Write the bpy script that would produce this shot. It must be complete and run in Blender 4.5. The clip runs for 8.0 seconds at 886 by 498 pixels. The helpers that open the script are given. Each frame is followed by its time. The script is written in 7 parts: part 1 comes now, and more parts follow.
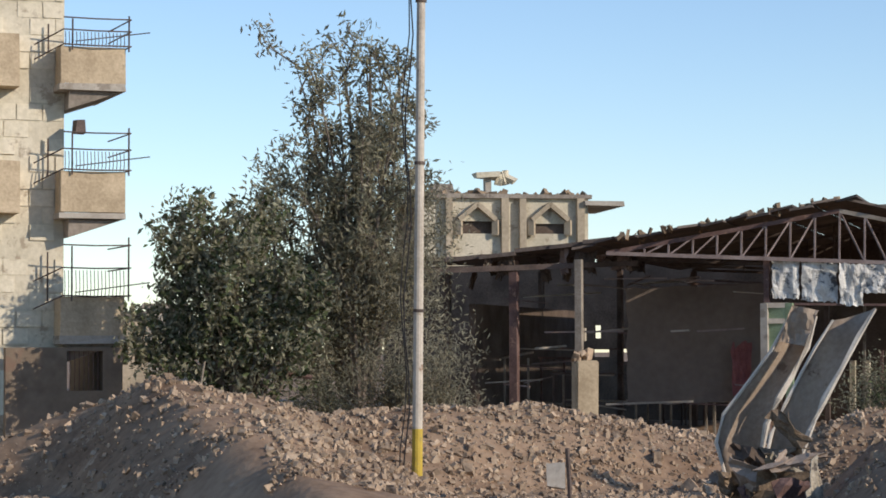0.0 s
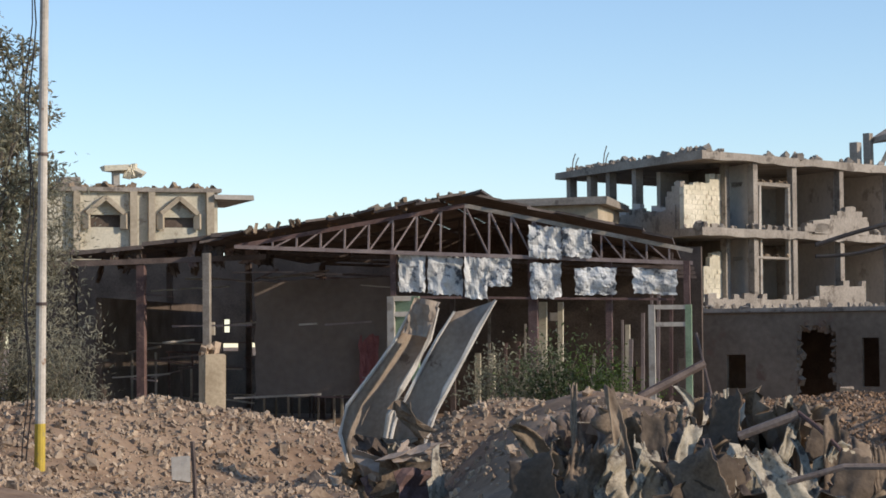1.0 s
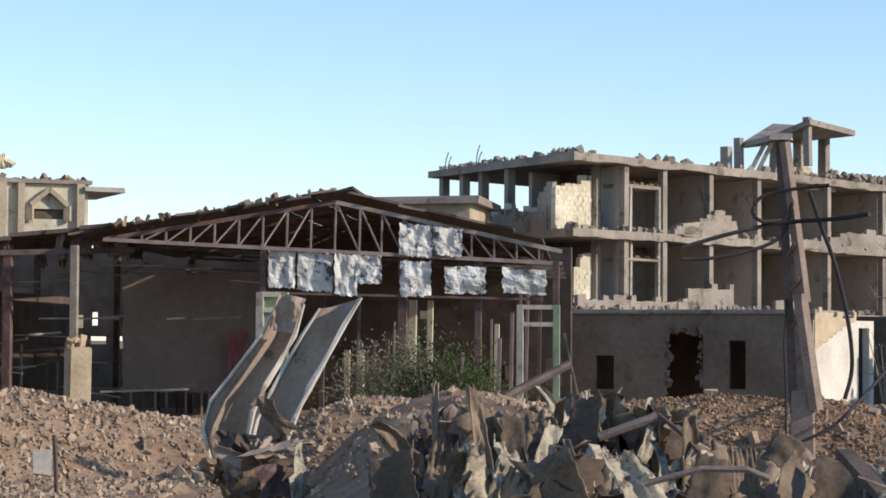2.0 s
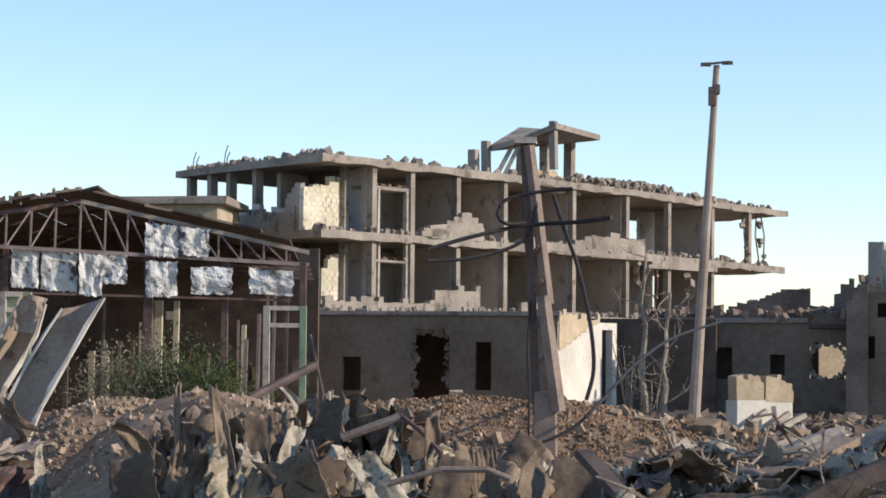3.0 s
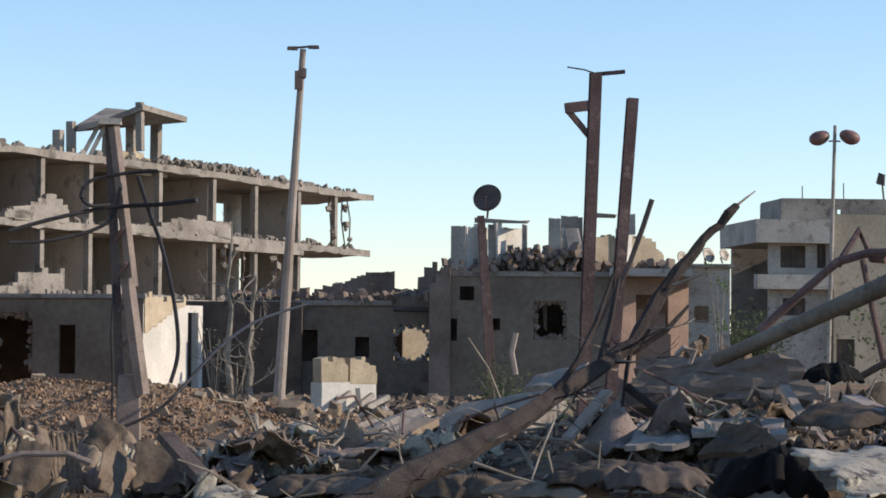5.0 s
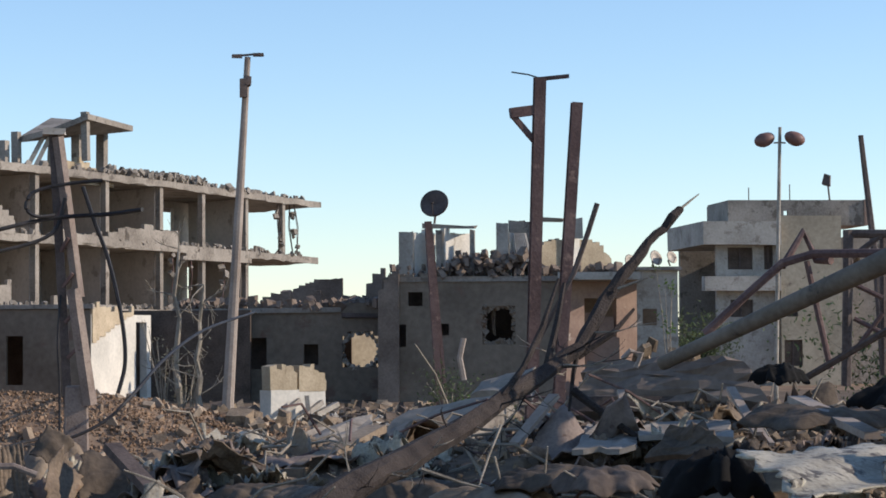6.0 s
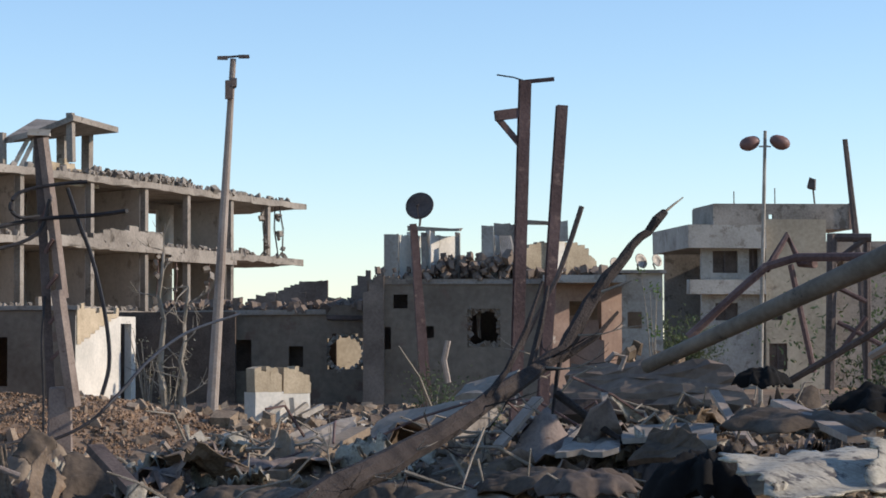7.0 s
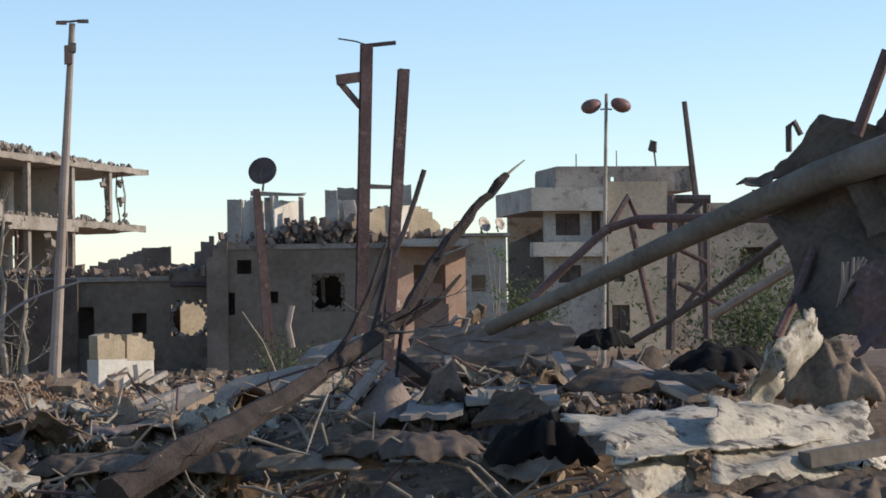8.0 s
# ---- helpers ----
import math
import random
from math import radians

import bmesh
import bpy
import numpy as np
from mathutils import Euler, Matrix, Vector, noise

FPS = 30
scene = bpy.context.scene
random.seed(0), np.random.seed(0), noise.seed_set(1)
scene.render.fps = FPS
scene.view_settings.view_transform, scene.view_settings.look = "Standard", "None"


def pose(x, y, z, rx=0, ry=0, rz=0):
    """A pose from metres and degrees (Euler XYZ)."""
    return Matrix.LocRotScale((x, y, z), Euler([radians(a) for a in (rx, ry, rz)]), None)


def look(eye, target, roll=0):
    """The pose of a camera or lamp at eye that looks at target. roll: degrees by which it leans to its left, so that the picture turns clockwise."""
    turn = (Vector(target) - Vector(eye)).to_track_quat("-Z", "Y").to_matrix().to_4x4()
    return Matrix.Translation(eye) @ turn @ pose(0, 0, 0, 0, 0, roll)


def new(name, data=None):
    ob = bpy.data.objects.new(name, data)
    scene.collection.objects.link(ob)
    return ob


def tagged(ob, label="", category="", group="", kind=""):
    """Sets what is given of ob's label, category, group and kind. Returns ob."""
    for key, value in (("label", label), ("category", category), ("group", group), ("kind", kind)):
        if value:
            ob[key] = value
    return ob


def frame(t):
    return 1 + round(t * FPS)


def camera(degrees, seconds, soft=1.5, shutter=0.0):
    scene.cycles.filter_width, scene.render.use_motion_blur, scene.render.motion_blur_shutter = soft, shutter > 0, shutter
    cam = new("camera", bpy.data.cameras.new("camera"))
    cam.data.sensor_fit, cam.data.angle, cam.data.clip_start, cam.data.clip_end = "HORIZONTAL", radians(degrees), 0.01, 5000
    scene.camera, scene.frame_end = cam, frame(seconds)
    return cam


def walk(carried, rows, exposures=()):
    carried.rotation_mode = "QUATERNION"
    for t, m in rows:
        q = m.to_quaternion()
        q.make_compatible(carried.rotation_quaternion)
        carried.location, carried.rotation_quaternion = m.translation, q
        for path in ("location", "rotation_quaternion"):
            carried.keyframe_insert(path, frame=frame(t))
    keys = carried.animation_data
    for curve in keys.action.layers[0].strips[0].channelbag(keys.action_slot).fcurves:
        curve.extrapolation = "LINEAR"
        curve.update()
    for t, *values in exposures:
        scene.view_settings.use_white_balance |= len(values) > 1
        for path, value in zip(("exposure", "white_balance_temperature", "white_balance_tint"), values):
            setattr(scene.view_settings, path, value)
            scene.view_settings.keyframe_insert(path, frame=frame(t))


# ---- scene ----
cam = camera(21.5, 8.0, soft=1.7)
PATH = [
    (0, pose(-0.225, -0.024, 2.631, 92.507, 0.21, 21.376)),
    (0.5, pose(-0.19, -0.021, 2.619, 92.648, 0.131, 16.88)),
    (1, pose(-0.124, -0.014, 2.592, 92.326, 0.497, 12.353)),
    (1.2, pose(-0.11, -0.006, 2.598, 92.198, 0.031, 11.413)),
    (2.3, pose(-0.005, 0.048, 2.597, 92.343, -0.376, 8.017)),
    (2.5, pose(0.006, 0.057, 2.594, 92.388, -0.48, 6.845)),
    (3, pose(0.02, 0.034, 2.595, 92.333, -0.495, 3.053)),
    (3.5, pose(0.021, 0.019, 2.598, 92.205, -0.753, -0.029)),
    (4, pose(0.013, 0.021, 2.588, 91.932, -0.387, -2.567)),
    (4.5, pose(0.033, 0.009, 2.595, 91.927, -0.251, -4.651)),
    (5, pose(0.057, -0.013, 2.597, 91.986, -0.413, -7.056)),
    (5.2, pose(0.07, -0.025, 2.602, 91.933, -0.099, -7.86)),
    (6.3, pose(0.093, -0.012, 2.603, 92.17, 0.398, -8.318)),
    (6.5, pose(0.093, -0.012, 2.603, 92.08, 0.398, -8.374)),
    (7, pose(0.106, -0.02, 2.602, 92.186, 0.184, -8.647)),
    (7.5, pose(0.111, -0.027, 2.591, 91.861, 0.927, -9.693)),
    (8, pose(0.123, -0.015, 2.597, 91.279, 0.809, -12.452)),
]
walk(cam, PATH, [(0, 0.1, 6450, 13), (1.0, 0.16, 6450, 13), (2.5, 0.4, 6450, 13), (3.5, 0.38, 6450, 13), (4.5, 0.3, 6400, 13), (6.5, 0.22, 6200, 13), (7.5, 0.22, 6200, 13), (8.0, 0.28, 6500, 13)])

# ---- light ----
SUN_AZ, SUN_EL = radians(99), radians(24)
world = bpy.data.worlds.new("sky")
scene.world = world
world.use_nodes = True
wn = world.node_tree
sky = wn.nodes.new("ShaderNodeTexSky")
sky.sky_type, sky.sun_disc = "NISHITA", False
sky.sun_elevation, sky.sun_rotation = SUN_EL, SUN_AZ
sky.air_density, sky.dust_density, sky.ozone_density = 0.92, 0.04, 2.9
wn.links.new(sky.outputs[0], wn.nodes["Background"].inputs[0])
wn.nodes["Background"].inputs[1].default_value = 0.15
sun = new("sun", bpy.data.lights.new("sun", "SUN"))
sun.data.energy, sun.data.angle, sun.data.color = 3.5, radians(0.6), (1.0, 0.89, 0.74)
sun.matrix_world = look((0, 0, 60), (-math.sin(SUN_AZ) * 60 * math.cos(SUN_EL), -math.cos(SUN_AZ) * 60 * math.cos(SUN_EL), 60 - 60 * math.sin(SUN_EL)))


# ---- materials ----
def mat(name, dark, light, size=1.0, rough=0.9, bump=0.3, metal=0.0, grain=12.0, stain=None, stain_at=0.58, leaf=0.0, vary=0.0):
    """A worn surface: large patches between two colours, fine grain, optional stains, bump."""
    m = bpy.data.materials.new(name)
    m.use_nodes = True
    n, l = m.node_tree.nodes, m.node_tree.links
    b = n["Principled BSDF"]
    co = n.new("ShaderNodeTexCoord")
    big, fine = n.new("ShaderNodeTexNoise"), n.new("ShaderNodeTexNoise")
    big.inputs["Scale"].default_value, big.inputs["Detail"].default_value = size, 7
    fine.inputs["Scale"].default_value, fine.inputs["Detail"].default_value = size * grain, 4
    for t in (big, fine):
        l.new(co.outputs["Object"], t.inputs["Vector"])
    mixf = n.new("ShaderNodeMath")
    mixf.operation = "MULTIPLY_ADD"
    l.new(fine.outputs[0], mixf.inputs[0])
    mixf.inputs[1].default_value = 0.55
    l.new(big.outputs[0], mixf.inputs[2])
    ramp = n.new("ShaderNodeValToRGB")
    ramp.color_ramp.elements[0].position, ramp.color_ramp.elements[1].position = 0.55, 1.0
    ramp.color_ramp.elements[0].color, ramp.color_ramp.elements[1].color = (*dark, 1), (*light, 1)
    l.new(mixf.outputs[0], ramp.inputs[0])
    colour = ramp.outputs[0]
    if stain:
        st = n.new("ShaderNodeTexNoise")
        st.inputs["Scale"].default_value, st.inputs["Detail"].default_value = size * 2.3, 9
        st.inputs["Roughness"].default_value = 0.7
        l.new(co.outputs["Object"], st.inputs["Vector"])
        sr = n.new("ShaderNodeValToRGB")
        sr.color_ramp.elements[0].position, sr.color_ramp.elements[1].position = stain_at, stain_at + 0.07
        l.new(st.outputs[0], sr.inputs[0])
        mx = n.new("ShaderNodeMix")
        mx.data_type = "RGBA"
        l.new(sr.outputs[0], mx.inputs["Factor"])
        l.new(colour, mx.inputs[6])
        mx.inputs[7].default_value = (*stain, 1)
        colour = mx.outputs[2]
    if vary:
        ge, hs = n.new("ShaderNodeNewGeometry"), n.new("ShaderNodeHueSaturation")
        mr = n.new("ShaderNodeMapRange")
        mr.inputs[3].default_value, mr.inputs[4].default_value = 1 - vary, 1 + vary
        l.new(ge.outputs["Random Per Island"], mr.inputs[0])
        l.new(mr.outputs[0], hs.inputs["Value"])
        l.new(colour, hs.inputs["Color"])
        colour = hs.outputs[0]
    l.new(colour, b.inputs["Base Color"])
    b.inputs["Roughness"].default_value, b.inputs["Metallic"].default_value = rough, metal
    b.inputs["Specular IOR Level"].default_value = 0.25
    if bump:
        bp = n.new("ShaderNodeBump")
        bp.inputs["Strength"].default_value, bp.inputs["Distance"].default_value = bump, 0.05
        l.new(mixf.outputs[0], bp.inputs["Height"])
        l.new(bp.outputs[0], b.inputs["Normal"])
    if leaf:
        tl, ms = n.new("ShaderNodeBsdfTranslucent"), n.new("ShaderNodeMixShader")
        l.new(colour, tl.inputs["Color"])
        ms.inputs[0].default_value = leaf
        l.new(b.outputs[0], ms.inputs[1])
        l.new(tl.outputs[0], ms.inputs[2])
        l.new(ms.outputs[0], n["Material Output"].inputs["Surface"])
    return m


CONCRETE = mat("weathered_concrete", (0.2, 0.168, 0.135), (0.38, 0.328, 0.27), 0.6, stain=(0.155, 0.128, 0.102), stain_at=0.55, grain=16)
CONCRETE_LIGHT = mat("pale_concrete", (0.32, 0.283, 0.233), (0.5, 0.45, 0.38), 0.7, stain=(0.27, 0.232, 0.188), stain_at=0.54)
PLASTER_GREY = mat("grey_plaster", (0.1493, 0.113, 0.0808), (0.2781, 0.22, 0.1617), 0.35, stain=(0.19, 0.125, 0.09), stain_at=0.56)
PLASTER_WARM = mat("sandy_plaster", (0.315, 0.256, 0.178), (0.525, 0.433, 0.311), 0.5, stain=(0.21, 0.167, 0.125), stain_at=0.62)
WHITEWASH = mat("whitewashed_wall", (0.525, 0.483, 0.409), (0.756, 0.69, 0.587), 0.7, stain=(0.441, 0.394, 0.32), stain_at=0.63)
BLOCK = mat("sandy_block", (0.33, 0.255, 0.165), (0.55, 0.44, 0.3), 1.2, stain=(0.294, 0.227, 0.151), stain_at=0.62, vary=0.16)
BLOCK_PALE = mat("pale_block", (0.47, 0.42, 0.305), (0.7, 0.63, 0.49), 0.8, stain=(0.378, 0.315, 0.231), stain_at=0.57, vary=0.12)
EARTH = mat("stony_earth", (0.165, 0.102, 0.062), (0.37, 0.255, 0.165), 0.55, bump=1.0, grain=9, stain=(0.45, 0.35, 0.255), stain_at=0.63)
EARTH_RED = mat("brown_clod", (0.17, 0.105, 0.062), (0.34, 0.22, 0.135), 0.8, bump=0.7, vary=0.3)
STONE = mat("pale_rubble_stone", (0.215, 0.15, 0.1), (0.46, 0.35, 0.245), 1.5, bump=0.5, vary=0.35)
RUBBLE = mat("grey_rubble", (0.1284, 0.09, 0.0581), (0.3852, 0.285, 0.1892), 1.5, bump=0.5, vary=0.4)
RUST = mat("rusty_steel", (0.1, 0.06, 0.052), (0.2, 0.128, 0.11), 2.0, rough=0.75, metal=0.15, bump=0.3, stain=(0.28, 0.18, 0.14))
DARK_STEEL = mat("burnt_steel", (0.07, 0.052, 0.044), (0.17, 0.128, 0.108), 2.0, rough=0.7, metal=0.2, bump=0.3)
GREY_STEEL = mat("galvanised_steel", (0.22, 0.185, 0.145), (0.45, 0.39, 0.32), 1.5, rough=0.5, metal=0.2, bump=0.1, stain=(0.21, 0.128, 0.0801), stain_at=0.66)
PALE_POLE = mat("pale_painted_pole", (0.26, 0.2, 0.155), (0.42, 0.34, 0.275), 1.5, rough=0.7, bump=0.15, stain=(0.3, 0.2, 0.14), stain_at=0.64)
POST_BROWN = mat("weathered_brown_post", (0.17, 0.125, 0.1), (0.34, 0.265, 0.215), 2.0, rough=0.8, bump=0.25, stain=(0.12, 0.07, 0.05), stain_at=0.6)
POLE_CREAM = mat("cream_painted_pole", (0.4, 0.345, 0.275), (0.62, 0.55, 0.455), 1.5, rough=0.7, bump=0.15, stain=(0.28, 0.18, 0.12), stain_at=0.6)
CHAR = mat("charred_black", (0.006, 0.0055, 0.005), (0.014, 0.0125, 0.0115), 2.0, rough=1.0, bump=0.1)
MOUND = mat("grey_rubble_dust", (0.091, 0.062, 0.0396), (0.2354, 0.165, 0.1056), 0.9, bump=1.0, grain=10, stain=(0.28, 0.22, 0.17), stain_at=0.63)
MAST = mat("grey_mast_concrete", (0.1284, 0.105, 0.0792), (0.2461, 0.205, 0.1584), 1.2, rough=0.85, bump=0.3, stain=(0.05, 0.045, 0.04), stain_at=0.6)
WRECK = mat("dark_torn_roofing", (0.0642, 0.047, 0.0334), (0.1498, 0.112, 0.0792), 1.4, rough=0.88, bump=0.4, stain=(0.1, 0.066, 0.048), stain_at=0.58)
YELLOW = mat("yellow_paint", (0.42, 0.29, 0.04), (0.6, 0.43, 0.07), 3.0, rough=0.6, bump=0.1, stain=(0.3, 0.24, 0.12), stain_at=0.57)
GREEN_PAINT = mat("faded_green_paint", (0.16, 0.22, 0.13), (0.3, 0.38, 0.24), 2.0, rough=0.6, bump=0.1, stain=(0.24, 0.17, 0.11), stain_at=0.62)
WHITE_SHEET = mat("torn_white_sheet", (0.44, 0.42, 0.38), (0.82, 0.8, 0.74), 1.5, rough=0.55, bump=0.4, stain=(0.12, 0.13, 0.14), stain_at=0.53)
TIN = mat("crumpled_tin", (0.24, 0.2, 0.14), (0.56, 0.49, 0.37), 2.5, rough=0.55, metal=0.0, bump=0.2, stain=(0.1, 0.08, 0.06), stain_at=0.52)
TIN_DARK = mat("scorched_tin", (0.091, 0.064, 0.0422), (0.2889, 0.208, 0.1364), 2.5, rough=0.7, metal=0.0, bump=0.3, stain=(0.158, 0.0886, 0.0534), stain_at=0.6)
GIRDER = mat("brown_burnt_plate", (0.1683, 0.12, 0.08), (0.3264, 0.25, 0.1721), 1.5, rough=0.75, bump=0.3, stain=(0.38, 0.27, 0.18), stain_at=0.64)
# one dark colour for sooty scrap and for painted shade inside rooms
SOOT_AND_SHADE = mat("soot_and_shade_dark", (0.0663, 0.048, 0.037), (0.1498, 0.112, 0.0862), 1.2, rough=0.9, bump=0.3)
ROOF_TIN = mat("old_roof_sheet", (0.06, 0.048, 0.042), (0.16, 0.13, 0.113), 1.0, rough=0.7, metal=0.15, bump=0.3, stain=(0.3, 0.27, 0.24), stain_at=0.66)
SCREEN = mat("faded_tarpaulin", (0.15, 0.118, 0.096), (0.215, 0.172, 0.142), 0.4, rough=0.9, bump=0.15)
RED_CLOTH = mat("dull_red_cloth", (0.16, 0.055, 0.055), (0.28, 0.11, 0.1), 2.0, rough=0.9)
BARK = mat("grey_brown_bark", (0.028, 0.021, 0.018), (0.068, 0.052, 0.043), 4.0, rough=0.95, bump=0.8)
TREE_BARK = mat("pale_tree_bark", (0.12, 0.095, 0.075), (0.23, 0.19, 0.15), 4.0, rough=0.95, bump=0.6)
TWIG = mat("dry_twig", (0.2, 0.165, 0.12), (0.38, 0.32, 0.25), 4.0, rough=0.9, bump=0.3)
LEAF = mat("dusty_leaf", (0.17, 0.165, 0.1), (0.42, 0.4, 0.28), 0.8, rough=0.6, bump=0.0, vary=0.5, leaf=0.5)
LEAF_DRY = mat("dry_grey_leaf", (0.2, 0.18, 0.118), (0.42, 0.385, 0.275), 0.8, rough=0.7, bump=0.0, vary=0.4, leaf=0.5)
LEAF_DARK = mat("deep_green_leaf", (0.06, 0.078, 0.034), (0.17, 0.2, 0.095), 0.8, rough=0.6, bump=0.0, vary=0.5, leaf=0.5)
LEAF_BRIGHT = mat("fresh_green_leaf", (0.07, 0.12, 0.025), (0.17, 0.24, 0.06), 0.9, rough=0.6, bump=0.0, vary=0.4, leaf=0.5)
WIRE = mat("black_cable", (0.015, 0.014, 0.014), (0.045, 0.04, 0.04), 5.0, rough=0.6, bump=0.0)
LAMP_RED = mat("reddish_lamp_shell", (0.16, 0.085, 0.07), (0.28, 0.15, 0.12), 3.0, rough=0.5, bump=0.0)
BRICK_RED = mat("brick_red_plaster", (0.23, 0.15, 0.115), (0.38, 0.265, 0.2), 0.6, stain=(0.5, 0.42, 0.34), stain_at=0.62)

ROOM_PLASTER = mat("dirty_room_plaster", (0.42, 0.372, 0.325), (0.6, 0.54, 0.475), 0.45, stain=(0.33, 0.285, 0.24), stain_at=0.57)
BROWN_WALL = mat("brown_block_wall", (0.15, 0.11, 0.083), (0.28, 0.215, 0.165), 0.9, stain=(0.2, 0.15, 0.11), stain_at=0.6)
TRUSS = mat("dusty_pink_steel", (0.2, 0.15, 0.135), (0.33, 0.265, 0.24), 2.0, rough=0.7, metal=0.1, bump=0.2, stain=(0.16, 0.1, 0.08), stain_at=0.62)

GIRDER_PALE = mat("dusty_beige_plate", (0.26, 0.195, 0.142), (0.44, 0.35, 0.265), 1.3, rough=0.8, bump=0.25, stain=(0.2, 0.14, 0.1), stain_at=0.6)
# girder edge colour, lightened to carry the sun on the torn rims
LIT_EDGE = mat("sunlit_torn_edge", (0.48, 0.43, 0.36), (0.68, 0.62, 0.53), 2.5, rough=0.6, bump=0.15, stain=(0.3, 0.22, 0.16), stain_at=0.66)


# ---- kit ----
R = random.Random(7)
Z_UP = Vector((0, 0, 1))


def thing(name, at, label, category, group="", kind=""):
    ob = new(name)
    ob.location = at
    ob.empty_display_size = 0.2
    return tagged(ob, label, category, group, kind)


def root_of(ob):
    return root_of(ob.parent) if ob.parent else ob


def part(name, bm, material, parent=None, label="", smooth=False, kind=""):
    """Links a bmesh, built in world metres, as one mesh under its thing."""
    me = bpy.data.meshes.new(name)
    if parent:
        bmesh.ops.translate(bm, verts=bm.verts, vec=-Vector(root_of(parent).location))
    bmesh.ops.recalc_face_normals(bm, faces=bm.faces)
    bm.to_mesh(me)
    bm.free()
    me.materials.append(material)
    if smooth:
        for p in me.polygons:
            p.use_smooth = True
    ob = new(name, me)
    ob.parent = parent
    return tagged(ob, label, kind=kind)


def solo(name, bm, material, label, category, group="", kind="", smooth=False):
    """One mesh that is a thing by itself, its origin at its base."""
    lo = Vector([min(v.co[i] for v in bm.verts) for i in range(3)])
    hi = Vector([max(v.co[i] for v in bm.verts) for i in range(3)])
    base = Vector(((lo.x + hi.x) / 2, (lo.y + hi.y) / 2, lo.z))
    bmesh.ops.translate(bm, verts=bm.verts, vec=-base)
    ob = part(name, bm, material, None, "", smooth)
    ob.location = base
    return tagged(ob, label, category, group, kind)


def wall_frame(origin, az):
    """Right along a wall as seen from outside, outward, up; az: where its outside looks, degrees from +y to +x."""
    a = radians(az)
    r, n = Vector((-math.cos(a), math.sin(a), 0)), Vector((math.sin(a), math.cos(a), 0))
    m = Matrix((r, n, Z_UP)).transposed().to_4x4()
    m.translation = origin
    return m


def box(bm, lo, hi, m=None, jag=0.0):
    vs = [bm.verts.new((x, y, z)) for z in (lo[2], hi[2]) for y in (lo[1], hi[1]) for x in (lo[0], hi[0])]
    if jag:
        for v in vs:
            v.co += Vector((R.uniform(-jag, jag), R.uniform(-jag, jag), R.uniform(-jag, jag)))
    if m is not None:
        for v in vs:
            v.co = m @ v.co
    for f in ((0, 1, 3, 2), (4, 6, 7, 5), (0, 4, 5, 1), (2, 3, 7, 6), (0, 2, 6, 4), (1, 5, 7, 3)):
        bm.faces.new([vs[i] for i in f])
    return bm


def beam(bm, p, q, w, h=None, roll=0.0, end=1.0):
    """A square bar from p to q, w wide and h high."""
    p, q = Vector(p), Vector(q)
    d = (q - p).normalized()
    up = Z_UP if abs(d.z) < 0.95 else Vector((0, 1, 0))
    s = d.cross(up).normalized()
    u = s.cross(d)
    if roll:
        c, n = math.cos(roll), math.sin(roll)
        s, u = s * c + u * n, u * c - s * n
    h = h or w
    rings = [[bm.verts.new(o + s * (a * w / 2 * k) + u * (b * h / 2 * k)) for a, b in ((-1, -1), (1, -1), (1, 1), (-1, 1))] for o, k in ((p, 1), (q, end))]
    for i in range(4):
        bm.faces.new((rings[0][i], rings[0][(i + 1) % 4], rings[1][(i + 1) % 4], rings[1][i]))
    bm.faces.new(rings[0][::-1])
    bm.faces.new(rings[1])
    return bm


def tube(bm, pts, radii, n=8, rough=0.0):
    """A round bar through points, with a radius at each."""
    pts = [Vector(p) for p in pts]
    if not isinstance(radii, (list, tuple)):
        radii = [radii] * len(pts)
    rings = []
    for i, p in enumerate(pts):
        d = (pts[min(i + 1, len(pts) - 1)] - pts[max(i - 1, 0)]).normalized()
        up = Z_UP if abs(d.z) < 0.9 else Vector((0, 1, 0))
        s = d.cross(up).normalized()
        u = s.cross(d)
        rings.append([bm.verts.new(p + (s * math.cos(a) + u * math.sin(a)) * radii[i] * (1 + R.uniform(-rough, rough))) for a in (2 * math.pi * k / n for k in range(n))])
    for a, b in zip(rings, rings[1:]):
        for k in range(n):
            bm.faces.new((a[k], a[(k + 1) % n], b[(k + 1) % n], b[k]))
    bm.faces.new(rings[0][::-1])
    bm.faces.new(rings[-1])
    return bm


def rock(bm, at, r, flat=0.7):
    """An angular lump: a box whose corners are pulled about and turned."""
    m = Matrix.Translation(at) @ Euler((R.uniform(0, 6), R.uniform(0, 6), R.uniform(0, 6))).to_matrix().to_4x4()
    a, b, c = r * R.uniform(0.6, 1.2), r * R.uniform(0.5, 1.0), r * R.uniform(0.35, 0.8) * flat / 0.7
    vs = [bm.verts.new(m @ Vector((x * a * R.uniform(0.55, 1), y * b * R.uniform(0.55, 1), z * c * R.uniform(0.55, 1)))) for z in (-1, 1) for y in (-1, 1) for x in (-1, 1)]
    for f in ((0, 1, 3, 2), (4, 6, 7, 5), (0, 4, 5, 1), (2, 3, 7, 6), (0, 2, 6, 4), (1, 5, 7, 3)):
        bm.faces.new([vs[i] for i in f])


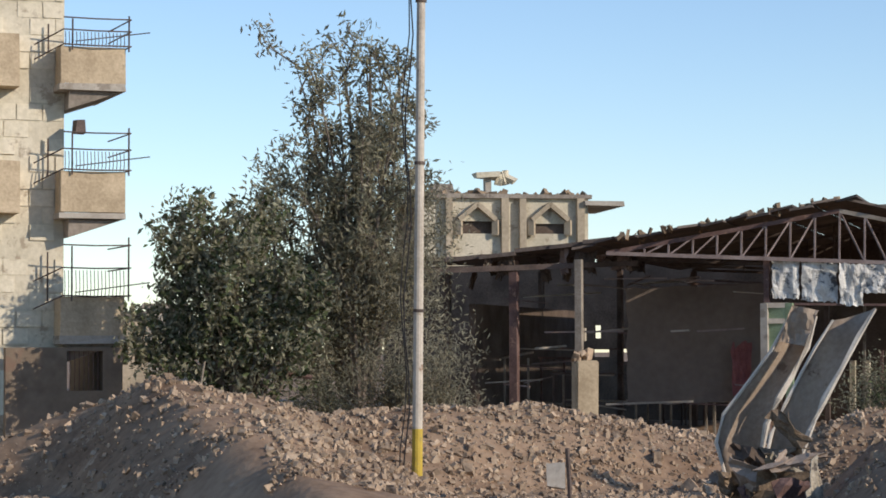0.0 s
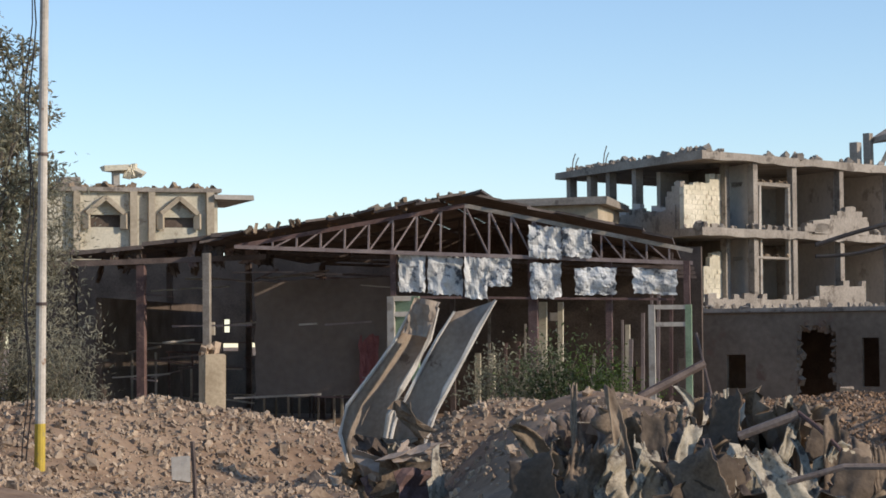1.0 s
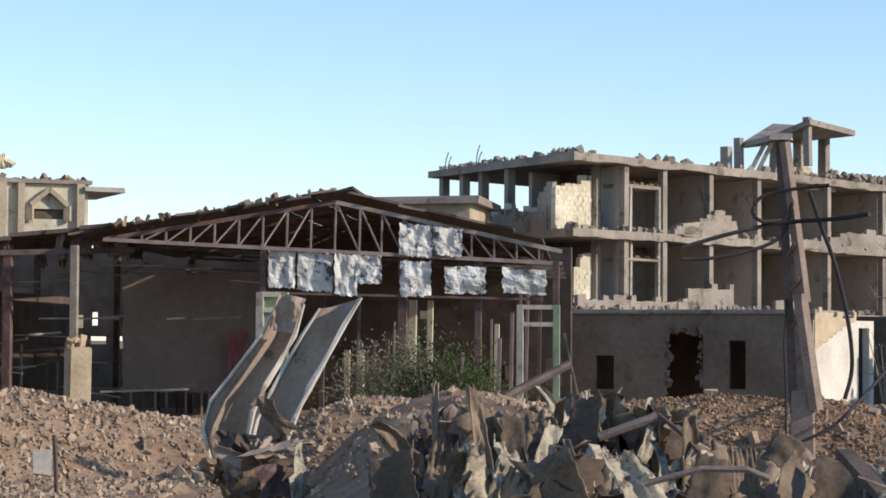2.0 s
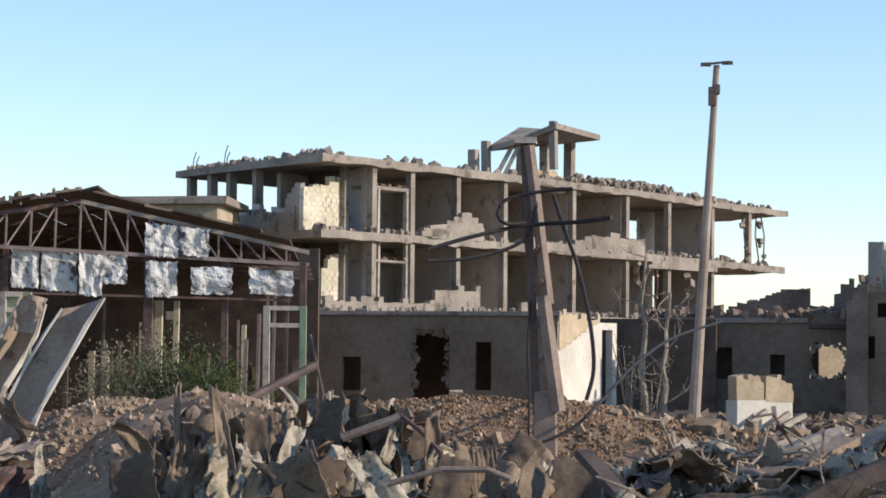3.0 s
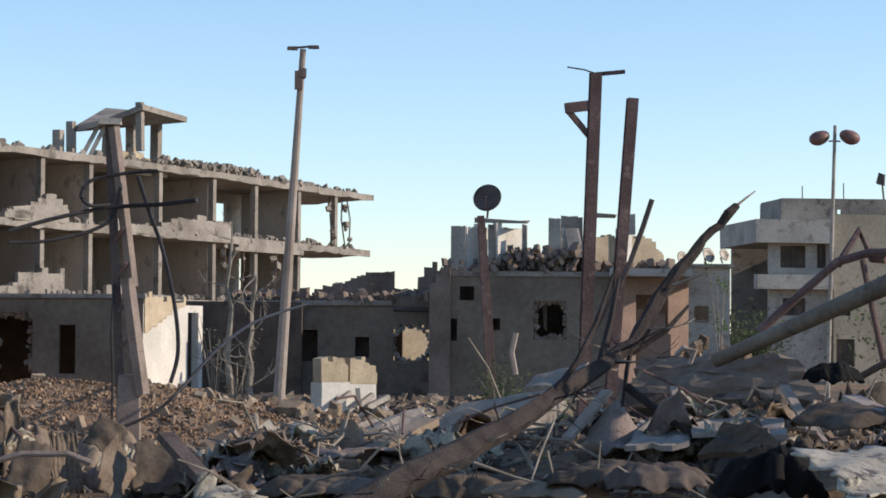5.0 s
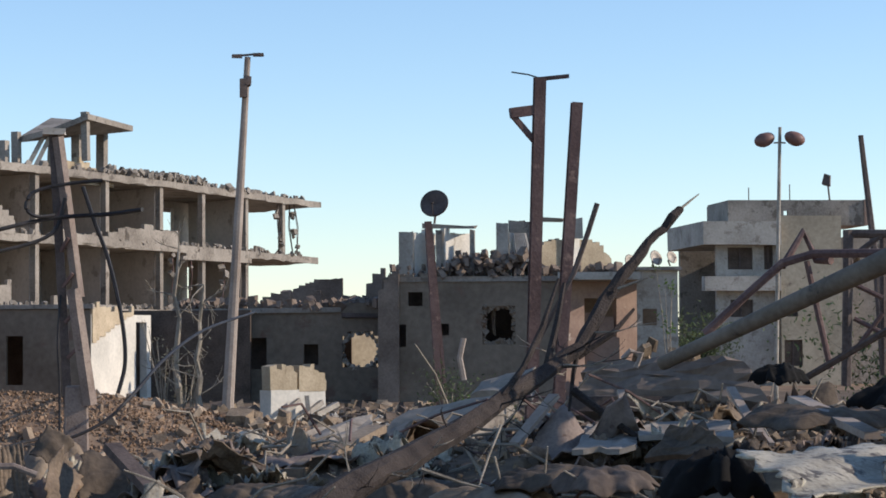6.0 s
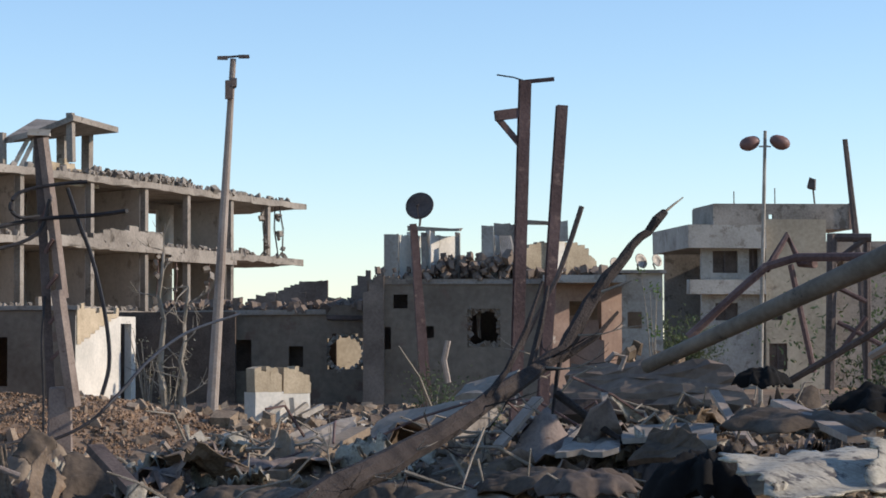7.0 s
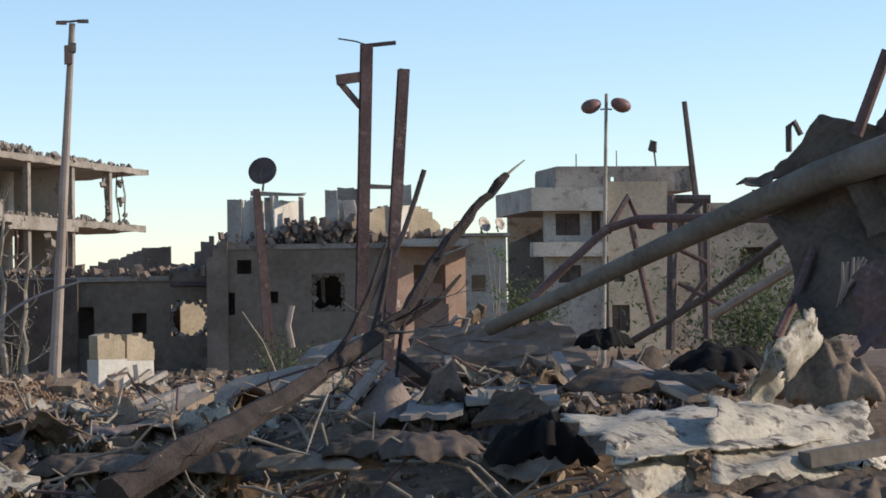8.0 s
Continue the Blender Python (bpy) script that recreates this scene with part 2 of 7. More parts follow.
def pierced(bm, m, x0, x1, z0, z1, thick, holes=()):
    """A wall between x0, x1 and z0, z1 of the frame m, with real openings (xa, xb, za, zb) through it; its outside at y = 0."""
    xs = sorted({x0, x1, *[v for h in holes for v in h[:2] if x0 < v < x1]})
    zs = sorted({z0, z1, *[v for h in holes for v in h[2:] if z0 < v < z1]})
    made = {}

    def corner(i, j, side):
        if (i, j, side) not in made:
            made[i, j, side] = bm.verts.new(m @ Vector((xs[i], -thick * side, zs[j])))
        return made[i, j, side]

    def full(i, j):
        if not (0 <= i < len(xs) - 1 and 0 <= j < len(zs) - 1):
            return False
        xm, zm = (xs[i] + xs[i + 1]) / 2, (zs[j] + zs[j + 1]) / 2
        return not any(h[0] < xm < h[1] and h[2] < zm < h[3] for h in holes)
    for i in range(len(xs) - 1):
        for j in range(len(zs) - 1):
            if not full(i, j):
                continue
            for s in (0, 1):
                bm.faces.new([corner(i, j, s), corner(i + 1, j, s), corner(i + 1, j + 1, s), corner(i, j + 1, s)])
            for di, dj, e in ((-1, 0, ((i, j), (i, j + 1))), (1, 0, ((i + 1, j), (i + 1, j + 1))), (0, -1, ((i, j), (i + 1, j))), (0, 1, ((i, j + 1), (i + 1, j + 1)))):
                if not full(i + di, j + dj):
                    bm.faces.new([corner(*e[0], 0), corner(*e[1], 0), corner(*e[1], 1), corner(*e[0], 1)])
    return bm


def ragged(bm, m, x0, x1, z0, top, thick, step=0.4, course=0.2, seed=1, bottom=None):
    """A broken block wall whose top follows top(x) in uneven steps of a course."""
    rr = random.Random(seed)
    up, down, x = [], [], x0
    while x < x1 - 0.02:
        xb = min(x1, x + step * rr.uniform(0.5, 1.2))
        zt = top((x + xb) / 2) + rr.uniform(-0.5, 0.5) * course
        zb = bottom((x + xb) / 2) if bottom else z0
        zt = max(zb + 0.06, z0 + round((zt - z0) / course) * course)
        for q in (x + 0.002, xb - 0.002):
            up.append((q + rr.uniform(-0.02, 0.02), zt + rr.uniform(-0.04, 0.04)))
        down += [(x + 0.002, zb), (xb - 0.002, zb)]
        x = xb
    for lo, hi, (ax, az), (bx, bz) in zip(down, down[1:], up, up[1:]):
        f = [bm.verts.new(m @ Vector(p)) for p in ((lo[0], 0, lo[1]), (hi[0], 0, hi[1]), (bx, 0, bz), (ax, 0, az))]
        g = [bm.verts.new(m @ Vector(p)) for p in ((lo[0], -thick, lo[1]), (hi[0], -thick, hi[1]), (bx, -thick, bz), (ax, -thick, az))]
        bm.faces.new(f), bm.faces.new(g[::-1])
        bm.faces.new((f[0], g[0], g[1], f[1])), bm.faces.new((f[3], f[2], g[2], g[3]))
        if lo == down[0]:
            bm.faces.new((f[0], f[3], g[3], g[0]))
        if hi == down[-1]:
            bm.faces.new((f[1], g[1], g[2], f[2]))
    bmesh.ops.remove_doubles(bm, verts=bm.verts, dist=0.0005)
    return bm


def lerp(table):
    """A function through (x, value) pairs, straight between them."""
    def f(x):
        if x <= table[0][0]:
            return table[0][1]
        for (a, va), (b, vb) in zip(table, table[1:]):
            if x <= b:
                return va + (vb - va) * (x - a) / (b - a)
        return table[-1][1]
    return f


# ---- ground: one sheet, with earth banks and the rubble mound ----
BANKS = [  # from, to, height from and to, half width
    ((-27.14, 39.72), (-23.16, 41.0), 0.3, 1.0, 4.0),
    ((-21.27, 38.62), (-17.29, 33.93), 2.1, 1.35, 4.2),
    ((-17.29, 33.93), (-13.21, 29.23), 1.35, 0.5, 3.6),
    ((-21.27, 38.62), (-18.87, 40.93), 2.1, 1.4, 4.5),
    ((-18.87, 40.93), (-16.13, 44.2), 1.35, 1.6, 4.0),
    ((-16.13, 44.2), (-14.0, 47.0), 1.6, 1.0, 4.0),
    ((-14.0, 47.0), (-13.27, 50.3), 1.0, 0.5, 4.0),
    ((-8.31, 44.24), (-6.49, 44.53), 1.45, 1.55, 3.2),
] + [
    ((-5.3, 49.72), (-4.56, 49.81), 1.2, 1.35, 4.5),
    ((-4.56, 49.81), (-0.23, 50.02), 1.35, 1.35, 4.5),
    ((-0.23, 50.02), (3.68, 48.88), 1.35, 0.75, 4.0),
    ((-3.62, 25.75), (-2.57, 25.87), 1.2, 1.35, 3.4),
    ((-2.57, 25.87), (-1.78, 24.95), 1.35, 0.95, 4.0),
    ((-1.78, 24.95), (1.3, 23.98), 0.95, 1.05, 5.0),
    ((1.3, 23.98), (3.23, 23.8), 1.05, 1.45, 5.5),
    ((3.23, 23.8), (6.5, 23.12), 1.45, 1.7, 6.0),
    ((6.5, 23.12), (11.22, 21.27), 1.7, 1.85, 6.0),
    ((-5.18, 33.61), (-3.89, 26.72), 1.95, 1.2, 2.9),
    ((1.19, 18.97), (3.44, 16.66), 0.8, 0.95, 4.0),
    ((3.44, 16.66), (7.28, 15.41), 0.95, 1.05, 4.0),
]

RIDGE = ((-21.31, 38.6), (-13.9, 30.01))


def ground_height(x, y):
    h = 0.0
    for (ax, ay), (bx, by), ha, hb, w in BANKS:
        dx, dy = bx - ax, by - ay
        k = max(0.0, min(1.0, ((x - ax) * dx + (y - ay) * dy) / (dx * dx + dy * dy)))
        d = math.hypot(x - ax - k * dx, y - ay - k * dy) / w
        if d < 1:
            h = max(h, (ha + (hb - ha) * k) * (1 - d * d) ** 1.3)
    ax, ay = RIDGE[0]
    dx, dy = RIDGE[1][0] - ax, RIDGE[1][1] - ay
    ln = math.hypot(dx, dy)
    k = ((x - ax) * dx + (y - ay) * dy) / ln ** 2
    side = ((x - ax) * dy - (y - ay) * dx) / ln
    if side > 0 and k > -0.15:
        h -= min(1, (k + 0.15) / 0.2) * 3.6 * min(1.0, side / 4.5) * max(0.0, min(1.0, (16 - side) / 8))
    near = max(0.0, 1 - math.hypot(x, y) / 14)
    h = max(h, 1.0 * min(1, near * 2))
    r = math.hypot(x, y)
    if r < 80:
        big = noise.noise((x * 0.35, y * 0.35, 3.1)) * 0.16 + noise.noise((x * 1.1, y * 1.1, 7.7)) * 0.08 + noise.noise((x * 3.1, y * 3.1, 1.7)) * 0.035
        h += big * min(1.3, 0.35 + abs(h))
    return h


def build_ground():
    xs, ys = [], []
    for lst, lo, hi, step in ((xs, -34, 22, 0.24), (ys, 8, 58, 0.24)):
        v, s = lo, step
        left = []
        while v > -2600:
            s *= 1.35
            v -= s
            left.append(v)
        lst += left[::-1]
        v = lo
        while v < hi:
            lst.append(v)
            v += step
        s = step
        while v < 3800:
            lst.append(v)
            s *= 1.35
            v += s
    verts = [(x, y, ground_height(x, y)) for y in ys for x in xs]
    w = len(xs)
    faces = [(j * w + i, j * w + i + 1, (j + 1) * w + i + 1, (j + 1) * w + i) for j in range(len(ys) - 1) for i in range(w - 1)]
    me = bpy.data.meshes.new("ground")
    me.from_pydata(verts, [], faces)
    me.materials.append(EARTH)
    me.materials.append(MOUND)
    for p in me.polygons:
        p.use_smooth = True
        x, y = p.center.x, p.center.y
        r, az = math.hypot(x, y), math.degrees(math.atan2(x, y)) + 1.2 * noise.noise((x * 0.4, y * 0.4, 5))
        edge = 1.5 * noise.noise((x * 0.5, y * 0.5, 2))
        if (az > -9.5 and r < 33 + edge) or (az > 1.5 and 53 < r < 110 + 3 * edge) or (az > 5 and r < 60):
            p.material_index = 1
    tagged(new("ground", me), "bare stony earth with bulldozed banks", "ground", kind="structure")


build_ground()

# ---- the gutted concrete apartment block ----
A = Vector((-9.8, 92.5, 0))
U = Vector((0.53, 0.848, 0))
V = Vector((-0.584, 0.812, 0))
BACK = Vector((-0.848, 0.53, 0))
ROOF_Z, MID_Z, LOW_Z = 10.2, 7.15, 3.95


def droop(s, far=41.0):
    """How far the broken end of the slabs hangs down."""
    return 0.25 * max(0.0, (s - 18) / 23) ** 1.4


def slab(bm, z, thick, length, depth, left, lo=0.0, sag=1.0):
    """A floor plate from the corner along both fronts, bending down at the broken end, with a chipped edge."""
    rr = random.Random(int(z * 10))
    front, n = [], 70
    for i in range(n + 1):
        s = lo + (length - lo) * i / n
        front.append(A + U * s + BACK * rr.uniform(-0.05, 0.14) + Z_UP * (z - sag * droop(s)))
    for k in range(1, 14):
        s = length - 0.2 * rr.random()
        front.append(A + U * (s - 0.35 * rr.random()) + V * (depth * k / 14) + Z_UP * (z - sag * droop(s)))
    b = A + V * left
    ring = front + ([b + Z_UP * z] if left else [A + BACK * depth + U * lo + Z_UP * z])
    top = [bm.verts.new(p) for p in ring]
    bot = [bm.verts.new(p - Z_UP * thick * rr.uniform(0.85, 1.15)) for p in ring]
    bm.faces.new(top)
    bm.faces.new(bot[::-1])
    for i in range(len(ring)):
        j = (i + 1) % len(ring)
        bm.faces.new((top[i], bot[i], bot[j], top[j]))
    bmesh.ops.triangulate(bm, faces=bm.faces[:])


COLUMNS = [0.9, 3.8, 6.5, 9.9, 13.6, 19.4, 24.3, 28.4, 32.9, 37.0]


def build_block():
    house = thing("apartment_block", A + U * 18 + BACK * 5, "gutted three-storey grey concrete apartment block with open rooms", "building")
    bm = bmesh.new()
    slab(bm, ROOF_Z, 0.32, 41.0, 11, 13.2)
    part("roof", bm, CONCRETE, house)
    bm = bmesh.new()
    slab(bm, MID_Z, 0.34, 40.6, 11, 13.2)
    part("floor_slab", bm, CONCRETE, house)
    bm = bmesh.new()
    slab(bm, LOW_Z, 0.34, 34.0, 11, 13.2, sag=0.5)
    part("floor_slab", bm, CONCRETE, house)
    # columns and cross walls, storey by storey
    for z0, z1 in ((LOW_Z, MID_Z - 0.34), (MID_Z, ROOF_Z - 0.32)):
        for i, s in enumerate(COLUMNS):
            if z0 == LOW_Z and s > 34:
                continue
            p = A + U * s + (BACK * 0.35 if i else U * 1.8 + V * 1.5)
            dz = droop(s)
            bm = bmesh.new()
            beam(bm, p + Z_UP * (z0 - dz - 0.2), p + Z_UP * (z1 - dz + 0.05), 0.28, 0.3, roll=0.55)
            part("column", bm, CONCRETE, house)
            if i not in (0, 2, 7) and s < 35:
                bm = bmesh.new()
                q0, q1 = p + V * 0.3, p + V * (5.4 if i % 2 else 4.6)
                beam(bm, q0 + Z_UP * ((z0 + z1) / 2 - dz), q1 + Z_UP * ((z0 + z1) / 2 - dz), 0.16, z1 - z0 + 0.1)
                part("partition_wall", bm, ROOM_PLASTER, house)
        # back walls of the rooms
        m = Matrix.Translation(A + V * 5.4) @ Matrix((U, -BACK, Z_UP)).transposed().to_4x4()
        bm = bmesh.new()
        if z0 == MID_Z:
            pierced(bm, m, 1.5, 34.5, z0 - 0.5, z1 - 0.1, 0.2, [(24.9, 26.2, z0 + 0.2, z1 - 0.9), (30.0, 31.6, z0 + 0.1, z1 - 0.5), (33.3, 34.2, z0 + 0.1, z1 - 0.5)])
        else:
            pierced(bm, m, 1.5, 33.0, z0 - 0.2, z1 + 0.05, 0.2, [(11.2, 12.4, z0, z0 + 2.1)])
        part("wall", bm, ROOM_PLASTER, house)
    return house


BLOCK_HOUSE = build_block()


def finish_block(house):
    rr = random.Random(3)
    along = Matrix.Translation(A) @ Matrix((U, -BACK, Z_UP)).transposed().to_4x4()
    left = Matrix.Translation(A) @ Matrix((-V, Vector((-0.812, -0.584, 0)), Z_UP)).transposed().to_4x4()
    # lower storey walls behind and under the plates
    bm = bmesh.new()
    m = Matrix.Translation(A + BACK * 1.2) @ Matrix((U, -BACK, Z_UP)).transposed().to_4x4()
    pierced(bm, m, 0.4, 34.5, -0.1, LOW_Z - 0.3, 0.25, [(19.8, 21.3, 0, 2.9), (25.0, 27.5, 0.9, 2.8), (29, 30.5, 0.9, 2.6)])
    part("wall", bm, PLASTER_GREY, house)
    bm = bmesh.new()
    pierced(bm, left, -12.6, -0.7, -0.1, LOW_Z - 0.3, 0.25, [(-10.5, -9, 0.8, 2.6), (-6, -4, 0.9, 2.5)])
    part("wall", bm, PLASTER_GREY, house)
    # side front: low walls, posts and the sunny block infill at the corner
    for s in (-12.4, -10.4, -8.6, -6.2, -3.6):
        for z0, z1 in ((LOW_Z, MID_Z - 0.3), (MID_Z, ROOF_Z - 0.3)):
            if s == -3.6 and z0 == MID_Z:
                continue
            bm = bmesh.new()
            box(bm, (s - 0.18, -0.6, z0 - 0.2), (s + 0.18, -0.25, z1 + 0.02), left)
            part("column", bm, CONCRETE, house)
    for z0, seed in ((LOW_Z, 4), (MID_Z, 5)):
        bm = bmesh.new()
        ragged(bm, left, -8.5, -2.2, z0, lerp([(-8.5, z0 + 0.5), (-6.5, z0 + 0.8), (-5.4, z0 + 1.0), (-4.2, z0 + 0.7), (-2.2, z0 + 0.9)]), 0.2, 0.4, 0.2, seed)
        part("infill_wall", bm, CONCRETE, house, "broken grey block infill")
        bm = bmesh.new()
        inner = Matrix.Translation(V * 1.6) @ along
        x0 = 0.08 if z0 == MID_Z else 1.3
        ragged(bm, inner, x0, 2.55, z0 - 0.1, lerp([(x0, z0 + 1.7), (x0 + 0.5, z0 + 1.75), (1.6, z0 + 1.95), (2.0, z0 + 2.2), (2.55, z0 + 2.3)]), 0.22, 0.3, 0.2, seed + 7)
        infill = part("infill_wall", bm, BLOCK_PALE, house, "sunlit sandy block infill")
        zz, row = z0, 0
        while zz < z0 + 1.6:
            xx = x0 + (0.18 if row % 2 else 0.02)
            while xx < 2.3:
                if rr.random() < 0.7:
                    bm = bmesh.new()
                    box(bm, (xx, -0.02, zz + 0.015), (xx + 0.33, rr.uniform(0.004, 0.025), zz + 0.185), inner, 0.008)
                    part("block", bm, BLOCK_PALE, infill)
                xx += 0.36
            zz += 0.2
            row += 1
        bm = bmesh.new()
        ragged(bm, Matrix.Translation(U * 0.06) @ left, -3.1, -1.85, z0 - 0.05, lerp([(-3.1, z0 + 1.2), (-2.4, z0 + 1.9), (-1.85, z0 + 2.0)]), 0.2, 0.25, 0.2, seed + 9)
        part("infill_wall", bm, CONCRETE, house, "broken grey block infill")
    for z0, z1 in ((LOW_Z, MID_Z - 0.3), (MID_Z, ROOF_Z - 0.3)):
        bm = bmesh.new()
        hl = [(-7.2, -6.3, z0 + 0.9, z0 + 1.9)] if z0 == MID_Z else []
        pierced(bm, Matrix.Translation(U * 3.4) @ left, -7.6, -2.4, z0 - 0.1, z1 + 0.05, 0.2, hl)
        # upper storey wall is coloured dark to carry the shade of the room
        part("inner_wall", bm, SOOT_AND_SHADE if z0 == MID_Z else PLASTER_GREY, house)
    bm = bmesh.new()
    ragged(bm, Matrix.Translation(U * 0.25) @ left, -9.6, -3.2, MID_Z - 0.4, lerp([(-9.6, MID_Z + 0.9), (-6.0, MID_Z + 1.15), (-5.2, MID_Z + 0.9), (-3.2, MID_Z + 1.1)]), 0.2, 0.6, 0.15, 77)
    part("parapet", bm, ROOM_PLASTER, house, "dirty plastered side parapet")
    # inner room boxes and shelves near the corner
    for z0, zl, za in ((LOW_Z, 2.0, 2.85), (MID_Z, 1.85, 1.85)):
        bm = bmesh.new()
        box(bm, (4.0, -1.6, z0 + zl), (6.45, -0.3, z0 + zl + 0.13), along, 0.04)
        part("ledge", bm, CONCRETE, house)
        for xa in (4.2, 6.2):
            bm = bmesh.new()
            box(bm, (xa, -0.5, z0), (xa + 0.14, -0.32, z0 + za), along, 0.03)
            part("door_jamb", bm, CONCRETE_LIGHT, house)
        bm = bmesh.new()
        for _ in range(16):
            rock(bm, along @ Vector((rr.uniform(4.1, 6.4), rr.uniform(-1.0, -0.35), z0 + zl + 0.16)), rr.uniform(0.06, 0.16))
        part("loose_rubble", bm, RUBBLE, house, kind="stuff")
        bm = bmesh.new()
        ragged(bm, along, 6.9, 8.6, z0, lerp([(6.9, z0 + 0.2), (7.6, z0 + 0.5), (8.6, z0 + 0.25)]), 0.3, 0.3, 0.12, 31)
        part("fallen_wall", bm, CONCRETE, house)
    # parapets that still stand on the plate edges
    for x0, x1, z0, tops, seed in ((7.6, 11.6, MID_Z, [(7.6, 0.25), (9.2, 0.95), (10.4, 1.25), (11.6, 0.5)], 1), (0.3, 7.2, LOW_Z, [(0.3, 0.45), (7.2, 0.35)], 2), (7.9, 11.3, LOW_Z, [(7.9, 0.95), (11.3, 1.0)], 3),
                                   (15.0, 21.0, MID_Z - 0.2, [(15, 0.5), (18, 0.4), (21, 0.7)], 4), (20.6, 25.6, MID_Z - 0.35, [(20.6, 0.85), (23, 1.0), (25.6, 0.95)], 5), (14.6, 16.5, LOW_Z, [(14.6, 0.5), (16.5, 0.6)], 6),
                                   (26, 33, MID_Z - 0.7, [(26, 0.3), (29, 0.6), (33, 0.35)], 7)):
        bm = bmesh.new()
        ragged(bm, along, x0, x1, z0 - 0.05, lerp([(a, z0 + b) for a, b in tops]), 0.18, 0.45, 0.2, seed)
        part("parapet", bm, CONCRETE, house, "broken grey concrete parapet")
    # stair tower on the roof
    ring = [(-3.72, 108.95, 11.88), (-2.2, 108.0, 12.21), (-0.58, 107.02, 12.8), (1.52, 112.01, 12.7), (0.25, 116.02, 13.24), (-2.43, 115.99, 13.43)]
    bm = bmesh.new()
    top, bot = [bm.verts.new(p) for p in ring], [bm.verts.new(Vector(p) - Z_UP * 0.26) for p in ring]
    bm.faces.new(top), bm.faces.new(bot[::-1])
    for i in range(6):
        bm.faces.new((top[i], bot[i], bot[(i + 1) % 6], top[(i + 1) % 6]))
    bmesh.ops.triangulate(bm, faces=bm.faces[:])
    part("tower_roof", bm, CONCRETE, house, "tilted concrete slab over the stair head")
    for p, q, w in (((-1.07, 110.01, 10.45), (-1.09, 110.01, 12.19), 0.42), ((0.05, 113.02, 10.82), (0.06, 113.02, 12.58), 0.42), ((-0.66, 107.52, 10.98), (-0.71, 107.52, 12.92), 0.3), ((-3.83, 108.95, 10.47), (-3.86, 108.95, 12.11), 0.34), ((-4.38, 107.93, 10.49), (-4.39, 107.93, 11.62), 0.4), ((-2.31, 111.99, 10.58), (-2.2, 112.0, 12.49), 0.36)):
        bm = bmesh.new()
        beam(bm, Vector(p) - Z_UP * 0.3, q, w, w, roll=0.5)
        part("column", bm, CONCRETE, house)
    tz = ROOF_Z - 0.35
    T = Matrix.Translation(A + U * 16 + BACK * 0.6) @ Matrix((U, -BACK, Z_UP)).transposed().to_4x4()
    bm = bmesh.new()
    ragged(bm, T, 0.0, 4.6, tz - 0.2, lerp([(0.0, tz + 0.9), (2.2, tz + 0.8), (4.6, tz + 0.25)]), 0.2, 0.5, 0.2, 9)
    part("parapet", bm, BLOCK, house, "sandy block stub")
    for k in range(2):
        bm = bmesh.new()
        beam(bm, Vector((-3.38, 108.97, 10.43)) + Vector((0.35 * k, 0, 0)), Vector((-2.59, 108.99, 11.95)) + Vector((0.3 * k, 0, 0)), 0.3, 0.2)
        part("stair_flight", bm, CONCRETE_LIGHT, house, "collapsed stair flight")
    # bent bars on the roof
    for s, d, h in ((-11.5, 1, 0.8), (-11.2, 1, 0.6), (-8.5, 1.0, 0.9), (-8.3, 1.4, 0.6)):
        bm = bmesh.new()
        p = A - V * s + Z_UP * (ROOF_Z - 0.05)
        tube(bm, [p, p + Vector((0.05, 0, h * 0.6)), p + Vector((0.16, 0, h))], 0.025, 5)
        part("rebar", bm, DARK_STEEL, house)
    # pieces hanging on bars from the broken end
    for s, dz in ((36.6, 1.0), (38.3, 1.15)):
        for k in range(3):
            p = A + U * s + BACK * 0.4 + Z_UP * (ROOF_Z - droop(s) - 0.3)
            z = (0.45, 1.7, 2.35)[k]
            for _ in range(3):
                bm = bmesh.new()
                rock(bm, p + Vector((rr.uniform(-0.1, 0.1) + 0.12 * k, 0, -z + rr.uniform(-0.3, 0.3))), rr.uniform(0.1, 0.22))
                part("hanging_lump", bm, CONCRETE, house)
        bm = bmesh.new()
        for k in range(4):
            o = Vector((rr.uniform(-0.15, 0.15), rr.uniform(-0.1, 0.1), 0))
            tube(bm, [p + o, p + o * 2 - Z_UP * 1.2 + U * 0.2, p + o - Z_UP * 2.6 + U * 0.35], 0.022, 5)
        part("rebar", bm, DARK_STEEL, house)
    # loose rubble along the plates
    bm = bmesh.new()
    for _ in range(700):
        s, lvl = rr.uniform(0, 40), rr.choice((0, 0, 1, 2))
        if lvl == 0:
            s = rr.choice((rr.uniform(-13, 0), rr.uniform(0, 40), rr.uniform(18, 36), rr.uniform(19, 29)))
        if lvl == 2 and s > 33:
            continue
        d = abs(rr.gauss(0.1, 0.5)) + 0.1
        z = (ROOF_Z, MID_Z, LOW_Z)[lvl] - (droop(s) if s > 0 else 0) * (1, 1, 0.5)[lvl]
        p = (A + U * s + BACK * d) if s >= 0 else (A - V * s + Vector((0.812, 0.584, 0)) * d)
        hump = 0.25 if lvl == 0 and 20 < s < 29 else 0.0
        rock(bm, p + Z_UP * (z + 0.06 + hump * rr.random()), rr.uniform(0.07, 0.26))
    part("loose_rubble", bm, CONCRETE, house, kind="stuff")
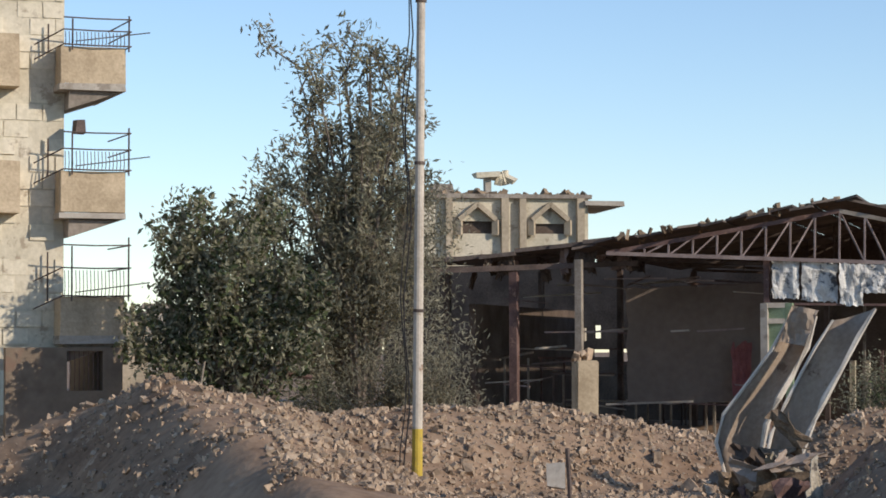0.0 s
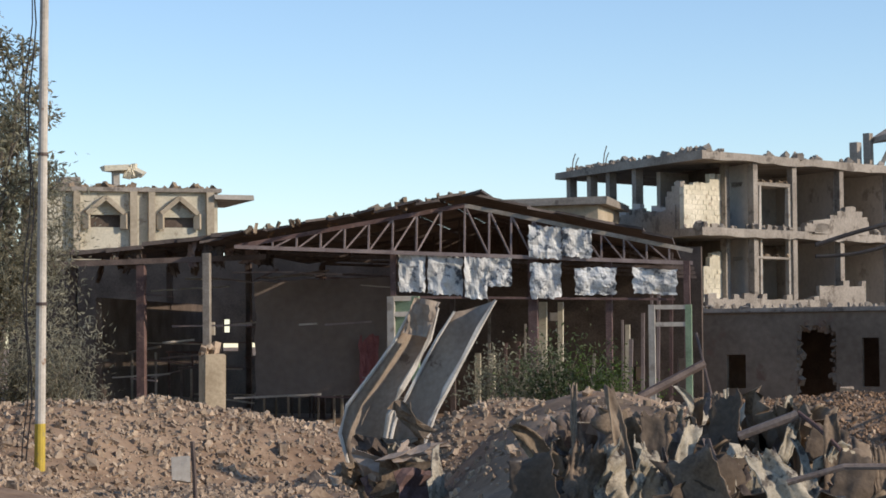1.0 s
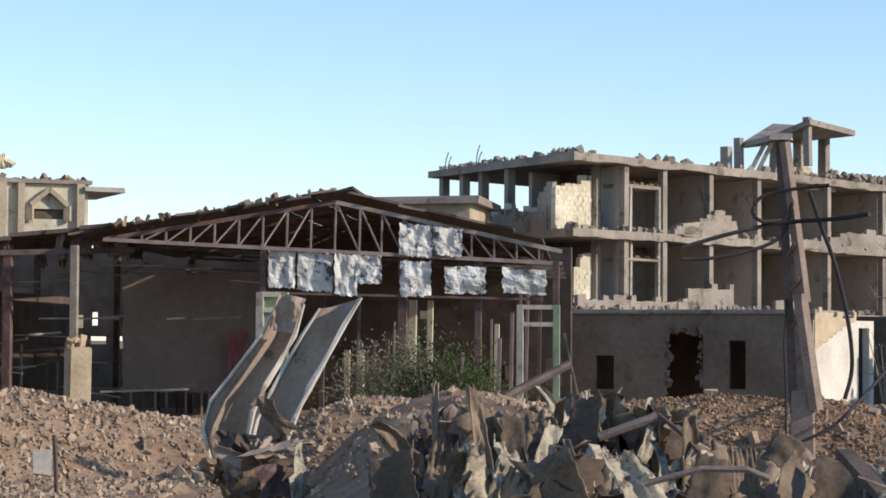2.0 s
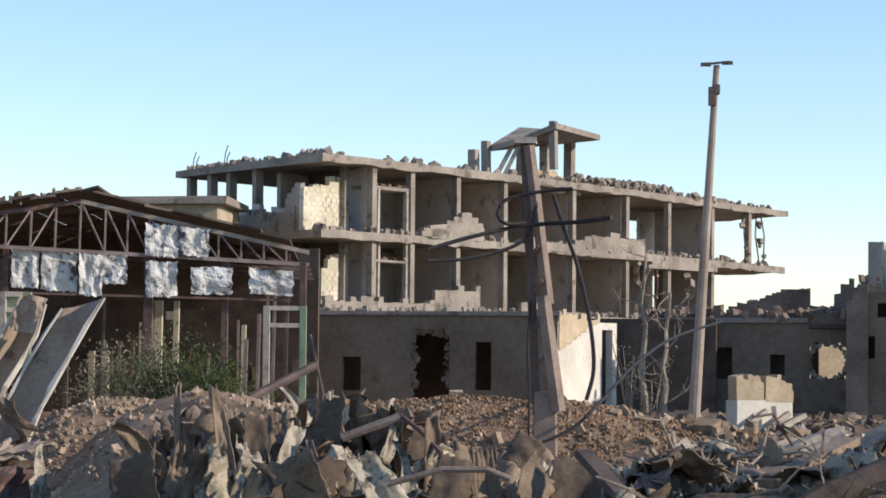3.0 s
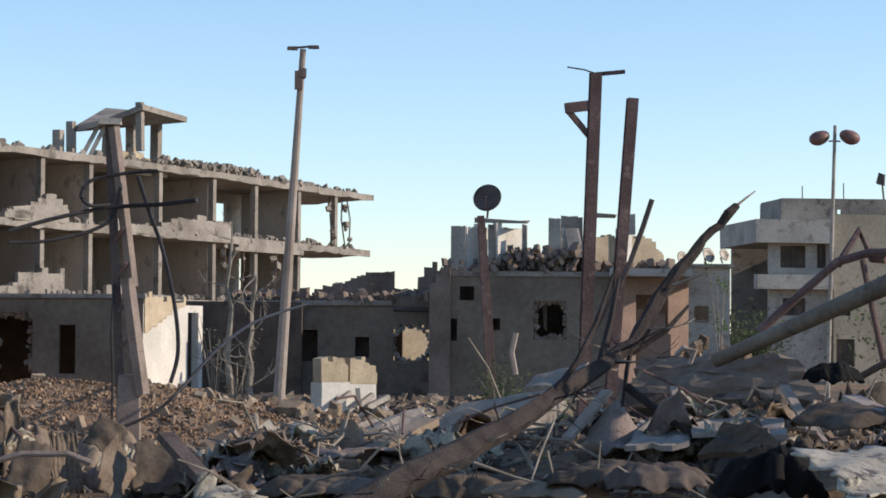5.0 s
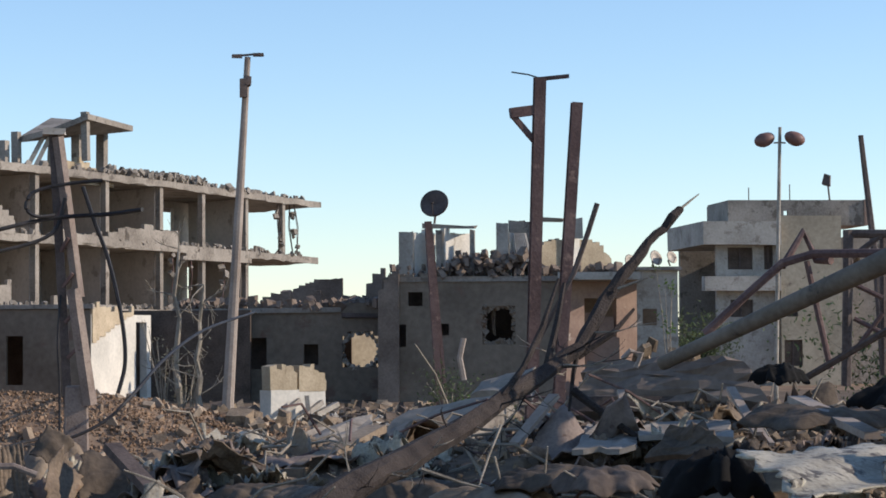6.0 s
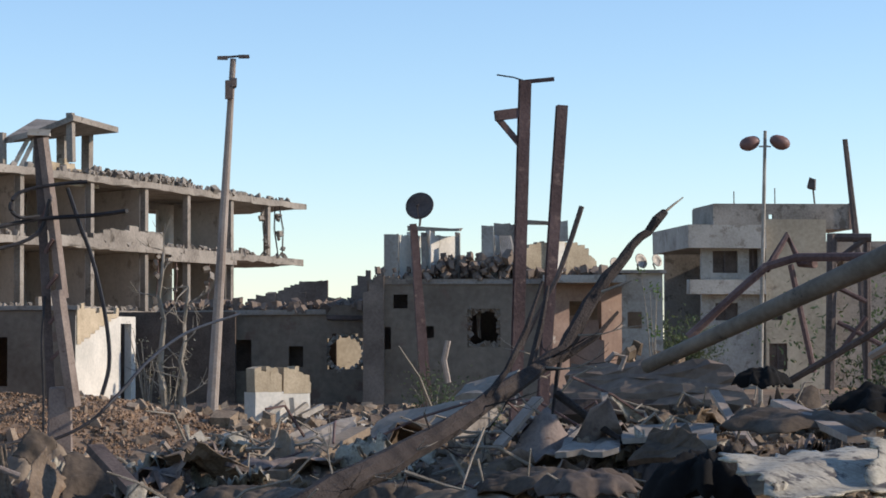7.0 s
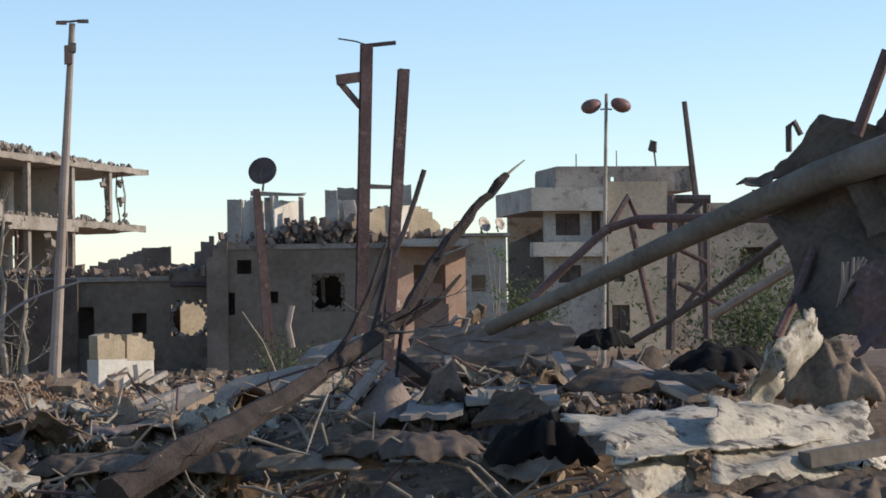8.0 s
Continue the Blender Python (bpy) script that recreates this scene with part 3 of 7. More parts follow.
    # hanging torn wall shreds under the middle plate
    for s, w, n in ((25.2, 0.12, 5), (30.3, 0.1, 5), (27.0, 0.04, 4)):
        bm = bmesh.new()
        p = A + U * s + BACK * 0.2 + Z_UP * (MID_Z - droop(s) - 0.2)
        tube(bm, [p, p + Vector((0.1, 0, -1.2)), p + Vector((-0.05, 0, -2.6))], [0.05, 0.03, 0.02], 5)
        part("rebar", bm, RUST, house)
        for k in range(n):
            bm = bmesh.new()
            rock(bm, p + Vector((rr.uniform(-0.2, 0.2), 0, -0.3 - rr.uniform(0.3, 0.55) * k)), (w + 0.1) * rr.uniform(0.6, 1.4))
            part("hanging_lump", bm, CONCRETE, house)


finish_block(BLOCK_HOUSE)


def build_annex():
    """The low front wing with a blown hole, its sunlit flank at the end."""
    p = Vector((-0.36, 90.06, 0.81))
    p.z = 0
    wing = thing("low_annex", p, "low grey plastered wing with a blown hole and a sunlit flank", "building")
    m = wall_frame(p, 191)
    k = 0.022
    x = lambda px: (px - 1263) * k
    z = lambda py: 2.6 + (615.9 - py) * k
    bm = bmesh.new()
    holes = [(x(998), x(1068), -0.1, z(600)), (x(1005), x(1060), z(600), z(590)), (x(1114), x(1144), z(697), z(612)), (x(870), x(905), z(700), z(640))]
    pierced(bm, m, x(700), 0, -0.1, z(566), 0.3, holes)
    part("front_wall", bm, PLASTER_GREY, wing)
    bm = bmesh.new()
    box(bm, (x(690), -6, z(566)), (0.12, 0.1, z(557)), m, 0.03)
    for _ in range(60):
        rock(bm, m @ Vector((R.uniform(x(700), 0), R.uniform(-0.9, 0.0), z(557) + R.uniform(0, 0.06))), R.uniform(0.05, 0.16))
    part("roof", bm, CONCRETE, wing)
    bm = bmesh.new()
    rr = random.Random(5)
    for sx in (998, 1068):
        for i in range(34):
            rock(bm, m @ Vector((x(sx) + rr.gauss(0, 0.07), -0.15, z(700 - i * 3.3))), rr.uniform(0.08, 0.24))
    for i in range(24):
        rock(bm, m @ Vector((x(998 + i * 3), -0.15, z(590) + rr.gauss(0, 0.07))), rr.uniform(0.08, 0.24))
    part("hole_edge", bm, PLASTER_GREY, wing)
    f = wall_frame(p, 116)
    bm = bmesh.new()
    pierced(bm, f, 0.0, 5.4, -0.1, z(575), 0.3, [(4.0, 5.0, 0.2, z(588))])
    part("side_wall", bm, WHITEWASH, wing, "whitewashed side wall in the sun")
    bm = bmesh.new()
    ragged(bm, f @ pose(0, 0.05, 0), 0.05, 3.7, z(575) - 0.7, lerp([(0, z(558)), (3.7, z(568))]), 0.12, 0.5, 0.2, 3, bottom=lerp([(0, z(628)), (3.0, z(580)), (3.7, z(576))]))
    part("sandy_upper_wall", bm, BLOCK, wing, "peeled sandy upper wall")
    # painted dark, so the hole and windows show a shaded room
    bm = bmesh.new()
    box(bm, (-14, -6.5, -0.1), (5.3, -6.2, z(566)), m)
    part("back_wall", bm, SOOT_AND_SHADE, wing)
    return wing


build_annex()


# ---- the burnt-out shed ----
def build_shed():
    d = 68.0
    peak, lft, rgt = Vector((-14.02, 66.55, 6.62)), Vector((-20.51, 64.86, 5.46)), Vector((-7.5, 67.59, 4.87))
    shed = thing("market_shed", (peak.x, peak.y, 0), "burnt-out steel shed with a gabled truss and torn roof", "shed")
    back = Vector((-0.1, 0.995, 0))
    k = 0.016

    def chord(x):
        return lft.lerp(rgt, (x - 415) / (1226 - 415))

    def top(x):
        return lft.lerp(peak, (x - 415) / 407) if x < 822 else peak.lerp(rgt + Z_UP * 0.35, (x - 822) / 404)
    bm = bmesh.new()
    beam(bm, lft, rgt, 0.1, 0.11)
    part("bottom_chord", bm, TRUSS, shed)
    for a, b in ((lft, peak), (peak, rgt + Z_UP * 0.35)):
        bm = bmesh.new()
        beam(bm, a, b, 0.1, 0.12)
        part("top_chord", bm, RUST if a is lft else GREY_STEEL, shed)
    xs = [440 + i * 42.5 for i in range(10)] + [866, 905, 943, 985, 1025, 1065, 1105, 1145, 1185]
    for i, x in enumerate(xs):
        bm = bmesh.new()
        beam(bm, chord(x), top(x), 0.05)
        part("truss_post", bm, TRUSS, shed)
        if x < 822 and i:
            bm = bmesh.new()
            beam(bm, chord(xs[i - 1]), top(x), 0.045)
            part("truss_brace", bm, TRUSS, shed)
        elif x > 830:
            bm = bmesh.new()
            beam(bm, top(xs[i - 1]), chord(x), 0.045)
            part("truss_brace", bm, TRUSS, shed)
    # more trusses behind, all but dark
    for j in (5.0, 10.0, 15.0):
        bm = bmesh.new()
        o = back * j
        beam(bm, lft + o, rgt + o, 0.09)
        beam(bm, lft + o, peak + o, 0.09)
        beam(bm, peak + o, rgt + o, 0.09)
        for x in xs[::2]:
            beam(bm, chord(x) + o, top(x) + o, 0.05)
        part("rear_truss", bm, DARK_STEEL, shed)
    # roof sheets: rows of corrugated strips with torn front edges
    rr = random.Random(11)
    for side in (0, 1):
        a, b = (lft + Vector((-1.0, 0, -0.1)), peak + Vector((0.55, 0, 0.1))) if side == 0 else (peak + Vector((0.2, 0, 0.05)), rgt + Vector((-0.6, 0, 0.5)))
        n = 13 if side == 0 else 7
        for i in range(n):
            p, q = a.lerp(b, i / n), a.lerp(b, (i + 1.03) / n)
            lift = 0.24 + (0.06 if i % 2 else 0.0) + rr.uniform(0, 0.07)
            f0 = back * rr.uniform(-0.75, 0.1)
            f1 = back * rr.uniform(-0.7, 0.15)
            g = back * 18
            bm = bmesh.new()
            top4 = [p + f0 + Z_UP * lift, q + f1 + Z_UP * (lift + rr.uniform(0.0, 0.06)), q + g + Z_UP * lift, p + g + Z_UP * lift]
            vt, vb = [bm.verts.new(v) for v in top4], [bm.verts.new(v - Z_UP * 0.07) for v in top4]
            bm.faces.new(vt), bm.faces.new(vb[::-1])
            for e in range(4):
                bm.faces.new((vt[e], vb[e], vb[(e + 1) % 4], vt[(e + 1) % 4]))
            part("roof_sheet", bm, ROOF_TIN, shed)
    bm = bmesh.new()
    for _ in range(70):
        q = lft.lerp(peak, rr.random()) + back * rr.uniform(-0.5, 2) + Z_UP * 0.38
        rock(bm, q, rr.uniform(0.06, 0.2), 0.4)
    part("roof_rubble", bm, RUBBLE, shed, kind="stuff")
    # lean-to roof on the west side
    e0, e1 = Vector((-26.67, 64.76, 5.31)), Vector((-20.7, 66.89, 5.97))
    for i in range(6):
        p, q = e0.lerp(e1, i / 6), e0.lerp(e1, (i + 1.02) / 6)
        bm = bmesh.new()
        f = back * rr.uniform(-0.5, 0.2)
        dz = rr.uniform(-0.06, 0.08)
        lay = [p + f + Z_UP * dz, q + f + Z_UP * dz, q + back * 14 + Z_UP * (0.5 + dz), p + back * 14 + Z_UP * (0.4 + dz)]
        vt, vb = [bm.verts.new(v) for v in lay], [bm.verts.new(v - Z_UP * 0.12) for v in lay]
        bm.faces.new(vt), bm.faces.new(vb[::-1])
        for e in range(4):
            bm.faces.new((vt[e], vb[e], vb[(e + 1) % 4], vt[(e + 1) % 4]))
        part("roof_sheet", bm, ROOF_TIN, shed)
    bm = bmesh.new()
    beam(bm, e0 - Z_UP * 0.3, Vector((-20.22, 67.04, 5.24)), 0.12, 0.16)
    part("eaves_beam", bm, DARK_STEEL, shed)
    # posts
    posts = [((-21.27, 64.61, 5.28), 0.2, GREY_STEEL, "grey steel post"), ((-23.73, 65.89, 5.0), 0.24, RUST, ""), ((-27.05, 68.91, 5.15), 0.2, DARK_STEEL, ""), ((-23.65, 76.45, 5.62), 0.18, DARK_STEEL, ""),
             ((-16.06, 66.09, 5.38), 0.16, RUST, ""), ((-12.08, 66.93, 5.1), 0.26, RUST, ""), ((-9.91, 67.28, 4.96), 0.18, RUST, "red-brown steel post"), ((-16.07, 74.29, 5.33), 0.16, DARK_STEEL, ""), ((-7.67, 67.57, 4.93), 0.18, RUST, ""), ((-26.85, 77.51, 5.41), 0.18, DARK_STEEL, ""), ((-21.77, 79.08, 5.38), 0.18, DARK_STEEL, "")]
    for at, w, mt, lab in posts:
        bm = bmesh.new()
        beam(bm, (at[0], at[1], -0.1), at, w, w)
        part("post", bm, mt, shed, lab)
    # side and rear walls, holed; their dark colour stands for the inner shade
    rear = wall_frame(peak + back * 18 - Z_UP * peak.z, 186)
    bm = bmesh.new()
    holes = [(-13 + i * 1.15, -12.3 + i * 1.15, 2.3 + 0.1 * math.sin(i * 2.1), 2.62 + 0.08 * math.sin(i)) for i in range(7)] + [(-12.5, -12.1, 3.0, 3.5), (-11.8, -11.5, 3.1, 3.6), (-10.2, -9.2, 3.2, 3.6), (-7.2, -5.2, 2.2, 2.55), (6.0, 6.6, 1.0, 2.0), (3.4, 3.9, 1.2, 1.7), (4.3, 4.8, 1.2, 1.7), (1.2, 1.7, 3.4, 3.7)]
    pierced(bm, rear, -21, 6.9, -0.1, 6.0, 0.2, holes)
    part("rear_wall", bm, SOOT_AND_SHADE, shed)
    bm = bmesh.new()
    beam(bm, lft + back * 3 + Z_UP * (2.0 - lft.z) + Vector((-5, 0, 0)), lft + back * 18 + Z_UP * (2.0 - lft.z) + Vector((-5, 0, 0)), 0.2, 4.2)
    part("side_wall", bm, SOOT_AND_SHADE, shed)
    # added sheet that closes the gable behind the truss, coloured as roof shade
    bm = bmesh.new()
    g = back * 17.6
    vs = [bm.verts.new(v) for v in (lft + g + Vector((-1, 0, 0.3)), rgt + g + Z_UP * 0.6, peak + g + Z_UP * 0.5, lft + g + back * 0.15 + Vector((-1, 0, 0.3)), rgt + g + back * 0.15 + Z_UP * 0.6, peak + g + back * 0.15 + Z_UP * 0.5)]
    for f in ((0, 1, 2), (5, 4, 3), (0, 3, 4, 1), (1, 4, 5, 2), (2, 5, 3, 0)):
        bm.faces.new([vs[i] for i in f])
    part("rear_gable", bm, SOOT_AND_SHADE, shed)
    # rails and racks inside
    for i in range(16):
        y = rr.uniform(3, 14)
        x0 = rr.uniform(-11.5, -3.5)
        zz = rr.choice((0.9, 1.3, 1.9, 2.4))
        bm = bmesh.new()
        o = Vector((peak.x, peak.y, 0)) + back * y
        beam(bm, o + Vector((x0, 0, zz)), o + Vector((x0 + rr.uniform(1.0, 3.5), 0, zz + rr.uniform(-0.2, 0.2))), 0.07)
        beam(bm, o + Vector((x0 + 0.1, 0, -0.1)), o + Vector((x0 + 0.1, 0, zz)), 0.06)
        beam(bm, o + Vector((x0 + 0.9, 0, -0.1)), o + Vector((x0 + 0.9, 0, zz)), 0.06)
        part("rack", bm, rr.choice((DARK_STEEL, RUST, GREY_STEEL)), shed)
    # loose rails and strips that hang from the lean-to roof
    for i in range(46):
        o = Vector((peak.x, peak.y, 0)) + back * rr.uniform(0.5, 9)
        x0, zz = rr.uniform(-12.5, -3.0), rr.choice((1.0, 1.6, 2.2, 2.7, 3.2, 4.4, 4.8))
        bm = bmesh.new()
        beam(bm, o + Vector((x0, 0, zz)), o + Vector((x0 + rr.uniform(0.6, 3.2), rr.uniform(-0.8, 0.8), zz + rr.gauss(0, 0.22))), rr.uniform(0.03, 0.06))
        part("loose_rail", bm, rr.choice((TRUSS, TRUSS, RUST, GREY_STEEL)), shed)
    for i in range(26):
        o = e0.lerp(e1, rr.random()) + back * rr.uniform(0, 5) - Z_UP * 0.1
        bm = bmesh.new()
        crumpled(bm, o, Vector((rr.uniform(0.15, 0.6), rr.gauss(0, 0.1), 0)), Vector((rr.gauss(0, 0.1), 0, -rr.uniform(0.2, 0.8))), 6, 5, 0.07, i + 900, 0.5, 0.12)
        part("hanging_scrap", bm, rr.choice((SOOT_AND_SHADE, ROOF_TIN, TRUSS)), shed)
    for i in range(14):
        o = Vector((peak.x, peak.y, 0)) + back * rr.uniform(1, 12) + Vector((rr.uniform(-1.5, 6.0), 0, 0))
        bm = bmesh.new()
        beam(bm, o - Z_UP * 0.1, o + Vector((rr.gauss(0, 0.05), 0, rr.uniform(2.0, 4.4))), rr.uniform(0.05, 0.12))
        part("inner_post", bm, rr.choice((TRUSS, RUST, CONCRETE)), shed)
    return shed



def crumpled(bm, p, across, down, nx=9, ny=7, amp=0.12, seed=1, fold=0.0, tear=0.0, thick=0.012, ribs=0):
    """A dented sheet: p its corner, across and down its edges; folds, torn rim, real thickness."""
    rr = random.Random(seed)
    p, across, down = Vector(p), Vector(across), Vector(down)
    n = across.cross(down).normalized()
    off = rr.uniform(0, 90)
    g = []
    for j in range(ny + 1):
        row = []
        for i in range(nx + 1):
            u, v = i / nx, j / ny
            if tear and (i in (0, nx) or j in (0, ny)):
                u += rr.uniform(-tear, tear)
                v += rr.uniform(-tear, tear)
            q = p + across * u + down * v
            w = noise.noise((u * 2.6 + off, v * 2.6, off)) * 1.6 + noise.noise((u * 7 + off, v * 7, 3.3)) * 0.5
            w += fold * abs(math.sin((u * 2.1 + v * 1.3 + off) * 3.1))
            if ribs:
                w += 0.35 * (1 if i % 2 else -1)
            row.append(q + n * w * amp)
        g.append(row)
    t = [[bm.verts.new(v) for v in row] for row in g]
    b = [[bm.verts.new(v - n * thick) for v in row] for row in g]
    for j in range(ny):
        for i in range(nx):
            bm.faces.new((t[j][i], t[j][i + 1], t[j + 1][i + 1], t[j + 1][i]))
            bm.faces.new((b[j][i], b[j + 1][i], b[j + 1][i + 1], b[j][i + 1]))
    for i in range(nx):
        bm.faces.new((t[0][i], b[0][i], b[0][i + 1], t[0][i + 1]))
        bm.faces.new((t[ny][i], t[ny][i + 1], b[ny][i + 1], b[ny][i]))
    for j in range(ny):
        bm.faces.new((t[j][0], t[j + 1][0], b[j + 1][0], b[j][0]))
        bm.faces.new((t[j][nx], b[j][nx], b[j + 1][nx], t[j + 1][nx]))
    return bm


def hang(name, tl, tr, h, material, label, category, parent=None, **kw):
    tl, tr = Vector(tl), Vector(tr)
    bm = bmesh.new()
    crumpled(bm, tl, tr - tl, Vector((0, 0, -h)), **kw)
    if parent:
        return part(name, bm, material, parent, label)
    return solo(name, bm, material, label, category)


SHED = build_shed()

# what hangs on the shed front
SHEETS = [((-15.87, 65.93, 5.21), (-15.12, 66.11, 5.17), 1.087, 1), ((-15.04, 66.12, 5.17), (-14.06, 66.34, 5.11), 1.12, 2), ((-13.96, 66.16, 5.1), (-13.31, 66.29, 5.06), 1.186, 3), ((-13.35, 66.28, 5.06), (-12.62, 66.42, 5.06), 0.823, 4),
          ((-12.13, 66.51, 5.99), (-11.2, 66.67, 5.93), 0.922, 5), ((-11.16, 66.68, 5.93), (-10.31, 66.81, 5.83), 0.823, 6), ((-12.09, 66.52, 4.9), (-11.22, 66.67, 4.9), 1.021, 7), ((-10.81, 66.74, 4.76), (-9.65, 66.91, 4.75), 0.79, 8), ((-9.16, 66.98, 4.74), (-7.91, 67.14, 4.66), 0.725, 9)]
for tl, tr, h, sd in SHEETS:
    hang("torn_panel", tl, tr, h, WHITE_SHEET, "torn white sign panel", "", SHED, amp=0.075, seed=sd + 40, fold=0.35, tear=0.035, nx=14, ny=10)
bm = bmesh.new()
beam(bm, (-15.96, 65.91, 3.96), (-7.99, 67.33, 3.82), 0.07)
part("rail", bm, RUST, SHED)
tarp = hang("tarpaulin", (-21.23, 69.29, 4.54), (-17.18, 70.4, 4.69), 3.6, SCREEN, "large faded brown tarpaulin hung in the shed", "tarpaulin", amp=0.05, nx=14, ny=10, seed=4, tear=0.012)
hang("red_cloth", (-18.05, 69.75, 2.77), (-17.49, 69.89, 2.83), 1.64, RED_CLOTH, "ragged dull red cloth hanging in the shed", "cloth", amp=0.1, seed=8, fold=0.4, tear=0.08)


def open_frame(name, tl, br, d, material, label, rail=None, w=0.16):
    """A standing door frame: two posts and cross rails."""
    tl, br = Vector(tl), Vector(br)
    ob = thing(name, ((tl.x + br.x) / 2, (tl.y + br.y) / 2, 0), label, "frame")
    for x, y, mt in ((tl.x, tl.y, CONCRETE_LIGHT), (br.x, br.y, material)):
        bm = bmesh.new()
        beam(bm, (x, y, -0.15), (x, y, tl.z), w)
        part("post", bm, mt, ob)
    for z in (tl.z - 0.06, tl.z - 0.5):
        bm = bmesh.new()
        beam(bm, (tl.x, tl.y, z), (br.x, br.y, z), w * 0.7)
        part("rail", bm, CONCRETE_LIGHT, ob)
    return ob


open_frame("gate_frame", (-7.68, 59.51, 3.54), (-6.75, 59.62, 0.65), 60, GREEN_PAINT, "faded green and white steel gate frame")
open_frame("door_frame", (-15.66, 64.13, 3.94), (-14.99, 64.29, 2.74), 66, GREEN_PAINT, "pale green door frame by the shed front", w=0.2)
bm = bmesh.new()
box(bm, (-15.6, 64.2, 2.3), (-15.05, 64.26, 3.85), None, 0.02)
solo("green_door", bm, GREEN_PAINT, "faded green door leaf in the shed front", "door")
for i, (p, q, w) in enumerate((((-13.86, 78.8, 3.99), (-13.9, 78.79, 0.8), 0.26), ((-13.27, 78.9, 3.98), (-13.31, 78.89, 0.99), 0.18), ((-11.56, 83.2, 3.22), (-11.59, 83.2, 0.89), 0.16), ((-16.86, 82.3, 2.25), (-16.88, 82.3, 0.73), 0.2), ((-16.39, 82.4, 2.25), (-16.4, 82.39, 0.73), 0.24))):
    bm = bmesh.new()
    beam(bm, (q[0], q[1], -0.1), p, w)
    solo("block_pier", bm, BLOCK_PALE, "narrow sunlit block pier behind the shed", "pier", "piers behind the shed")

# the pale stone pillar on the bank
pl = Vector((-18.04, 55.15, 1.16))
pillar = thing("stone_pillar", (pl.x, pl.y, pl.z - 0.5), "pale plastered stone pillar with a broken cap", "pillar")
m = wall_frame((pl.x, pl.y, pl.z - 0.5), 150)
bm = bmesh.new()
box(bm, (-0.28, -0.28, 0), (0.28, 0.28, 1.72), m, 0.02)
bmesh.ops.bevel(bm, geom=bm.edges[:], offset=0.03, segments=2, affect="EDGES")
part("shaft", bm, BLOCK, pillar)
bm = bmesh.new()
for i in range(8):
    rock(bm, m @ Vector((R.uniform(-0.2, 0.2), R.uniform(-0.2, 0.2), 1.78 + R.uniform(0, 0.12))), 0.17)
part("cap", bm, STONE, pillar, "crumbled stone cap")


# ---- far house with pointed windows ----
def pointed_house():
    o = Vector((-37.59, 105.56, 4.29))
    o.z = 0
    house = thing("far_house", o, "cream rendered house with pointed window hoods", "building")
    m = wall_frame(o, 150)
    k = 0.027 / math.cos(radians(2))
    x = lambda px: (px - 920) * k
    z = lambda py: 2.6 + (621.3 - py) * k
    bm = bmesh.new()
    pierced(bm, m, x(735), x(1045), -0.1, z(348), 0.3, [(x(812), x(873), z(412), z(390)), (x(945), x(1002), z(412), z(394))])
    part("front_wall", bm, BLOCK_PALE, house)
    bm = bmesh.new()
    box(bm, (x(735), -8, 0), (x(1045), -7.6, z(350)), m)
    part("rear_wall", bm, PLASTER_WARM, house)
    bm = bmesh.new()
    box(bm, (x(730), -8.2, z(350)), (x(1050), 0.25, z(342)), m, 0.02)
    part("roof", bm, CONCRETE, house)
    bm = bmesh.new()
    box(bm, (x(1035), -6, z(362)), (x(1108), 0.5, z(354)), m, 0.05)
    part("broken_slab", bm, CONCRETE_LIGHT, house)
    for cx in (843, 974):
        bm = bmesh.new()
        a, b, c = Vector((x(cx - 33), 0.2, z(388))), Vector((x(cx), 0.2, z(360))), Vector((x(cx + 33), 0.2, z(388)))
        beam(bm, m @ a, m @ b, 0.4, 0.22)
        beam(bm, m @ b, m @ c, 0.4, 0.22)
        beam(bm, m @ a, m @ Vector((x(cx - 33), 0.2, z(415))), 0.3, 0.25)
        beam(bm, m @ c, m @ Vector((x(cx + 33), 0.2, z(415))), 0.3, 0.25)
        part("window_hood", bm, PLASTER_WARM, house, "pointed cream window hood")
        # dark panel in each opening, painted as the shade inside
        bm = bmesh.new()
        box(bm, (x(cx - 30), -0.22, z(412)), (x(cx + 30), -0.16, z(388)), m)
        part("window", bm, SOOT_AND_SHADE, house, "shade-dark panel in an empty window")
    for cx in (793, 893, 925, 1030):
        bm = bmesh.new()
        box(bm, (x(cx - 6), 0.0, 0), (x(cx + 6), 0.35, z(350)), m, 0.03)
        part("pilaster", bm, PLASTER_WARM, house)
    bm = bmesh.new()
    rr = random.Random(2)
    for _ in range(60):
        rock(bm, m @ Vector((rr.uniform(x(740), x(1040)), rr.uniform(-2, 0), z(341))), rr.uniform(0.1, 0.3))
    part("roof_rubble", bm, RUBBLE, house, kind="stuff")
    tank = thing("water_tank_stand", m @ Vector((x(872), -1.5, z(342))), "broken concrete tank stand on the flat roof", "tank stand")
    bm = bmesh.new()
    box(bm, (x(866), -1.8, z(345)), (x(878), -1.2, z(310)), m, 0.03)
    part("leg", bm, CONCRETE_LIGHT, tank)
    bm = bmesh.new()
    box(bm, (x(850), -2.3, z(310)), (x(890), -0.8, z(301)), m, 0.08)
    for i in range(7):
        rock(bm, m @ Vector((x(900 + rr.uniform(-12, 14)), -1.5, z(309 + rr.uniform(-6, 6)))), 0.35)
    part("slab", bm, BLOCK_PALE, tank)
    bm = bmesh.new()
    box(bm, (x(770), -2.5, z(346)), (x(808), -1.0, z(320)), m, 0.06)
    solo("roof_tank", bm, CONCRETE, "low grey concrete roof tank", "tank")


pointed_house()


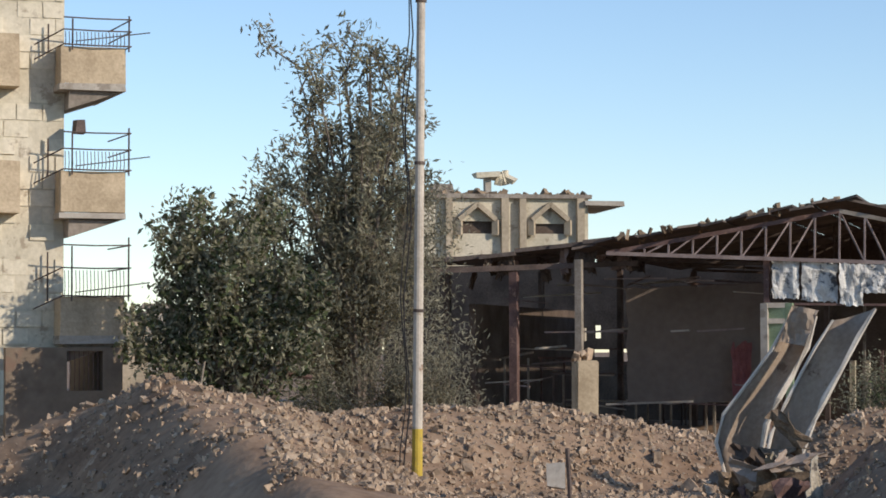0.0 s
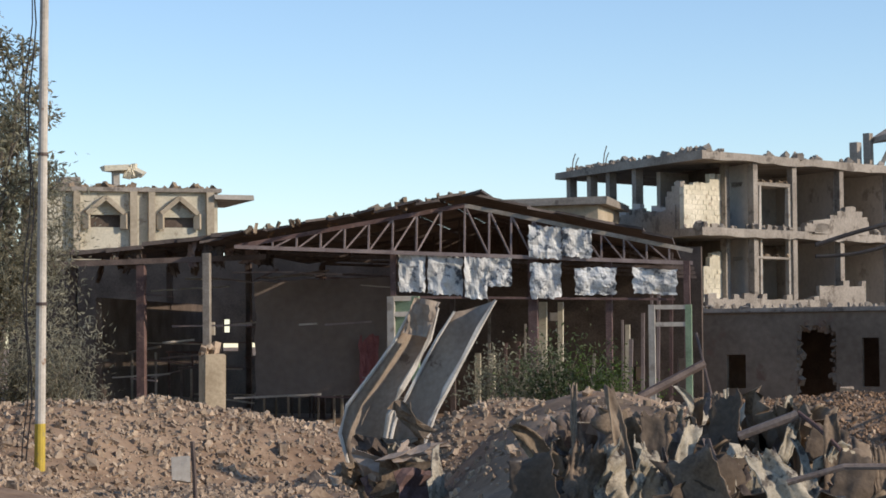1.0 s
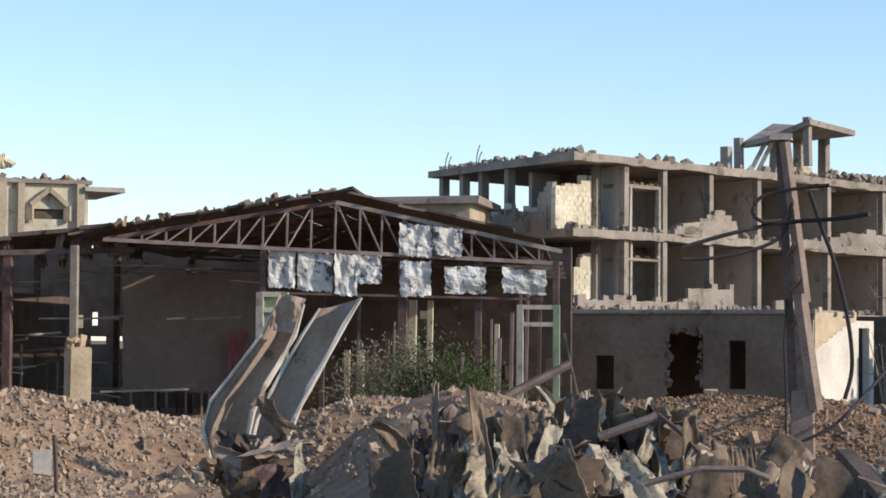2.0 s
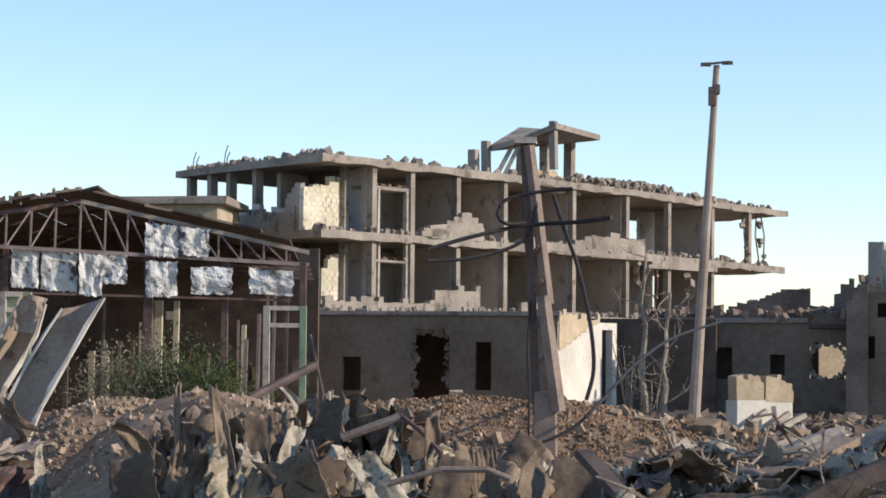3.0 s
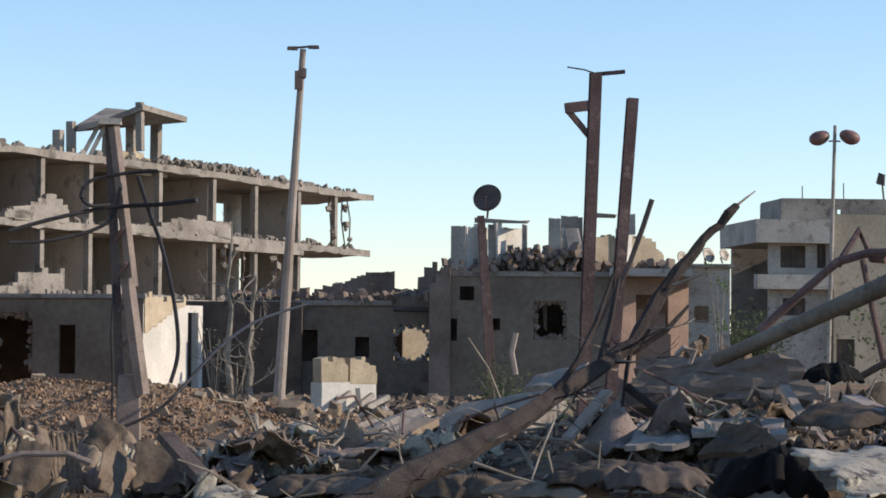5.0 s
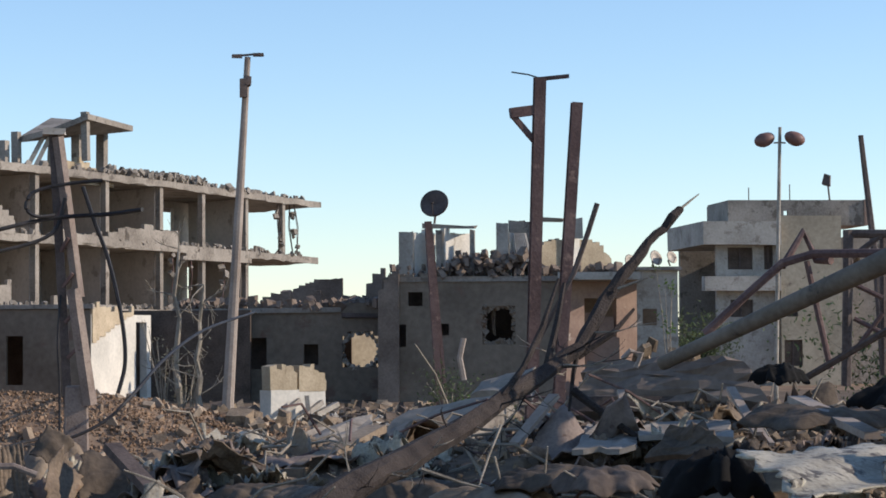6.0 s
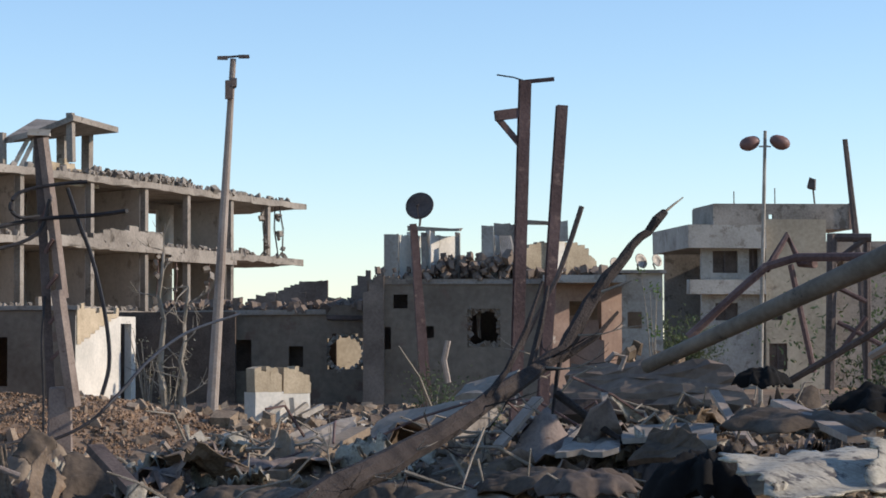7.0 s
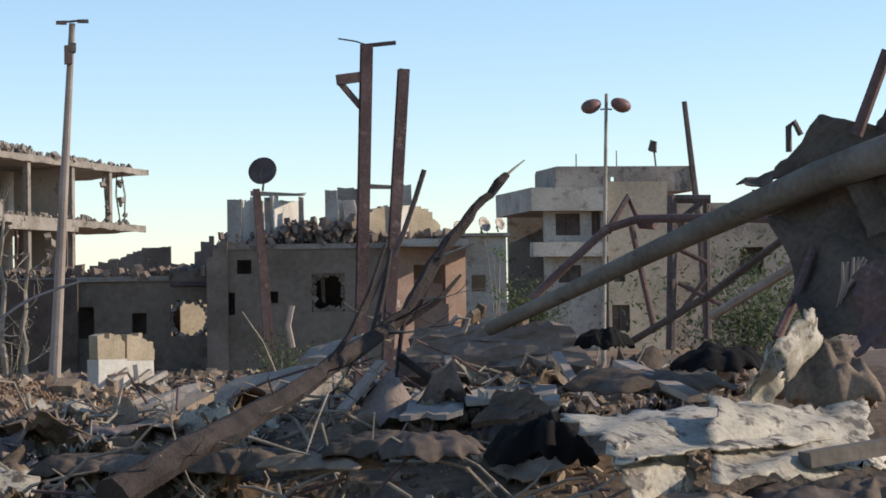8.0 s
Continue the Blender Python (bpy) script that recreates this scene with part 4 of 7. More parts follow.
# ---- tower block with balconies ----
def balcony_tower():
    c = Vector((-28.23, 47.31, 2.95))
    c.z = 0
    house = thing("balcony_tower", c, "pale sandy block apartment tower with rusty balcony railings", "building")
    m = wall_frame(c, 138)
    k = 0.013
    z = lambda py: 2.63 + (624.3 - py) * k
    x = lambda px: (px - 108) * k * 1.04
    rr = random.Random(21)
    bm = bmesh.new()
    pierced(bm, m, -8, 0, -0.1, 12.5, 0.3, [(x(-30), x(22), z(735), z(655))])
    part("front_wall", bm, BLOCK_PALE, house)
    bm = bmesh.new()
    box(bm, (-0.3, -9, -0.1), (-0.02, -0.32, 12.5), m)
    part("side_wall", bm, BLOCK_PALE, house)
    # block courses proud of the wall, some fallen away
    row = 0
    zz = z(610)
    while zz < 12.2:
        xx = -2.6 + (0.3 if row % 2 else 0.0)
        while xx < -0.1:
            if rr.random() < 0.72:
                bm = bmesh.new()
                w = min(0.58, -0.03 - xx)
                box(bm, (xx, -0.05, zz + 0.01), (xx + w - 0.02, rr.uniform(0.015, 0.05), zz + 0.38), m, 0.008)
                part("block", bm, BLOCK_PALE, house)
            xx += 0.6
        zz += 0.4
        row += 1
    for top_y, bot_y, rail_y in ((80, 158, 32), (302, 388, 236), (526, 608, 436)):
        z0, z1, zr = z(bot_y), z(top_y), z(rail_y)
        bal = bmesh.new()
        box(bal, (x(90), -2.6, z0), (x(203), 0.75, z0 + 0.16), m, 0.02)
        b = part("balcony", bal, CONCRETE_LIGHT, house)
        bm = bmesh.new()
        box(bm, (x(92), 0.62, z0 + 0.16), (x(203), 0.74, z1), m, 0.015)
        part("front_panel", bm, BLOCK, b, "stained pale parapet")
        bm = bmesh.new()
        box(bm, (x(203) - 0.12, -2.6, z0 + 0.16), (x(203), 0.6, z1), m, 0.015)
        part("side_panel", bm, BLOCK, b)
        bm = bmesh.new()
        box(bm, (x(92), 0.02, z0 + 0.16), (x(92) + 0.1, 0.6, z1), m, 0.01)
        part("side_panel", bm, BLOCK, b)
        # underside haunch
        bm = bmesh.new()
        vs = [bm.verts.new(m @ Vector(p)) for p in ((0.0, -2.4, z0), (x(200), -2.4, z0), (x(200), 0.6, z0), (0.0, 0.6, z0), (0.0, -2.4, z0 - 0.42), (0.0, 0.5, z0 - 0.42))]
        for f in ((3, 2, 1, 0), (0, 1, 4), (2, 3, 5), (1, 2, 5, 4), (0, 4, 5, 3)):
            bm.faces.new([vs[i] for i in f])
        part("haunch", bm, CONCRETE, b)
        # rusty railing, bowed outward
        bm = bmesh.new()
        for fr, h in ((0.0, 0.06), (0.55, 0.0), (1.0, 0.0)):
            zf = z1 + (zr - z1) * fr + 0.03
            pts = [m @ Vector((x(62) - 0.1, 0.1, zf - 0.3)), m @ Vector((x(95), 0.8, zf)), m @ Vector((x(150), 0.86, zf - 0.02)), m @ Vector((x(212), 0.8, zf)), m @ Vector((x(208), -1.4, zf))]
            tube(bm, pts[1:] if fr == 1.0 else pts, 0.018, 5)
        tube(bm, [m @ Vector((x(115), 0.82, z1 + 0.1)), m @ Vector((x(240), 1.1, z1 + 0.33))], 0.014, 5)
        part("rail", bm, DARK_STEEL, b)
        for px, hh in ((110, 1.0), (208, 1.18), (78, 0.9)):
            bm = bmesh.new()
            tube(bm, [m @ Vector((x(px), 0.8 if px > 80 else 0.15, z1 - 0.1)), m @ Vector((x(px), 0.82 if px > 80 else 0.15, z1 + (zr - z1) * hh))], 0.022, 5)
            part("rail_post", bm, DARK_STEEL, b)
        n = 17
        for i in range(n):
            px = 98 + i * (108 / n)
            bm = bmesh.new()
            hh = (zr - z1) * 0.52
            bow = 0.07
            tube(bm, [m @ Vector((x(px), 0.78, z1)), m @ Vector((x(px), 0.78 + bow, z1 + hh * 0.35)), m @ Vector((x(px), 0.8, z1 + hh))], 0.011, 4)
            part("baluster", bm, DARK_STEEL, b)
    # next balcony ends beyond the corner bay
    for bot_y, top_y in ((154, 60), (378, 285)):
        bm = bmesh.new()
        box(bm, (x(-60), 0.0, z(bot_y)), (x(24), 0.55, z(top_y)), m, 0.02)
        part("balcony", bm, BLOCK, house)
    # lower room below the last railing
    bm = bmesh.new()
    pierced(bm, m @ pose(0, 0.7, 0), x(0), x(200), -0.1, z(615), 0.25, [(x(104), x(166), z(692), z(622))])
    part("shop_wall", bm, PLASTER_GREY, house, "dark lower wall with a barred window")
    bm = bmesh.new()
    box(bm, (x(196), -5, -0.1), (x(200), 0.42, z(612)), m)
    part("shop_side", bm, PLASTER_GREY, house)
    for i in range(7):
        bm = bmesh.new()
        px = 110 + i * 8
        tube(bm, [m @ Vector((x(px), 0.62, z(692))), m @ Vector((x(px), 0.66, z(660))), m @ Vector((x(px), 0.62, z(622)))], 0.012, 4)
        part("window_bar", bm, RUST, house)
    bm = bmesh.new()
    box(bm, (x(118), 0.3, z(236)), (x(136), 0.7, z(212)), m, 0.03)
    solo("loudspeaker", bm, DARK_STEEL, "small dark box fixed over the balcony rail", "speaker")


balcony_tower()


# ---- ruined house, wall with arch, villa ----
def ruin_house():
    o = Vector((14.17, 90.91, 1.2))
    o.z = 0
    house = thing("ruined_house", o, "shelled grey two-storey house with rubble on its roof", "building")
    m = wall_frame(o, 191)
    k = 0.022
    x = lambda px: (px - 520) * k
    z = lambda py: 2.6 + (536.4 - py) * k
    rr = random.Random(8)
    bm = bmesh.new()
    holes = [(x(553), x(612), z(553), z(484)), (x(420), x(446), z(483), z(458)), (x(393), x(416), z(556), z(516)), (x(476), x(493), z(536), z(515))]
    pierced(bm, m, x(374), x(692), -0.1, z(432), 0.3, holes)
    part("front_wall", bm, PLASTER_GREY, house)
    bm = bmesh.new()
    ragged(bm, m, x(372), x(470), z(436), lerp([(x(372), z(434)), (x(400), z(425)), (x(470), z(428))]), 0.3, 0.4, 0.22, 3)
    part("broken_wall", bm, PLASTER_GREY, house)
    # rear wall in a shade-dark colour, to darken the view through the openings
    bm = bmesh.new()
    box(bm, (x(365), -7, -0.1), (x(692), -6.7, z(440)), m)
    part("rear_wall", bm, SOOT_AND_SHADE, house)
    bm = bmesh.new()
    box(bm, (x(690), -7, -0.1), (x(694), -0.3, z(432)), m)
    part("side_wall", bm, PLASTER_WARM, house)
    bm = bmesh.new()
    box(bm, (x(380), -7, z(440)), (x(694), 0.08, z(430)), m, 0.03)
    part("roof", bm, CONCRETE, house)
    bm = bmesh.new()
    for px, py in [(553 + 59 * rr.random(), q) for q in (484, 553) for _ in range(26)] + [(q, 484 + 69 * rr.random()) for q in (553, 612) for _ in range(30)]:
        rock(bm, m @ Vector((x(px) + rr.gauss(0, 0.05), -0.16, z(py) + rr.gauss(0, 0.05))), rr.uniform(0.06, 0.2))
    part("hole_edge", bm, PLASTER_GREY, house)
    bm = bmesh.new()
    ragged(bm, m @ pose(0, 0.25, 0), x(366), x(404), -0.1, lerp([(x(366), z(470)), (x(374), z(446)), (x(385), z(430)), (x(404), z(420))]), 0.5, 0.22, 0.12, 23)
    part("broken_wall", bm, BROWN_WALL, house, "ragged brown broken flank")
    # curtains of torn cloth in the window, pale
    bm = bmesh.new()
    box(bm, (x(570), -0.6, z(535)), (x(576), -0.55, z(492)), m, 0.08)
    part("torn_curtain", bm, PLASTER_GREY, house)
    # upper storey stubs
    for xa, xb, yt, yb, dep, mt, lab in ((402, 428, 344, 430, -0.5, CONCRETE_LIGHT, "grey upper wall stub"), (578, 600, 332, 425, -0.6, CONCRETE_LIGHT, ""), (600, 640, 326, 420, -1.2, CONCRETE, ""), (705, 735, 322, 362, -1.0, CONCRETE_LIGHT, "")):
        bm = bmesh.new()
        ragged(bm, m @ pose(0, dep, 0), x(xa), x(xb), z(yb), lerp([(x(xa), z(yt)), (x(xb), z(yt + 5))]), 0.25, 0.35, 0.2, xa)
        part("upper_wall", bm, mt, house, lab)
    for xa, az, ln in ((430, 138, 1.3), (484, 138, 1.6), (602, 138, 1.0), (706, 140, 0.8)):
        f = wall_frame(m @ Vector((x(xa), -0.9, 0)), az)
        bm = bmesh.new()
        ragged(bm, f, 0.0, ln, z(432), lerp([(0, z(346)), (ln, z(350))]), 0.2, 0.3, 0.2, xa + 3)
        part("upper_wall", bm, WHITEWASH, house, "sunlit whitewashed inner wall")
    for xa in (474, 534):
        bm = bmesh.new()
        box(bm, (x(xa) - 0.1, -1.0, z(432)), (x(xa) + 0.1, -0.7, z(345)), m, 0.03)
        part("upper_pier", bm, CONCRETE, house)
    for xa, xb, y in ((440, 540, 336), (660, 700, 324)):
        bm = bmesh.new()
        box(bm, (x(xa), -1.9, z(y + 7)), (x(xb), -1.0, z(y)), m, 0.09)
        part("roof_scrap", bm, CONCRETE, house)
    bm = bmesh.new()
    ul = (x(788) - x(655)) / math.cos(radians(35))
    ragged(bm, m @ pose(x(655), -0.4, 0, rz=-35), 0.0, ul, z(434), lerp([(0, z(376)), (0.26 * ul, z(364)), (0.8 * ul, z(368)), (ul, z(398))]), 0.25, 0.3, 0.12, 12)
    part("upper_wall", bm, BLOCK, house, "sandy block upper wall in the sun")
    bm = bmesh.new()
    for _ in range(480):
        px = rr.choice((rr.uniform(385, 800), rr.uniform(470, 660)))
        rock(bm, m @ Vector((x(px), rr.uniform(-2.5, 0.1), z(428) + rr.random() * (0.9 if 500 < px < 655 else 0.35))), rr.uniform(0.04, 0.27))
    part("roof_rubble", bm, BROWN_WALL, house, kind="stuff")
    bm = bmesh.new()
    for i in range(7):
        beam(bm, m @ Vector((x(618 + i * 4), -0.2, z(405))), m @ Vector((x(612 + i * 3), -0.9, z(352))), 0.09, 0.03)
    part("collapsed_slats", bm, GREY_STEEL, house)
    # right wing: slab and reddish walls
    bm = bmesh.new()
    box(bm, (x(688), -6, z(438)), (x(838), 0.9, z(426)), m, 0.03)
    part("balcony_slab", bm, CONCRETE_LIGHT, house)
    bm = bmesh.new()
    wing = m @ pose(x(694), -0.3, 0, rz=-38)
    wl = (x(835) - x(694)) / math.cos(radians(38))
    pierced(bm, wing, 0.02, wl, -0.1, z(440), 0.25, [(0.3 * wl, 0.72 * wl, z(600), z(470))])
    part("wing_wall", bm, BRICK_RED, house, "brick-red plastered wing")
    bm = bmesh.new()
    ragged(bm, m @ pose(0, -2.0, 0), x(738), x(800), -0.1, lerp([(x(738), z(500)), (x(770), z(480)), (x(800), z(545))]), 0.2, 0.4, 0.2, 6)
    part("inner_wall", bm, BRICK_RED, house)
    bm = bmesh.new()
    pierced(bm, m @ pose(0, -1.5, 0), x(832), x(906), -0.1, z(420), 0.25, [(x(842), x(868), z(520), z(490))])
    w = bmesh.new()
    box(w, (x(696), -5.6, -0.1), (x(906), -5.3, z(425)), m)
    part("wing_rear_wall", w, PLASTER_GREY, house)
    part("end_wall", bm, CONCRETE_LIGHT, house)
    bm = bmesh.new()
    box(bm, (x(826), -5, z(420)), (x(912), -1.2, z(413)), m, 0.03)
    part("end_roof", bm, CONCRETE, house)
    bm = bmesh.new()
    for _ in range(120):
        rock(bm, m @ Vector((x(rr.uniform(820, 930)), rr.uniform(-2, 2), abs(rr.gauss(0, 0.9)))), rr.uniform(0.15, 0.4))
    part("fallen_rubble", bm, RUBBLE, house, kind="stuff")
    return m, x, z


RM, RX, RZ = ruin_house()


def dish(name, at, r, az, el, label, pole=None):
    """A satellite dish: shallow bowl with a rim, feed arm and mount."""
    ob = thing(name, at, label, "satellite dish", "satellite dishes")
    face = Vector((math.sin(radians(az)) * math.cos(radians(el)), math.cos(radians(az)) * math.cos(radians(el)), math.sin(radians(el))))
    q = face.to_track_quat("Z", "Y").to_matrix().to_4x4()
    m = Matrix.Translation(at) @ q
    bm = bmesh.new()
    rings = []
    for t in (0.02, 0.35, 0.7, 1.0):
        rings.append([bm.verts.new(m @ Vector((math.cos(a) * r * t, math.sin(a) * r * 1.05 * t, 0.28 * r * t * t))) for a in (math.tau * k / 24 for k in range(24))])
    for t in (1.0, 0.7, 0.35, 0.02):
        rings.append([bm.verts.new(m @ Vector((math.cos(a) * r * t * 1.01, math.sin(a) * r * 1.06 * t, 0.28 * r * t * t - 0.025))) for a in (math.tau * k / 24 for k in range(24))])
    for a, b in zip(rings, rings[1:]):
        for k in range(24):
            bm.faces.new((a[k], a[(k + 1) % 24], b[(k + 1) % 24], b[k]))
    part("bowl", bm, GREY_STEEL if r < 0.4 else DARK_STEEL, ob, smooth=True)
    bm = bmesh.new()
    tube(bm, [m @ Vector((0, -r, 0.2 * r)), m @ Vector((0, -r * 0.35, r * 0.95))], 0.015, 5)
    box(bm, (-0.04, -r * 0.4, r * 0.9), (0.04, -r * 0.25, r * 1.05), m)
    part("feed_arm", bm, DARK_STEEL, ob)
    bm = bmesh.new()
    tube(bm, [m @ Vector((0, 0, -0.02)), m @ Vector((0, -0.05, -0.2)), Vector(at) + Vector((0, 0.15, -r * 1.3))], 0.035, 6)
    part("mount", bm, DARK_STEEL, ob)
    return ob


for px, py, r in ((820, 405, 0.3), (866, 398, 0.3), (895, 397, 0.25)):
    dish("satellite_dish", RM @ Vector((RX(px), -1.8, RZ(py))), r, 150, 20, "small grey satellite dish on the flat roof")


def low_ruins():
    """The broken walls between the block and the ruined house, with a blown round hole."""
    o = Vector((7.41, 95.73, 0.84))
    o.z = 0
    ruin = thing("ruined_wall", o, "scorched grey wall with a ragged top and a blown hole", "wall")
    m = wall_frame(o, 192)
    k = 0.023
    rr0 = random.Random(44)
    x = lambda px: (px - 1100) * k
    z = lambda py: 2.6 + (604.2 - py) * k
    bm = bmesh.new()
    pierced(bm, m, x(905), x(1200), -0.1, z(560), 0.3, [(x(1026), x(1070), z(662), z(606)), (x(1137), x(1163), z(655), z(618))])
    part("wall", bm, PLASTER_GREY, ruin)
    # added dark panel that imitates the shade inside the windows
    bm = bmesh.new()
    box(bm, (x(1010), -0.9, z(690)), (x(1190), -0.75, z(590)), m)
    part("room_backing", bm, SOOT_AND_SHADE, ruin)
    bm = bmesh.new()
    box(bm, (x(1205), 0.0, z(572)), (x(1290), 0.14, z(564)), m, 0.04)
    part("lintel", bm, DARK_STEEL, ruin)
    bm = bmesh.new()
    for _ in range(150):
        px = rr0.uniform(905, 1280)
        rock(bm, m @ Vector((x(px), rr0.uniform(-1.6, 0.1), z(552) + rr0.random() * 0.25)), rr0.uniform(0.08, 0.3))
    part("loose_rubble", bm, BROWN_WALL, ruin, kind="stuff")
    # added back wall, its colour standing in for shade behind the wall
    bm = bmesh.new()
    box(bm, (x(900), -5.2, -0.1), (x(1200), -4.9, z(562)), m)
    part("rear_wall", bm, SOOT_AND_SHADE, ruin)
    bm = bmesh.new()
    box(bm, (x(900), -5, z(562)), (x(1205), 0.15, z(553)), m, 0.04)
    part("roof", bm, CONCRETE, ruin)
    bm = bmesh.new()
    ragged(bm, m @ pose(0, -2, 0), x(1050), x(1276), z(556), lerp([(x(1050), z(528)), (x(1105), z(520)), (x(1145), z(502)), (x(1197), z(498)), (x(1203), z(528)), (x(1232), z(536)), (x(1250), z(505)), (x(1272), z(480))]), 0.3, 0.3, 0.1, 15)
    part("upper_wall", bm, BROWN_WALL, ruin, "ragged brown block wall")
    bm = bmesh.new()
    hx, hz, hr = x(1238), z(630), 0.75
    pierced(bm, m, x(1200), x(1278), -0.1, z(545), 0.3, [(hx - hr, hx + hr, hz - hr * 0.9, hz + hr * 0.8), (hx - hr * 0.7, hx + hr * 0.7, hz + hr * 0.75, hz + hr * 1.05)])
    part("arch_wall", bm, PLASTER_GREY, ruin)
    bm = bmesh.new()
    rr = random.Random(9)
    for i in range(22):
        a = math.tau * i / 22
        rock(bm, m @ Vector((hx + math.cos(a) * hr * 1.02, -0.15, hz + math.sin(a) * hr)), 0.16)
    part("hole_edge", bm, CONCRETE_LIGHT, ruin)
    bm = bmesh.new()
    for px in (1094, 1152):
        box(bm, (x(px - 8), -2.4, z(556)), (x(px + 8), -1.9, z(520)), m, 0.05)
    part("pier", bm, BROWN_WALL, ruin)
    back = bmesh.new()
    pierced(back, wall_frame(m @ Vector((x(1240), -6, 0)), 150), -3.0, 3.5, -0.1, z(575), 0.3, [(0.3, 0.6, z(640), z(612))])
    solo("rear_house", back, PLASTER_WARM, "sunlit pale wall of a house beyond", "wall")
    bm = bmesh.new()
    box(bm, (x(1225), -30, -0.1), (x(1290), -24, z(522)), m)
    solo("far_shed", bm, BLOCK_PALE, "pale flat-roofed house far behind", "building")


low_ruins()


def villa():
    o = Vector((33.16, 113.27, 0.58))
    o.z = 0
    house = thing("villa", o, "pale grey three-storey flat-roofed villa", "building")
    m = wall_frame(o, 182)
    k = 0.029
    x = lambda px: (px - 1060) * k
    z = lambda py: 2.6 + (529.0 - py) * k

    def wins(pts, holes, dep=0.0):
        for (xa, xb, ya, yb) in pts:
            holes.append((x(xa), x(xb), z(yb), z(ya)))
    a, b = [], []
    wins([(986, 1030, 380, 418), (1050, 1066, 376, 418), (990, 1030, 470, 500)], a)
    wins([(1080, 1112, 540, 585), (1085, 1105, 470, 500)], b)
    bm = bmesh.new()
    pierced(bm, m, x(966), x(1075), -0.1, z(336), 0.3, a)
    part("front_wall", bm, CONCRETE_LIGHT, house)
    bm = bmesh.new()
    pierced(bm, m @ pose(0, 0.5, 0), x(1075), x(1182), -0.1, z(326), 0.3, b)
    part("front_wall", bm, PLASTER_WARM, house)
    bm = bmesh.new()
    box(bm, (x(938), -8, z(376)), (x(1074), 0.8, z(336)), m, 0.02)
    part("roof_band", bm, CONCRETE_LIGHT, house)
    bm = bmesh.new()
    box(bm, (x(940), 0.0, z(455)), (x(1074), 0.7, z(430)), m, 0.02)
    part("balcony", bm, CONCRETE_LIGHT, house)
    bm = bmesh.new()
    box(bm, (x(966), -9, 0), (x(1180), -8.7, z(340)), m)
    part("rear_wall", bm, CONCRETE, house)
    bm = bmesh.new()
    box(bm, (x(1178), -9, 0), (x(1182), 0.2, z(330)), m)
    part("side_wall", bm, PLASTER_WARM, house)
    bm = bmesh.new()
    pierced(bm, m @ pose(0, -2.5, 0), x(1008), x(1258), z(338), z(294), 0.25, [(x(1108), x(1116), z(320), z(312))])
    part("roof_room_wall", bm, CONCRETE, house)
    bm = bmesh.new()
    box(bm, (x(1254), -7, z(338)), (x(1262), -2.4, z(292)), m)
    part("roof_room_side", bm, BRICK_RED, house, "brick-red sunlit end wall")
    bm = bmesh.new()
    box(bm, (x(1008), -7.4, z(338)), (x(1012), -2.76, z(296)), m)
    part("roof_room_side", bm, CONCRETE, house)
    bm = bmesh.new()
    box(bm, (x(1010), -7.5, z(296)), (x(1258), -2.52, z(293)), m, 0.02)
    part("roof_slab", bm, CONCRETE, house)
    bm = bmesh.new()
    pierced(bm, m @ pose(0, -2, 0), x(1182), x(1520), -0.1, z(360), 0.3, [(x(1340), x(1385), z(490), z(440)), (x(1210), x(1240), z(420), z(385))])
    part("wing_wall", bm, CONCRETE, house)
    # added backing, painted as room shade so no sky shows through
    bm = bmesh.new()
    box(bm, (x(1190), -2.9, 0), (x(1510), -2.7, z(375)), m)
    part("wing_room_backing", bm, SOOT_AND_SHADE, house)
    for holes, dep in ((a, 0.0), (b, 0.5)):
        for h in holes:
            w = bmesh.new()
            box(w, (h[0], dep - 0.2, h[2]), (h[1], dep - 0.16, h[3]), m)
            win = part("window", w, SOOT_AND_SHADE, house, "dark window")
            w = bmesh.new()
            box(w, ((h[0] + h[1]) / 2 - 0.04, dep - 0.16, h[2]), ((h[0] + h[1]) / 2 + 0.04, dep - 0.1, h[3]), m)
            part("frame", w, DARK_STEEL, win)
    for px, top, mt in ((1058, 268, DARK_STEEL), (1133, 262, DARK_STEEL)):
        bm = bmesh.new()
        tube(bm, [m @ Vector((x(px), -4, z(298))), m @ Vector((x(px), -4, z(top)))], 0.03, 5)
        solo("antenna_mast", bm, mt, "thin metal mast on the villa roof", "mast", "roof masts")
    bm = bmesh.new()
    tube(bm, [m @ Vector((x(1207), -4, z(298))), m @ Vector((x(1203), -4, z(258)))], 0.05, 5)
    rock(bm, m @ Vector((x(1201), -4, z(254))), 0.3)
    solo("roof_floodlight", bm, DARK_STEEL, "small dark floodlight on a roof mast", "floodlight")


villa()

# block wall stub over a white fallen panel
stub = thing("block_stub", (5.55, 65.78, 0.68), "low sandy block wall stub above white slabs", "wall")
m = wall_frame(Vector((*(5.55, 65.78), 0)), 148)
k = 0.016
zb = 1.1
bm = bmesh.new()
ragged(bm, m, -61 * k, -3 * k, zb, lerp([(-61 * k, zb + 38 * k), (-20 * k, zb + 45 * k), (-4 * k, zb + 34 * k)]), 0.4, 0.18, 0.1, 2)
ragged(bm, m, 1 * k, 61 * k, zb - 0.05, lerp([(2 * k, zb + 36 * k), (20 * k, zb + 45 * k), (45 * k, zb + 38 * k), (61 * k, zb + 8 * k)]), 0.4, 0.18, 0.1, 5)
part("block_wall", bm, BLOCK, stub)
bm = bmesh.new()
box(bm, (-60 * k, -0.5, -0.3), (60 * k, 0.0, zb), m, 0.02)
part("base_wall", bm, WHITEWASH, stub, "whitewashed base")
